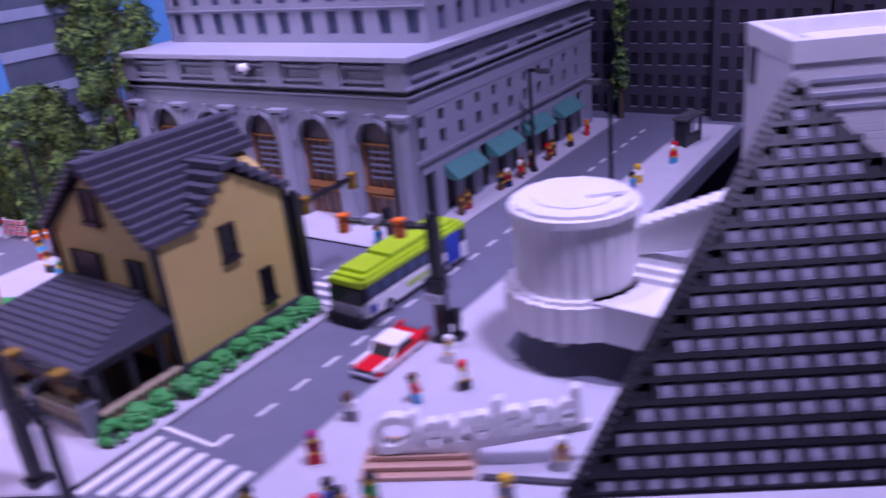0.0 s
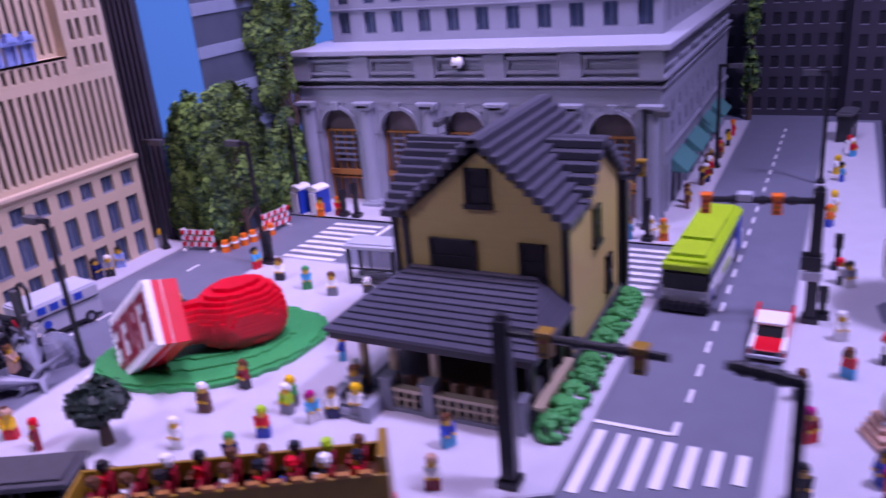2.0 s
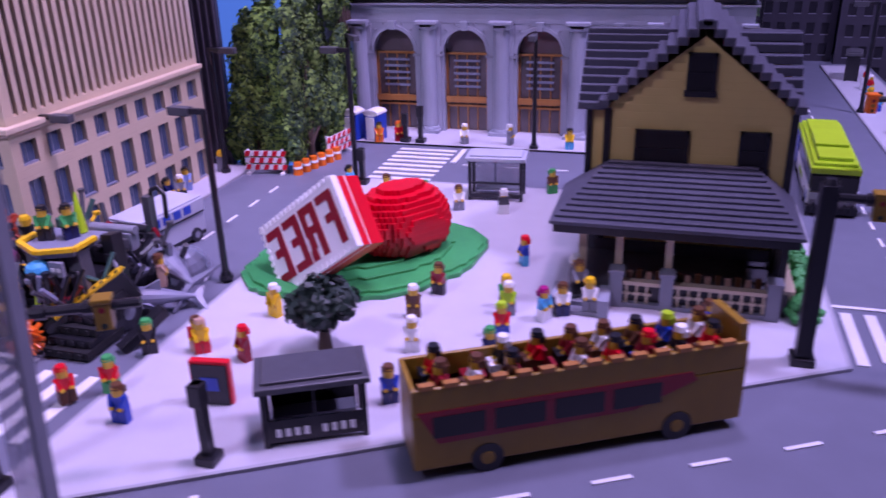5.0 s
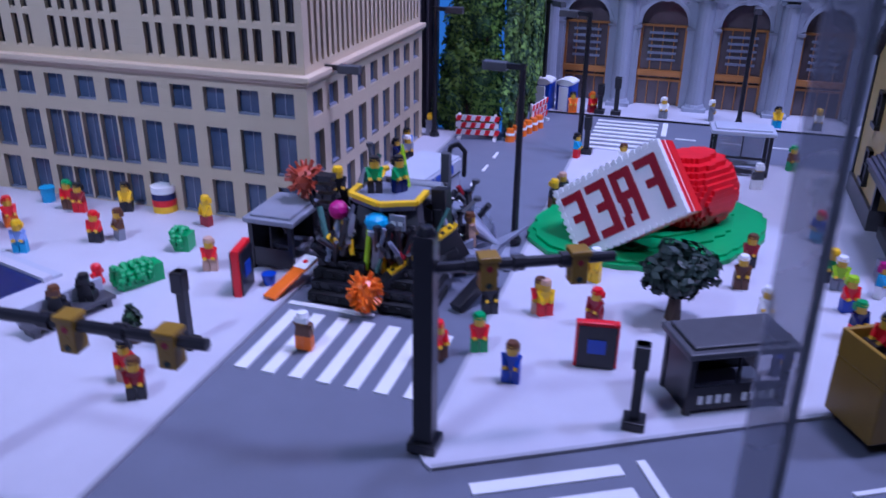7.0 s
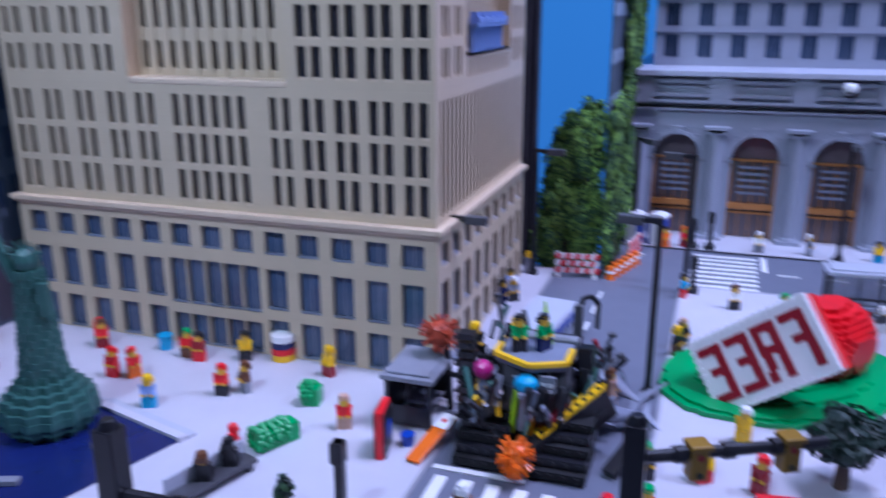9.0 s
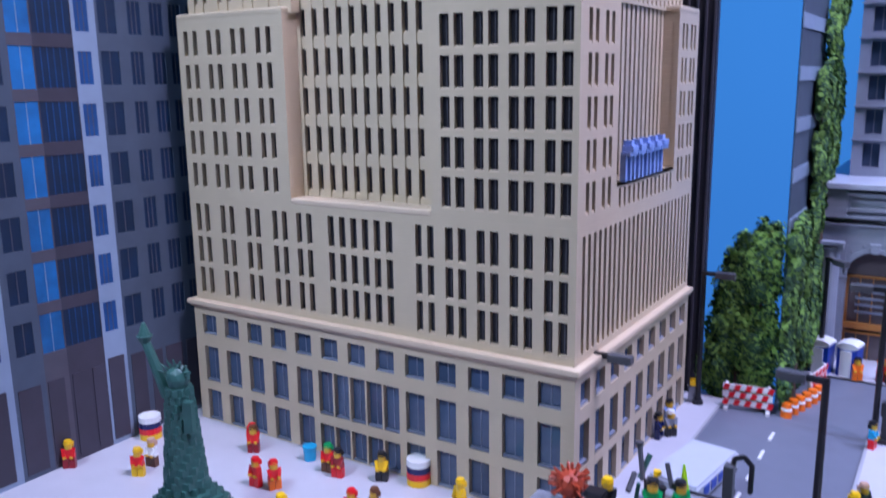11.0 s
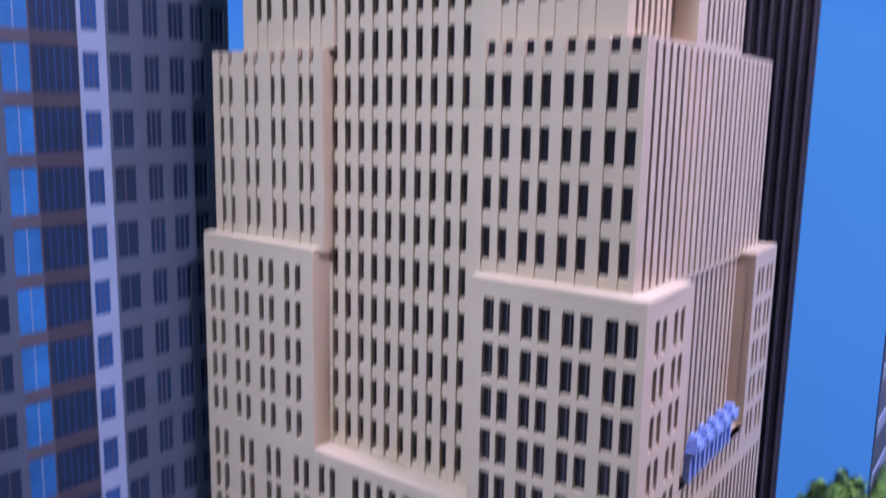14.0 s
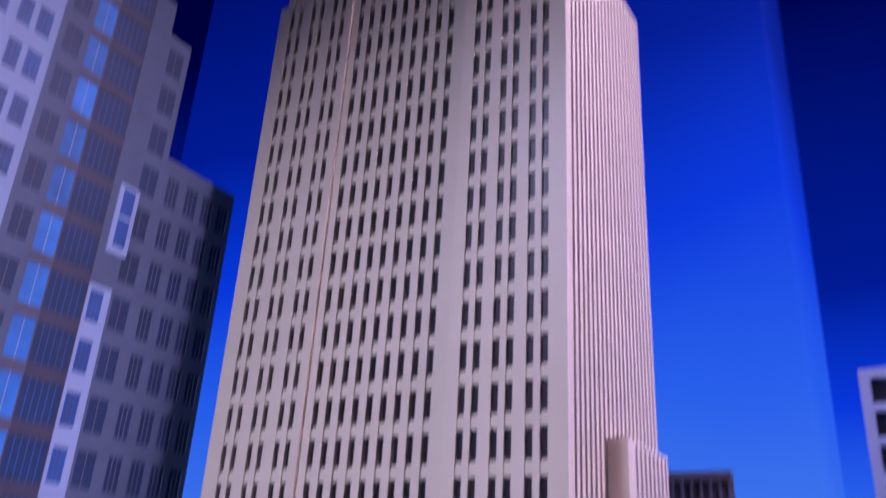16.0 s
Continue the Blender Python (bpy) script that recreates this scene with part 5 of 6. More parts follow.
# bulb-shaped handle built of stacked layers, swelling from the block to its round end
HC = Vector((-0.413, 1.129, 0.052))
C0 = SM @ Vector((SL / 2, SH / 2, -0.044))
d = HC - C0
flat = Vector((d.x, d.y, 0))
reach = flat.length
flat.normalize()
HM = Matrix(((flat.x, -flat.y, 0, C0.x), (flat.y, flat.x, 0, C0.y), (0, 0, 1, 0), (0, 0, 0, 1)))
LAYER = 0.0064
for k in range(19):
    z = 0.0052 + LAYER * k
    zc = z + LAYER / 2
    outline = []
    for i in range(-14, 34):
        u = 0.0048 * i
        w = 0.0
        for j in range(25):
            s = j / 24
            t = min(1.0, max(0.0, (s - 0.35) / 0.50))
            r = 0.026 + (0.049 - 0.026) * t * t * (3 - 2 * t)
            q = r * r - (zc - (C0.z + d.z * s)) ** 2 - (u - reach * s) ** 2
            if q > 0:
                w = max(w, q ** 0.5)
        if u < -0.004:
            w = 0.0
        if w > 0.003:
            outline.append((u, round(w / 0.004) * 0.004 + 0.0005))
    if len(outline) < 3:
        continue
    near_edge = []
    for i, (u, w) in enumerate(outline):
        if i == 0 or outline[i - 1][1] != w:
            near_edge.append((u - 0.0024, -w))
        if i == len(outline) - 1 or outline[i + 1][1] != w:
            near_edge.append((u + 0.0024, -w))
    bm = B()
    prism(bm, near_edge + [(u, -w) for u, w in reversed(near_edge)], z, z + LAYER - 0.0002, HM)
    part("handle_layer", bm, RED, stamp)

# ---- white museum with drum, deck and tower ----
museum = thing("museum", None, "white brick-built museum with round drum, deck and tall tower", "building")
CX, CY2 = 0.456, 1.462


def fluted(r, n=52, k=0.0016):
    return [((r + (k if i % 2 else -k)) * math.cos(math.tau * i / n), (r + (k if i % 2 else -k)) * math.sin(math.tau * i / n)) for i in range(n)]


M0 = Matrix.Translation((CX, CY2, 0))
bm = B()
prism(bm, fluted(0.074), 0.105, 0.196, M0)
part("upper_drum", bm, WHITE, museum)
bm = B()
prism(bm, ragged(0.080, 0.080, 80, 0.004), 0.196, 0.2055, M0)
prism(bm, ragged(0.072, 0.072, 80, 0.004), 0.2055, 0.2105, M0)
prism(bm, ragged(0.050, 0.050, 60, 0.004), 0.2105, 0.213, M0)
part("drum_roof", bm, WHITESM, museum, bevel=0.0006)
bm = B()
box(bm, -0.004, -0.022, 0.213, 0.004, 0.022, 0.2175, Matrix.Translation((CX + 0.040, CY2 + 0.006, 0)) @ Matrix.Rotation(radians(-50), 4, "Z"))
part("roof_bar", bm, WHITESM, museum)
bm = B()
prism(bm, fluted(0.089), 0.056, 0.101, M0)
prism(bm, fluted(0.082), 0.101, 0.106, M0)
part("lower_drum", bm, WHITE, museum)
bm = B()
tube(bm, CX - 0.02, CY2 - 0.01, 0.0, 0.056, 0.009, 0.009, 16)
part("stem", bm, WHITESM, museum)
# ragged dark plate oval; its colour deepens the shadow below drum and deck
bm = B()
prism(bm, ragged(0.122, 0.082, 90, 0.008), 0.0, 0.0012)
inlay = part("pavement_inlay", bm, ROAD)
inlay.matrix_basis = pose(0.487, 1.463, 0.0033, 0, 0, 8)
tagged(inlay, "dark grey plate oval deepening the shadow on the pavement under the museum", "pavement", kind="structure")
MR = pose(CX, CY2, 0, 0, 0, -4)
bm = B()
box(bm, 0.05, -0.062, 0.056, 0.135, 0.05, 0.106, MR)
box(bm, 0.135, -0.005, 0.056, 0.19, 0.05, 0.106, MR)
part("deck", bm, WHITE, museum, bevel=0.001)
for k in range(3):
    bm = B()
    box(bm, 0.07, 0.010 + 0.010 * k, 0.106 + 0.008 * k, 0.185, 0.05, 0.114 + 0.008 * k, MR)
    part("terrace_step", bm, WHITESM, museum)
bm = B()
prism(bm, [(0.060, 0.13), (0.185, 0.165), (0.185, 0.224), (0.060, 0.165)], -0.075, -0.03, MR @ LAY)
part("ramp_wing", bm, WHITE, museum, bevel=0.001)
for k in range(9):
    x = 0.060 + 0.0139 * k
    z = 0.163 + (0.224 - 0.165) * k / 9
    bm = B()
    box(bm, x, 0.028, z, x + 0.0139, 0.077, z + 0.0065, MR)
    part("ramp_step", bm, WHITESM, museum)
# tower
TR = Matrix.Translation((0.669, 1.592, 0)) @ Matrix.Rotation(math.atan2(0.082, 0.135), 4, "Z")
bm = B()
box(bm, 0, 0, 0.0, 0.26, 0.158, 0.345, TR)
part("tower_body", bm, WHITE, museum)
bm = B()
for b in ((0, 0, 0.26, 0.010), (0, 0.148, 0.26, 0.158), (0, 0.010, 0.010, 0.148), (0.25, 0.010, 0.26, 0.148)):
    box(bm, b[0] - 0.002, b[1] - 0.002, 0.345, b[2] + 0.002, b[3] + 0.002, 0.372, TR)
part("parapet", bm, WHITESM, museum, bevel=0.001)
bm = B()
box(bm, 0.05, 0.05, 0.345, 0.2, 0.11, 0.36, TR)
part("roof_block", bm, WHITESM, museum)
bm = B()
box(bm, -0.002, 0.118, 0.298, 0.002, 0.142, 0.345, TR)
part("tower_window", bm, DARK, museum)
for k in range(3):
    bm = B()
    box(bm, 0.02, -0.0015, 0.29 + 0.016 * k, 0.24, 0.001, 0.2945 + 0.016 * k, TR)
    part("groove_band", bm, GREYTOP, museum)

# ---- glass pyramid: black lattice with clear tiles ----
P0, PA, P1 = Vector((0.574, 1.189, 0.0)), Vector((0.679, 1.576, 0.33)), Vector((1.103, 1.496, 0.0))
e1 = (P1 - P0).normalized()
up = (PA - P0) - (PA - P0).dot(e1) * e1
PH = up.length
e2 = up.normalized()
e3 = e1.cross(e2)
PM = Matrix(((e1.x, e2.x, e3.x, P0.x), (e1.y, e2.y, e3.y, P0.y), (e1.z, e2.z, e3.z, P0.z), (0, 0, 0, 1)))
ax, bx = (PA - P0).dot(e1), (P1 - P0).length
pyramid = thing("glass_pyramid", None, "black latticed pyramid glazed with clear square tiles", "building")
bm = B()
prism(bm, [(0, 0), (bx, 0), (ax, PH)], -0.02, -0.004, PM)
part("backing", bm, BLACK, pyramid)
G = 0.0225
clear_bm = B()
box(clear_bm, 0.0044, 0.0044, -0.004, G - 0.0044, G - 0.0044, 0.0005)
box(clear_bm, 0.0070, 0.0070, 0.0005, G - 0.0070, G - 0.0070, 0.0014)
clear_tile = mesh_of("clear_tile", clear_bm, CLEAR)
bars = B()
for j in range(int(PH / G) + 1):
    y = j * G
    f = y / PH
    l, r = ax * f, bx + (ax - bx) * f
    if r > l:
        box(bars, l, y - 0.0030, -0.004, r, y + 0.0030, 0.004, PM)
    i = int(l / G) + 1
    while (i + 1) * G < bx + (ax - bx) * min(1, (y + G) / PH):
        if i * G > ax * min(1, (y + G) / PH):
            part("clear_tile", clear_tile, None, pyramid).matrix_basis = PM @ Matrix.Translation((i * G, y, 0))
        i += 1
for i in range(int(bx / G) + 1):
    x = i * G
    t = x / ax * PH if x < ax else (bx - x) / (bx - ax) * PH
    if t > 0.002:
        box(bars, x - 0.0028, 0, -0.004, x + 0.0028, t, 0.0034, PM)
part("lattice", bars, BLACK, pyramid)
bm = B()
L2 = (Vector((ax, PH, 0))).length
am = PM @ Matrix.Rotation(math.atan2(PH, ax), 4, "Z")
n = int(L2 / 0.0095)
for k in range(n):
    box(bm, L2 * k / n, -0.002, -0.012, L2 * (k + 0.8) / n, 0.012, 0.006, am)
part("edge_rail", bm, BLACK, pyramid)
bm = B()
prism(bm, [(P0.x, P0.y), (P1.x, P1.y), (PA.x + 0.25, PA.y + 0.02), (PA.x - 0.02, PA.y - 0.03)], 0.0033, 0.0063)
part("sill", bm, BLACK, pyramid)

# ---- city name sign on steps ----
steps = thing("sign_steps", pose(0.366, 1.112, 0.0032, 0, 0, 28), "salmon tan stepped bench under the city sign", "steps")
for k in range(4):
    bm = B()
    box(bm, 0.004 * k, 0.009 * k, 0.0062 * k, 0.122 - 0.003 * k, 0.046, 0.0062 * k + 0.0055)
    part("step", bm, WOOD, steps, bevel=0.0008)
sign = thing("city_sign", None, "white script letters spelling the city name on a low wall", "sign")
cur = bpy.data.curves.new("letters", "FONT")
cur.body = "Cleveland"
cur.size, cur.extrude, cur.bevel_depth = 0.056, 0.006, 0.0014
cur.shear, cur.offset = 0.15, 0.0012
cur.space_character = 1.02
tmp = new("letters", cur)
bpy.context.view_layer.update()
me = bpy.data.meshes.new_from_object(tmp.evaluated_get(bpy.context.evaluated_depsgraph_get()))
bpy.data.objects.remove(tmp)
wid = max(v.co.x for v in me.vertices)
SG = pose(0.366, 1.142, 0.022, 0, 0, 28.5) @ pose(0, 0, 0, 0, -8, 0) @ pose(0, 0, 0, 84)
me.transform(Matrix.Diagonal((0.226 / wid, 1, 1, 1)))
me.materials.clear()
me.materials.append(WHITESM)
lt = part("lettering", me, None, sign)
lt.matrix_basis = SG
bm = B()
prism(bm, [(0.0, 0.0), (0.112, 0.0), (0.112, 0.034), (0.0, 0.022)], -0.009, 0.005, pose(0.366, 1.142, 0.0032, 0, 0, 28.5) @ LAY)
part("low_wall", bm, WHITESM, sign, bevel=0.0008)
bm = B()
prism(bm, [(0.112, 0.022), (0.226, 0.040), (0.226, 0.050), (0.112, 0.034)], -0.004, 0.004, pose(0.366, 1.142, 0.0032, 0, 0, 28.5) @ LAY)
box(bm, 0.196, -0.002, 0.0, 0.204, 0.002, 0.038, pose(0.366, 1.142, 0.0032, 0, 0, 28.5))
part("letter_rail", bm, WHITESM, sign)
bm = B()
box(bm, 0.115, -0.012, 0.0, 0.23, -0.004, 0.004, pose(0.366, 1.142, 0.0032, 0, 0, 20))
part("dark_base", bm, DARK, sign)

# ---- vehicles ----


def wheel(parent, x, y, r, w, m=Matrix()):
    bm = B()
    tube(bm, 0, 0, -w / 2, w / 2, r, r, 18, m @ Matrix.Translation((x, y, r)) @ pose(0, 0, 0, 0, 90))
    ty = part("wheel", bm, BLACK, parent, bevel=0.0006)
    bm = B()
    tube(bm, 0, 0, -w / 2 - 0.0006, w / 2 + 0.0006, r * 0.5, r * 0.5, 12, m @ Matrix.Translation((x, y, r)) @ pose(0, 0, 0, 0, 90))
    part("rim", bm, GREYDK, ty)


def city_bus(m):
    """Along +y, front at y = 0, centred in x."""
    W, L = 0.033, 0.262
    root = thing("city_bus", m, "lime green and white city bus with black windows on the road", "bus")
    bm = B()
    box(bm, -W, 0.004, 0.010, W, L, 0.036)
    part("lower_body", bm, WHITESM, root, bevel=0.0015)
    bm = B()
    box(bm, -W + 0.001, 0.002, 0.036, W - 0.001, L - 0.001, 0.059)
    part("window_band", bm, BLACK, root, bevel=0.001)
    for k in range(8):
        for s in (-1, 1):
            bm = B()
            box(bm, s * (W - 0.0012), 0.012 + 0.030 * k, 0.040, s * (W + 0.0002), 0.036 + 0.030 * k, 0.057)
            part("side_window", bm, BLUEPANE, root)
    bm = B()
    box(bm, -W, 0.0, 0.059, W, L, 0.068)
    box(bm, -W + 0.004, 0.010, 0.068, W - 0.004, L - 0.004, 0.073)
    part("roof", bm, LIME, root, bevel=0.0015)
    for k, (a, b, h) in enumerate(((0.020, 0.075, 0.079), (0.080, 0.170, 0.082), (0.176, 0.245, 0.079))):
        bm = B()
        box(bm, -W + 0.010, a, 0.073, W - 0.010, b, h)
        part("roof_unit", bm, LIME, root, bevel=0.0012)
    bm = B()
    box(bm, -W + 0.003, -0.0015, 0.034, W - 0.003, 0.004, 0.056)
    part("windscreen", bm, PANE, root)
    bm = B()
    box(bm, -W + 0.002, -0.002, 0.014, W - 0.002, 0.004, 0.032)
    part("front_panel", bm, GREYTOP, root)
    bm = B()
    box(bm, -W - 0.001, -0.010, 0.004, W + 0.001, 0.004, 0.014)
    for k in range(6):
        box(bm, -W + 0.006 + 0.010 * k, -0.014, 0.006, -W + 0.010 + 0.010 * k, -0.010, 0.020)
    part("bike_rack", bm, BLACK, root)
    for s in (-1, 1):
        bm = B()
        box(bm, s * 0.026 - 0.004, -0.0035, 0.016, s * 0.026 + 0.004, -0.002, 0.022)
        part("headlight", bm, CLEAR, root)
        bm = B()
        box(bm, s * (W + 0.0002), 0.205, 0.014, s * (W + 0.0014), 0.240, 0.062)
        part("blue_emblem", bm, BLUE, root)
        bm = B()
        box(bm, s * (W + 0.0002), 0.012, 0.016, s * (W + 0.0012), 0.026, 0.028)
        part("blue_sign", bm, BLUE, root)
        for k in range(6):
            bm = B()
            box(bm, s * (W + 0.0002), 0.10 + 0.009 * k, 0.020, s * (W + 0.0010), 0.106 + 0.009 * k, 0.029)
            part("letter_bar", bm, LIME, root)
        for y in (0.055, 0.205):
            wheel(root, s * (W - 0.004), y, 0.0115, 0.009)


city_bus(pose(0.126, 1.395, 0, 0, 0, -2.5))


def car(m):
    W = 0.0215
    root = thing("car", m, "red vintage car with a white roof on the road", "car")
    bm = B()
    prism(bm, [(0.0, 0.006), (0.112, 0.006), (0.112, 0.019), (0.104, 0.0195), (0.078, 0.0175), (0.036, 0.0165), (0.0, 0.0155)], -W, W, Matrix(((0, 0, 1, 0), (1, 0, 0, 0), (0, 1, 0, 0), (0, 0, 0, 1))))
    part("body", bm, RED, root, bevel=0.0012)
    bm = B()
    prism(bm, [(0.036, 0.0165), (0.086, 0.0175), (0.078, 0.028), (0.046, 0.028)], -W + 0.003, W - 0.003, Matrix(((0, 0, 1, 0), (1, 0, 0, 0), (0, 1, 0, 0), (0, 0, 0, 1))))
    part("cabin_glass", bm, PANE, root)
    bm = B()
    box(bm, -W + 0.002, 0.044, 0.028, W - 0.002, 0.082, 0.032)
    part("roof", bm, WHITESM, root, bevel=0.001)
    for s in (-1, 1):
        bm = B()
        prism(bm, [(0.034, 0.0165), (0.038, 0.0165), (0.048, 0.028), (0.044, 0.028)], s * (W - 0.005), s * (W - 0.002), Matrix(((0, 0, 1, 0), (1, 0, 0, 0), (0, 1, 0, 0), (0, 0, 0, 1))))
        part("pillar", bm, WHITESM, root)
        bm = B()
        prism(bm, [(0.084, 0.019), (0.116, 0.019), (0.116, 0.027), (0.110, 0.027)], s * W - 0.0025, s * W + 0.0015, Matrix(((0, 0, 1, 0), (1, 0, 0, 0), (0, 1, 0, 0), (0, 0, 0, 1))))
        part("fin", bm, RED, root)
        bm = B()
        box(bm, s * W - 0.001, 0.012, 0.009, s * W + 0.001, 0.100, 0.0125)
        part("side_flash", bm, WHITESM, root)
        bm = B()
        tube(bm, 0, 0, 0, 0.002, 0.0035, 0.0035, 10, Matrix.Translation((s * 0.015, -0.0002, 0.013)) @ pose(0, 0, 0, 90))
        part("headlight", bm, CLEAR, root)
        for y in (0.022, 0.088):
            wheel(root, s * (W - 0.003), y, 0.0078, 0.006)
    for s in (-1, 1):
        bm = B()
        box(bm, s * (W - 0.003) - 0.003, 0.0, 0.0150, s * (W - 0.003) + 0.003, 0.036, 0.0195)
        part("wing_trim", bm, WHITESM, root, "white front wing trim", bevel=0.0008)
    bm = B()
    box(bm, -W + 0.004, -0.001, 0.010, W - 0.004, 0.001, 0.0145)
    part("grille", bm, BLACK, root)
    bm = B()
    box(bm, -W, -0.004, 0.005, W, 0.0, 0.010)
    part("bumper", bm, GREYTOP, root, bevel=0.001)


car(pose(0.244, 1.279, 0, 0, 0, -1))


def van(m):
    W, L = 0.030, 0.110
    root = thing("delivery_van", m, "pale grey box van with blue lettering parked in the street", "van")
    T = Matrix(((0, 0, 1, 0), (1, 0, 0, 0), (0, 1, 0, 0), (0, 0, 0, 1)))
    bm = B()
    prism(bm, [(0.004, 0.010), (L, 0.010), (L, 0.040), (0.018, 0.040), (0.004, 0.026)], -W + 0.002, W - 0.002, T)
    part("body", bm, GREYTOP, root, bevel=0.0015)
    bm = B()
    box(bm, -W, -0.010, 0.040, W, L, 0.058)
    box(bm, -W + 0.002, -0.008, 0.058, W - 0.002, L - 0.002, 0.061)
    part("box", bm, GREYTOP, root, bevel=0.001)
    bm = B()
    box(bm, -W - 0.0006, 0.012, 0.0385, W + 0.0006, L - 0.004, 0.0405)
    part("black_trim", bm, BLACK, root)
    bm = B()
    box(bm, -W + 0.001, 0.006, 0.006, W - 0.001, L - 0.002, 0.011)
    part("skirt", bm, BLACK, root)
    for k in range(4):
        bm = B()
        box(bm, -W + 0.003, -0.001 - 0.002 * (3 - k) * 0.6, 0.012 + 0.0065 * k, W - 0.003, 0.008, 0.0165 + 0.0065 * k)
        part("grille_slat", bm, WHITESM, root)
    bm = B()
    box(bm, -W + 0.004, 0.003, 0.0385, W - 0.004, 0.0065, 0.052)
    part("windscreen", bm, PANE, root)
    for s in (-1, 1):
        for k in range(4):
            bm = B()
            box(bm, s * W, 0.008 + 0.020 * k, 0.0445, s * (W + 0.0007), 0.022 + 0.020 * k, 0.0555)
            part("letter_bar", bm, BLUE, root)
        bm = B()
        tube(bm, 0, 0, -0.0012, 0.0012, 0.0062, 0.0062, 14, Matrix.Translation((s * (W - 0.001), 0.020, 0.026)) @ pose(0, 0, 0, 0, 90))
        part("round_emblem", bm, BLUE, root)
        for y in (0.020, 0.088):
            wheel(root, s * (W - 0.004), y, 0.0098, 0.009)


van(pose(-0.762, 1.030, 0, 0, 0, -8))


def tour_bus(m):
    """Local x runs from the front (-L) to the rear (0), near side at y = 0."""
    L, W, H = 0.285, 0.054, 0.100
    root = thing("open_top_bus", m, "ochre yellow open-top tour bus with maroon seats", "bus")
    bm = B()
    box(bm, -L, 0, 0.010, 0, W, 0.060)
    part("lower_body", bm, GOLD, root, bevel=0.0015)
    bm = B()
    prism(bm, [(-L + 0.02, 0.034), (-0.10, 0.036), (-0.045, 0.056), (-0.05, 0.064), (-L + 0.004, 0.064)], -W - 0.0008, 0.0008, LAY)
    part("window_band", bm, DARKRED, root)
    for k in range(4):
        bm = B()
        box(bm, -L + 0.016 + 0.050 * k, -0.0014, 0.040, -L + 0.058 + 0.050 * k, 0.0, 0.059)
        part("side_window", bm, PANE, root)
    for a, b, c, d in ((-L, 0, 0, 0.004), (-L, W - 0.004, 0, W), (-L, 0.004, -L + 0.004, W - 0.004), (-0.008, 0.004, 0, W - 0.004)):
        bm = B()
        box(bm, a, b, 0.060, c, d, 0.084 if a != -0.008 else H)
        part("upper_side", bm, GOLD, root, bevel=0.001)
    bm = B()
    box(bm, -L + 0.004, 0.004, 0.060, -0.008, W - 0.004, 0.064)
    part("upper_floor", bm, BROWN, root)
    for k in range(14):
        bm = B()
        box(bm, -L + 0.006 + 0.0195 * k, -0.0012, 0.084, -L + 0.018 + 0.0195 * k, 0.0048, 0.088)
        part("rail_block", bm, RUST, root)
    for k in range(9):
        for y in (0.008, 0.032):
            x = -L + 0.020 + 0.029 * k
            bm = B()
            box(bm, x, y, 0.064, x + 0.012, y + 0.015, 0.070)
            box(bm, x + 0.010, y, 0.070, x + 0.013, y + 0.015, 0.084)
            part("seat", bm, DARKRED, root)
    for x in (-0.060, -0.225):
        for y in (0.003, W - 0.003):
            bm = B()
            tube(bm, 0, 0, -0.004, 0.004, 0.0135, 0.0135, 18, Matrix.Translation((x, y, 0.0135)) @ pose(0, 0, 0, 90))
            ty = part("wheel", bm, BLACK, root)
            bm = B()
            tube(bm, 0, 0, -0.0046, 0.0046, 0.006, 0.006, 12, Matrix.Translation((x, y, 0.0135)) @ pose(0, 0, 0, 90))
            part("rim", bm, GOLD, ty)
    for y in (0.006, W - 0.012):
        bm = B()
        box(bm, -0.001, y, 0.020, 0.002, y + 0.006, 0.028)
        part("tail_light", bm, RED, root)
    cols = ["kqsn", "krsk", "nwsn", "bqsr", "knsk", "wksw", "kbsl", "nrsk", "qwsn"]
    r2 = random.Random(9)
    for k in range(9):
        for y in (0.0155, 0.0395):
            if r2.random() < 0.85:
                p = m @ Vector((-L + 0.026 + 0.029 * k, y, 0.070))
                figure(p.x, p.y, math.degrees(DIAG) - 90, cols[(k * 2 + (y > 0.03)) % 9], z=p.z, sit=True)


tour_bus(pose(-0.024, 0.832, 0, 0, 0, 28.8))

# ---- wrecker float: dark brick-built machine in the street ----
DISH = material("smoky_clear_plastic", (0.30, 0.33, 0.42), 0.2, 0.1, alpha=0.55)
BRICKRED = material("brick_red_plastic", (0.42, 0.06, 0.025), 0.4, 0.15)
wreck = thing("battle_truck", None, "black brick-built armoured truck with yellow striped rams and raised platform", "truck")
rnd = random.Random(21)


def rod(bm, a, b, r, r1=None, n=8):
    a, b = Vector(a), Vector(b)
    d = b - a
    return tube(bm, 0, 0, 0, d.length, r, r if r1 is None else r1, n, Matrix.Translation(a) @ d.to_track_quat("Z", "Y").to_matrix().to_4x4())


bm = B()
box(bm, -0.755, 0.830, 0.014, -0.678, 0.985, 0.032)
box(bm, -0.748, 0.845, 0.032, -0.685, 0.975, 0.050)
part("chassis", bm, BLACK, wreck, bevel=0.001)
for x in (-0.768, -0.664):
    for y in (0.868, 0.955):
        bm = B()
        tube(bm, 0, 0, -0.010, 0.010, 0.022, 0.022, 18, Matrix.Translation((x, y, 0.022)) @ pose(0, 0, 0, 0, 90))
        ty = part("wheel", bm, BLACK, wreck)
        bm = B()
        tube(bm, 0, 0, -0.011, 0.011, 0.010, 0.010, 12, Matrix.Translation((x, y, 0.022)) @ pose(0, 0, 0, 0, 90))
        part("hub", bm, GREYDK, ty)
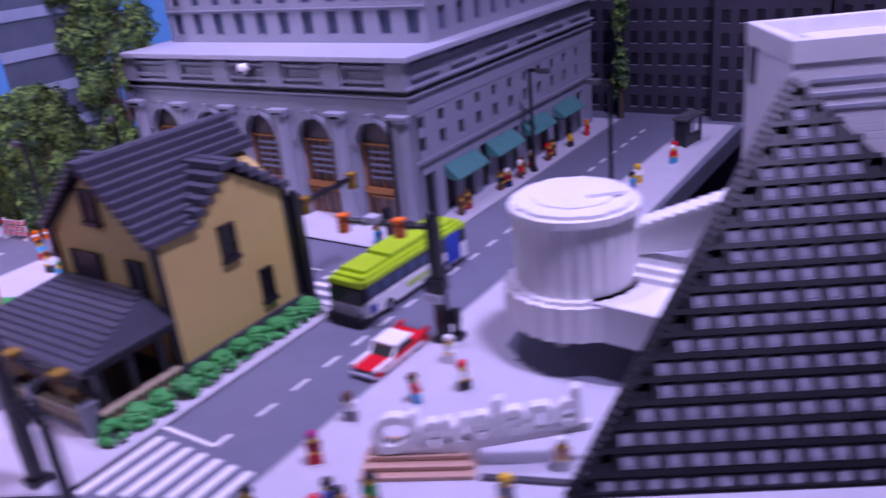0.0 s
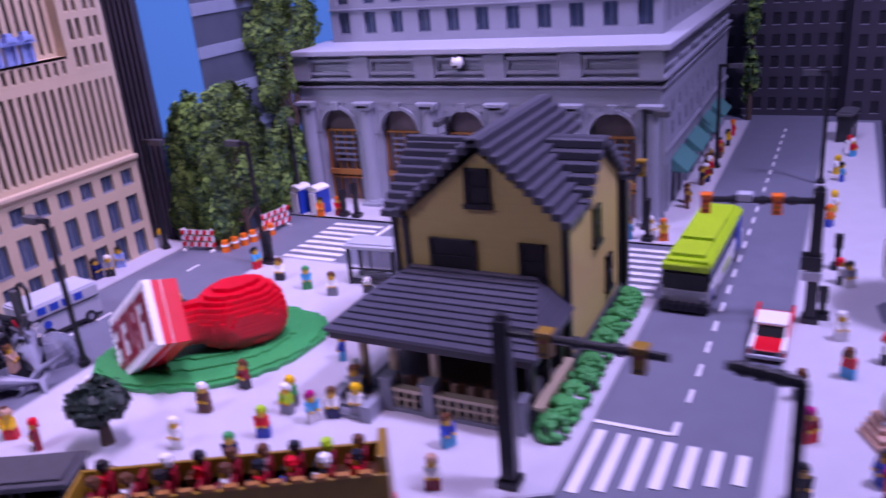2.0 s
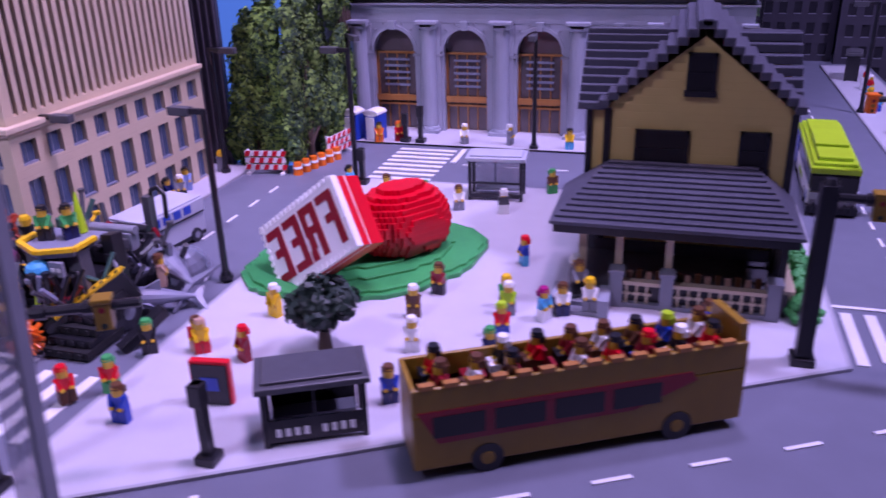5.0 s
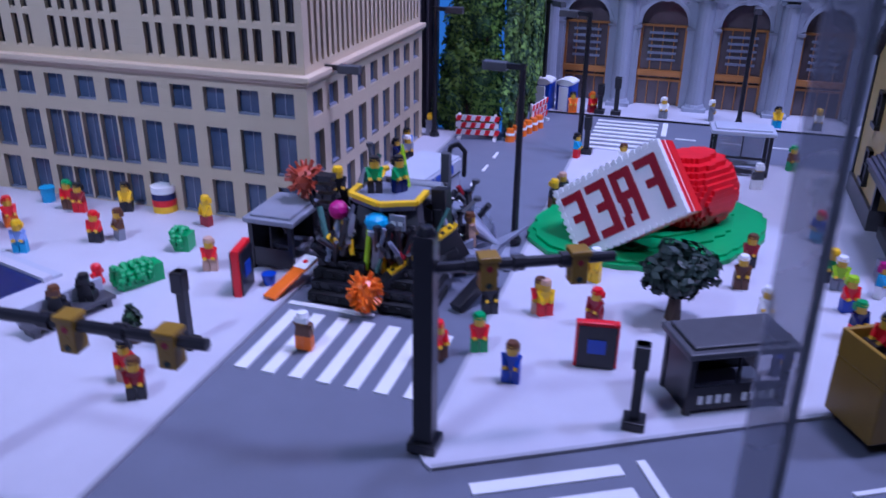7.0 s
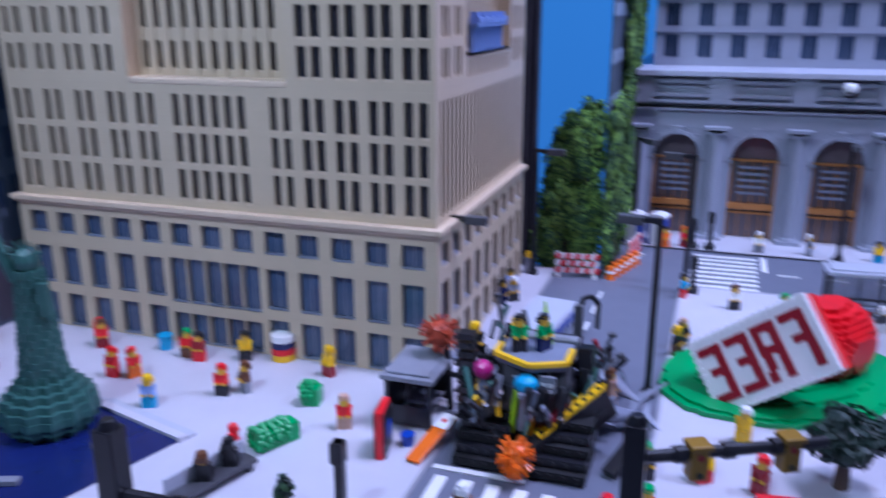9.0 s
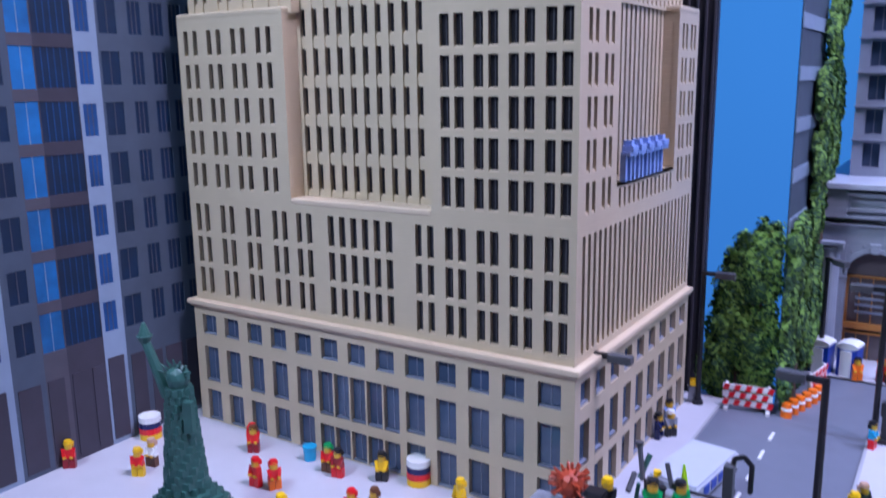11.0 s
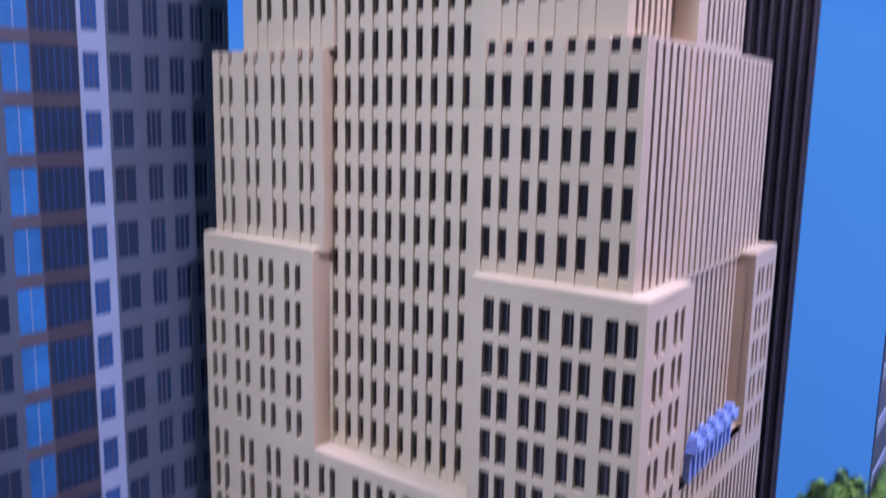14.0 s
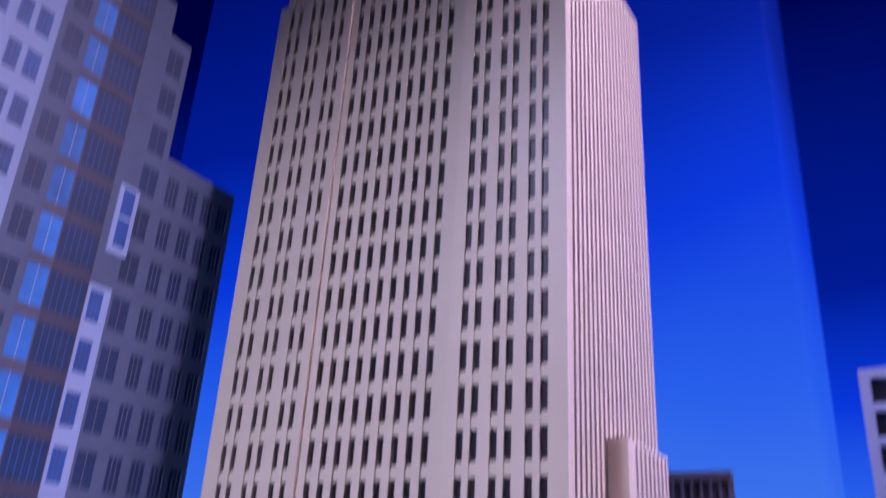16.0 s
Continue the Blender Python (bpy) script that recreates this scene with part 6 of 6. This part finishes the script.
# stepped plough blades at the nose
for x0, x1 in ((-0.784, -0.730), (-0.706, -0.652)):
    for k in range(5):
        bm = B()
        e = 0.0012 * (k % 2)
        box(bm, x0 + e, 0.792 + 0.0085 * k, 0.003 + 0.0092 * k, x1 - e, 0.852, 0.0118 + 0.0092 * k)
        for j in range(4):
            box(bm, x0 + 0.006 + 0.0125 * j, 0.790 + 0.0085 * k, 0.005 + 0.0092 * k, x0 + 0.010 + 0.0125 * j, 0.792 + 0.0085 * k, 0.010 + 0.0092 * k)
        part("plough_course", bm, BLACK if k % 2 else VOID, wreck)
# rams with striped top edges
for a, b, h, stripe in (((-0.712, 0.806, 0.028), (-0.650, 0.862, 0.074), 0.034, 0.85), ((-0.738, 0.812, 0.030), (-0.786, 0.872, 0.062), 0.028, 0.45)):
    a, b = Vector(a), Vector(b)
    d = b - a
    ex = d.normalized()
    ey = Vector((0, 0, 1)).cross(ex).normalized()
    ez = ex.cross(ey)
    m = Matrix(((ex.x, ey.x, ez.x, a.x), (ex.y, ey.y, ez.y, a.y), (ex.z, ey.z, ez.z, a.z), (0, 0, 0, 1)))
    bm = B()
    box(bm, 0, -0.008, -h, d.length, 0.008, 0, m)
    box(bm, 0.01, -0.010, -h * 0.7, d.length - 0.01, 0.010, -h * 0.45, m)
    rm = part("ram", bm, BLACK, wreck, bevel=0.001)
    bm = B()
    u0 = d.length * (1 - stripe)
    box(bm, u0, -0.0062, 0, d.length, 0.0062, 0.0026, m)
    st = part("yellow_strip", bm, YELLOW, rm, "yellow strip with black hazard marks")
    n = int((d.length - u0) / 0.009)
    for k in range(n):
        bm = B()
        box(bm, u0 + 0.003 + 0.009 * k, -0.0045, 0.0026, u0 + 0.0065 + 0.009 * k, 0.0012, 0.0031, m)
        part("hazard_mark", bm, BLACK, st)
# cab tower of tall leaning plates
for x, y, w, z0, z1, ry, mt in ((-0.742, 0.838, 0.010, 0.030, 0.094, 6, DARK), (-0.722, 0.832, 0.006, 0.030, 0.086, 2, GREYDK), (-0.703, 0.832, 0.009, 0.028, 0.098, -4, BLACK), (-0.682, 0.842, 0.010, 0.030, 0.100, -9, DARK), (-0.664, 0.872, 0.008, 0.040, 0.108, -6, BLACK), (-0.752, 0.880, 0.010, 0.035, 0.100, 4, BLACK)):
    bm = B()
    m = Matrix.Translation((x, y, z0)) @ pose(0, 0, 0, -5, ry, rnd.uniform(-12, 12))
    box(bm, -w, -0.005, 0, w, 0.012, z1 - z0, m)
    box(bm, -w * 0.6, -0.008, 0.006, w * 0.6, -0.005, (z1 - z0) * 0.7, m)
    part("cab_plate", bm, mt, wreck, bevel=0.001)
for x0, x1 in ((-0.732, -0.728), (-0.713, -0.709)):
    bm = B()
    rod(bm, (x0, 0.824, 0.030), (x1, 0.826, 0.075), 0.0028)
    part("strut", bm, LIME if x0 < -0.72 else YELLOW, wreck)
bm = B()
prism(bm, [(-0.752, 0.842), (-0.716, 0.824), (-0.684, 0.838), (-0.684, 0.895), (-0.752, 0.895)], 0.096, 0.102)
part("platform", bm, SLATE, wreck, bevel=0.001)
for a, b in (((-0.754, 0.842), (-0.716, 0.822)), ((-0.716, 0.822), (-0.682, 0.838)), ((-0.682, 0.838), (-0.682, 0.872)), ((-0.754, 0.842), (-0.754, 0.868))):
    bm = B()
    va, vb = Vector((*a, 0.0)), Vector((*b, 0.0))
    box(bm, 0, -0.003, 0.1025, (vb - va).length, 0.003, 0.1075, Matrix.Translation(va) @ Matrix.Rotation(math.atan2(vb.y - va.y, vb.x - va.x), 4, "Z"))
    part("yellow_edge", bm, YELLOW, wreck, "bright yellow platform edge", bevel=0.0006)
bm = B()
ball(bm, -0.718, 0.822, 0.086, 0.0125, sub=2, sz=0.8)
part("dome", bm, AZURE, wreck, "azure blue dome")
bm = B()
ball(bm, -0.765, 0.836, 0.088, 0.0105, sub=2)
part("dome", bm, MAGENTA, wreck, "magenta dome")
bm = B()
box(bm, -0.706, 0.8245, 0.078, -0.690, 0.829, 0.094)
pn = part("panel", bm, GREYDK, wreck)
for k in range(2):
    bm = B()
    box(bm, -0.7035 + 0.007 * k, 0.8235, 0.084, -0.699 + 0.007 * k, 0.8245, 0.088)
    part("letter_bar", bm, WHITESM, pn)
bm = B()
rod(bm, (-0.712, 0.888, 0.102), (-0.716, 0.894, 0.146), 0.007, 0.0012, 10)
part("horn", bm, LIME, wreck, "lime green horn")
# rods, pipes and studs piled along both flanks
for i in range(120):
    side_x = (-0.778, -0.742, -0.668, -0.700, -0.760)[i % 5]
    near = i % 5 > 2
    a = Vector((side_x + rnd.uniform(-0.018, 0.018), rnd.uniform(0.806, 0.838) if near else rnd.uniform(0.845, 0.99), rnd.uniform(0.03, 0.062) if near else rnd.uniform(0.03, 0.078)))
    b = a + Vector((rnd.uniform(-0.014, 0.014), rnd.uniform(-0.022, 0.022), rnd.uniform(0.012, 0.034)))
    bm = B()
    rod(bm, a, b, rnd.uniform(0.0022, 0.0036), n=6 if i % 2 else 4)
    if i % 4 == 0:
        tube(bm, b.x, b.y, b.z - 0.002, b.z + 0.002, 0.0045, 0.0045, 8)
    part("strut", bm, (BLACK, DARK, BLACK, GREYDK, BLACK, SAND_GREEN, BLACK, SLATE, DARK, YELLOW, BLACK, DARKRED, BLACK, SLATE, BLACK, DARK, BLACK)[i % 17], wreck)
for i in range(10):
    bm = B()
    z = 0.020 + 0.010 * i
    box(bm, -0.798, 0.852, z, -0.780, 0.866, z + 0.0062)
    box(bm, -0.800 + 0.006 * (i % 3), 0.849, z + 0.001, -0.796 + 0.006 * (i % 3), 0.852, z + 0.005)
    part("grille_block", bm, BLACK, wreck)
for i, (y, z) in enumerate(((0.925, 0.052), (0.945, 0.060), (0.968, 0.052))):
    bm = B()
    box(bm, -0.745, y - 0.008, z, -0.690, y + 0.008, z + 0.022)
    tube(bm, 0, 0, -0.030, 0.030, 0.006, 0.006, 10, Matrix.Translation((-0.717, y, z + 0.024)) @ pose(0, 0, 0, 0, 90))
    part("engine_block", bm, (DARK, GREYDK, BLACK)[i], wreck, bevel=0.001)


def spiky(x, y, z, r, mat_, name, sz=1.0, n=70):
    bm = B()
    ball(bm, x, y, z, r * 0.70, sub=2, sz=sz)
    for k in range(n):
        v = Vector((rnd.gauss(0, 1), rnd.gauss(0, 1), rnd.gauss(0, 1))).normalized()
        q = v.to_track_quat("Z", "Y").to_matrix().to_4x4()
        tube(bm, 0, 0, 0.3 * r, r * (1 + (sz - 1) * abs(v.z)), 0.0024, 0.0012, 5, Matrix.Translation((x, y, z)) @ q)
    part(name, bm, mat_, wreck)


spiky(-0.718, 0.785, 0.027, 0.018, ORANGE, "spiked_drum", 1.25, 110)
spiky(-0.834, 0.902, 0.092, 0.023, BRICKRED, "spiked_ball")
bm = B()
rod(bm, (-0.820, 0.900, 0.0), (-0.826, 0.901, 0.085), 0.004)
rod(bm, (-0.820, 0.900, 0.045), (-0.760, 0.890, 0.055), 0.0035)
part("mast", bm, BLACK, wreck)
# bent hose over the rear
hose = [(-0.694, 0.985, 0.06), (-0.694, 0.990, 0.105), (-0.691, 0.990, 0.118), (-0.682, 0.990, 0.122), (-0.674, 0.990, 0.114), (-0.674, 0.988, 0.086)]
bm = B()
for a, b in zip(hose, hose[1:]):
    rod(bm, a, b, 0.0028, n=8)
    ball(bm, *b, 0.0028, sub=1)
part("hose", bm, BLACK, wreck)
bm = B()
box(bm, -0.700, 0.980, 0.05, -0.690, 0.992, 0.112)
part("exhaust", bm, DARK, wreck, bevel=0.001)
for x, y, a, c, z in ((-0.735, 0.862, 20, "kgsk", 0.102), (-0.712, 0.872, 60, "ugsk", 0.102), (-0.790, 0.893, 30, "kksy", 0.075)):
    figure(x, y, a, c, z=z)
# smoky dome and grey hulls lying beside the truck
dome = thing("clear_dome", pose(-0.668, 1.005, 0.0, 12, 0, 0), "smoky clear plastic dome on the road", "dome")
bm = B()
for k in range(5):
    a, b = math.pi / 2 * k / 5, math.pi / 2 * (k + 1) / 5
    tube(bm, 0, 0, 0.030 * math.sin(a) + 0.012, 0.030 * math.sin(b) + 0.012, 0.030 * math.cos(a), max(0.030 * math.cos(b), 0.002), 18)
tube(bm, 0, 0, 0.002, 0.012, 0.031, 0.031, 18)
part("shell", bm, DISH, dome)


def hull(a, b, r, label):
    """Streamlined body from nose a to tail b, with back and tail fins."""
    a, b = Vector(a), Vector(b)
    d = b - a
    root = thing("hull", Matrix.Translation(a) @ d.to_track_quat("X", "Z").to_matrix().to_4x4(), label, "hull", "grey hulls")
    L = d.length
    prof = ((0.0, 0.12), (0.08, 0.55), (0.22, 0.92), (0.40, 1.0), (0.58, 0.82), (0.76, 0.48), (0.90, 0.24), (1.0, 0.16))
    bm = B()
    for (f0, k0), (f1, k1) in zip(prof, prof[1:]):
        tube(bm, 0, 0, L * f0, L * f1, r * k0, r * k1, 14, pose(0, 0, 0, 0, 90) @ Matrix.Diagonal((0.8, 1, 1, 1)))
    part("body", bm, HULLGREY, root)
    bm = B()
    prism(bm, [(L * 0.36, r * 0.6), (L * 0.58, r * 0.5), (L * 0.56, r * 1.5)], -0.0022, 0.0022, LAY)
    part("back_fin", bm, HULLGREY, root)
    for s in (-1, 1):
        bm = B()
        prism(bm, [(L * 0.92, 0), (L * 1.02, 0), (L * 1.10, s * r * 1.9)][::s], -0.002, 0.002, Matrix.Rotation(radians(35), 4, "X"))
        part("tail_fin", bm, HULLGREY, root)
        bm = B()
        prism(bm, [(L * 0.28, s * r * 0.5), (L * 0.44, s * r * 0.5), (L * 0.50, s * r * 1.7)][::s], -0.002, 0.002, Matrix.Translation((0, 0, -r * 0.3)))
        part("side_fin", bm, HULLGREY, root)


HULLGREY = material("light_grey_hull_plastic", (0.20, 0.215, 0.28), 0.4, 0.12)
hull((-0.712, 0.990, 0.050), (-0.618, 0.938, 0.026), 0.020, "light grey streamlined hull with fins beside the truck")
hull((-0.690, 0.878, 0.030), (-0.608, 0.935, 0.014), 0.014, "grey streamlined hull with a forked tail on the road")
figure(-0.648, 0.925, 120, "ttsn", z=0.028)
# shelter box beside it
shelter(-0.876, 0.842, 0, 0.052, 0.076, 0.055, roof=GREYDK, bars=False)
surf = thing("ramp_board", pose(-0.819, 0.784, 0.006, 0, -15, 75), "orange board with a white end leaning by the kerb", "board")
bm = B()
box(bm, -0.006, -0.008, 0.0, 0.066, 0.008, 0.0035)
part("board", bm, ORANGE, surf, bevel=0.001)
bm = B()
box(bm, 0.044, -0.0082, 0.0035, 0.066, 0.0082, 0.0042)
we = part("white_end", bm, WHITESM, surf)
bm = B()
tube(bm, 0.055, 0, 0.0042, 0.0046, 0.003, 0.003, 8)
part("red_spot", bm, RED, we)
bucket = thing("bucket", pose(-0.838, 0.812, 0.0032), "small bright blue bucket", "bucket")
bm = B()
tube(bm, 0, 0, 0, 0.012, 0.006, 0.008, 12)
part("body", bm, BLUE, bucket)
black_arm = thing("fallen_post", pose(-0.625, 0.835, 0.012, 0, 62, 60), "black fallen post with grey sleeve", "post")
bm = B()
box(bm, -0.006, -0.007, -0.02, 0.006, 0.007, 0.04)
part("beam", bm, BLACK, black_arm, bevel=0.001)

# ---- left plaza things ----
pool = thing("pool", pose(0, 0, 0.0033), "dark blue tiled pool with a stepped grey rim", "pool")
pp = [(-1.067, 0.739), (-1.196, 0.774), (-1.36, 0.69), (-1.30, 0.50), (-1.14, 0.50)]
bm = B()
prism(bm, pp, 0, 0.0022)
part("water", bm, NAVY, pool)
for k in range(2):
    bm = B()
    for a, b in zip(pp, pp[1:]):
        va, vb = Vector(a), Vector(b)
        dd = vb - va
        m = Matrix.Translation((va.x, va.y, 0)) @ Matrix.Rotation(math.atan2(dd.y, dd.x), 4, "Z")
        box(bm, -0.004, -0.010 - 0.012 * k, 0, dd.length + 0.004, 0.0 - 0.010 * k, 0.006 - 0.003 * k, m)
    part("rim", bm, GREYTOP if k else PLATE, pool)
for x, y in ((-1.13, 0.705), (-1.17, 0.62), (-1.22, 0.60)):
    st = thing("stepping_stone", pose(x, y, 0.0055, 0, 0, 20), "dark grey block standing in the pool", "stone", "stones in the pool")
    bm = B()
    box(bm, -0.012, -0.005, 0, 0.012, 0.005, 0.006)
    part("block", bm, GREYDK, st, bevel=0.001)

bm = B()
for k in range(8):
    r = (0.040, 0.046, 0.049, 0.048, 0.044, 0.037, 0.030, 0.024)[k]
    prism(bm, fluted(r, 28, 0.0025), 0.008 * k, 0.008 * k + 0.0085)
for k in range(14):
    r = 0.023 - 0.0007 * k
    prism(bm, fluted(r, 20, 0.0018), 0.064 + 0.008 * k, 0.064 + 0.008 * k + 0.0085, Matrix.Rotation(0.2 * k, 4, "Z"))
ball(bm, 0, 0, 0.186, 0.013, sub=2, sz=1.2)
for k in range(7):
    a = math.pi * (k - 3) / 8
    q = Vector((math.sin(a), -0.3, math.cos(a))).to_track_quat("Z", "Y").to_matrix().to_4x4()
    tube(bm, 0, 0, 0.010, 0.022, 0.0022, 0.001, 5, Matrix.Translation((0, 0, 0.188)) @ q)
q = Vector((-0.35, 0.0, 1)).to_track_quat("Z", "Y").to_matrix().to_4x4()
tube(bm, 0, 0, 0, 0.062, 0.007, 0.005, 10, Matrix.Translation((-0.014, 0, 0.165)) @ q)
tube(bm, -0.036, 0, 0.222, 0.232, 0.004, 0.009, 10)
tube(bm, -0.036, 0, 0.232, 0.246, 0.007, 0.002, 10)
box(bm, 0.012, -0.016, 0.13, 0.022, -0.008, 0.165)
st = part("statue", bm, SAND_GREEN)
st.matrix_basis = pose(-1.215, 0.725, 0.0055, 0, 0, 20)
tagged(st, "dark green robed statue with raised torch in the pool", "statue")


def tub(x, y, turn, l, label):
    root = thing("planter_bush", pose(x, y, 0.0032, 0, 0, turn), label, "bush", "clipped bushes")
    bm = B()
    n = max(1, int(l / 0.008))
    r2 = random.Random(int(abs(x) * 1000))
    for k in range(n):
        for j in range(14):
            a = math.tau * j / 14
            ball(bm, -l / 2 + 0.008 * k + r2.uniform(-0.002, 0.002), 0.011 * math.cos(a), 0.013 + 0.011 * math.sin(a), r2.uniform(0.0036, 0.0050), sub=1)
    box(bm, -l / 2, -0.010, 0, l / 2, 0.010, 0.020)
    part("foliage", bm, GREEN, root)


tub(-0.969, 0.772, 62, 0.046, "long bright green clipped hedge")
tub(-0.974, 0.864, 10, 0.018, "round bright green clipped bush")
hyd = thing("hydrant", pose(-1.010, 0.757, 0.0032), "red fire hydrant on the pavement", "hydrant")
bm = B()
tube(bm, 0, 0, 0, 0.004, 0.007, 0.007, 12)
tube(bm, 0, 0, 0.004, 0.018, 0.0052, 0.005, 12)
ball(bm, 0, 0, 0.018, 0.0058, sub=2)
tube(bm, 0, 0, -0.008, 0.008, 0.003, 0.003, 8, Matrix.Translation((0, 0, 0.012)) @ pose(0, 0, 0, 90))
part("body", bm, RED, hyd)
for x, y in ((-1.066, 0.962), (-1.476, 0.876)):
    dr = thing("striped_drum", pose(x, y, 0.0032), "drum striped white, blue, red and yellow", "drum", "striped drums")
    for k, mt in enumerate((YELLOW, RED, NAVY, WHITESM)):
        bm = B()
        tube(bm, 0, 0, 0.0085 * k, 0.0085 * k + 0.0085, 0.0155, 0.0155, 18)
        part("band", bm, mt, dr)
bl = thing("blue_bin", pose(-1.229, 0.940, 0.0032), "small blue bin by the tower", "bin")
bm = B()
tube(bm, 0, 0, 0, 0.018, 0.008, 0.009, 14)
tube(bm, 0, 0, 0.018, 0.020, 0.0098, 0.0098, 14)
part("body", bm, AZURE, bl)
bench = thing("park_bench", pose(-0.985, 0.682, 0.0032, 0, 0, 72), "grey bench with clear rail", "bench")
bm = B()
box(bm, -0.045, -0.012, 0.008, 0.045, 0.008, 0.012)
part("seat", bm, DARK, bench)
bm = B()
box(bm, -0.045, 0.008, 0.010, 0.045, 0.011, 0.026)
part("backrest", bm, GREYTOP, bench)
for x in (-0.038, 0.038):
    bm = B()
    box(bm, x - 0.003, -0.010, 0, x + 0.003, 0.008, 0.008)
    part("leg", bm, DARK, bench)
figure(-0.987, 0.672, 200, "kksn", z=0.0152, sit=True)
figure(-0.978, 0.702, 200, "kkkk", z=0.0152, sit=True)
leafy_tree("shrub", -0.900, 0.668, [(0, 0, 0.020, 0.010, 0.016)], 0.012, 500, 0.0035, 8, (DKGREEN, LEAFDK), "small dark green shrub on the pavement", base=0.0032)
# dark tree by the shelter
leafy_tree("tree", -0.424, 0.868, [(0, 0, 0.062, 0.030, 0.026), (-0.016, -0.006, 0.054, 0.022, 0.022), (0.017, 0.004, 0.056, 0.022, 0.022), (0.004, -0.012, 0.046, 0.022, 0.020), (0, 0.012, 0.050, 0.022, 0.020)], 0.035, 3800, 0.0052, 12, (DKGREEN, DKGREEN), "small dark green tree beside the bus shelter", base=0.0032)
# football-patterned ball on the cornice
fb = thing("football", pose(-0.350, 1.722, 0.2955), "white and black football stuck on the cornice", "ball")
bm = B()
ball(bm, 0, 0, 0, 0.0125, sub=3)
for k in range(12):
    v = Vector((math.cos(k * 2.4) * math.sin(k * 0.9 + 0.4), math.sin(k * 2.4) * math.sin(k * 0.9 + 0.4), math.cos(k * 0.9 + 0.4))).normalized()
    tube(bm, 0, 0, 0.0105, 0.0128, 0.0042, 0.0036, 5, v.to_track_quat("Z", "Y").to_matrix().to_4x4(), mi=1)
part("skin", bm, [WHITESM, BLACK], fb)
# clear acrylic joint post of the display barrier
bar = thing("barrier_post", pose(-0.3865, 0.440, 0.0, -4.3, 0, 0), "clear acrylic joint post of the display barrier", "post")
bm = B()
box(bm, -0.0085, -0.003, 0.0, 0.0085, 0.003, 0.62)
part("post", bm, CHROME, bar, bevel=0.001)
bm = B()
box(bm, 0.0085, -0.004, 0.0, 0.0115, 0.004, 0.62)
part("edge_strip", bm, GREYDK, bar)
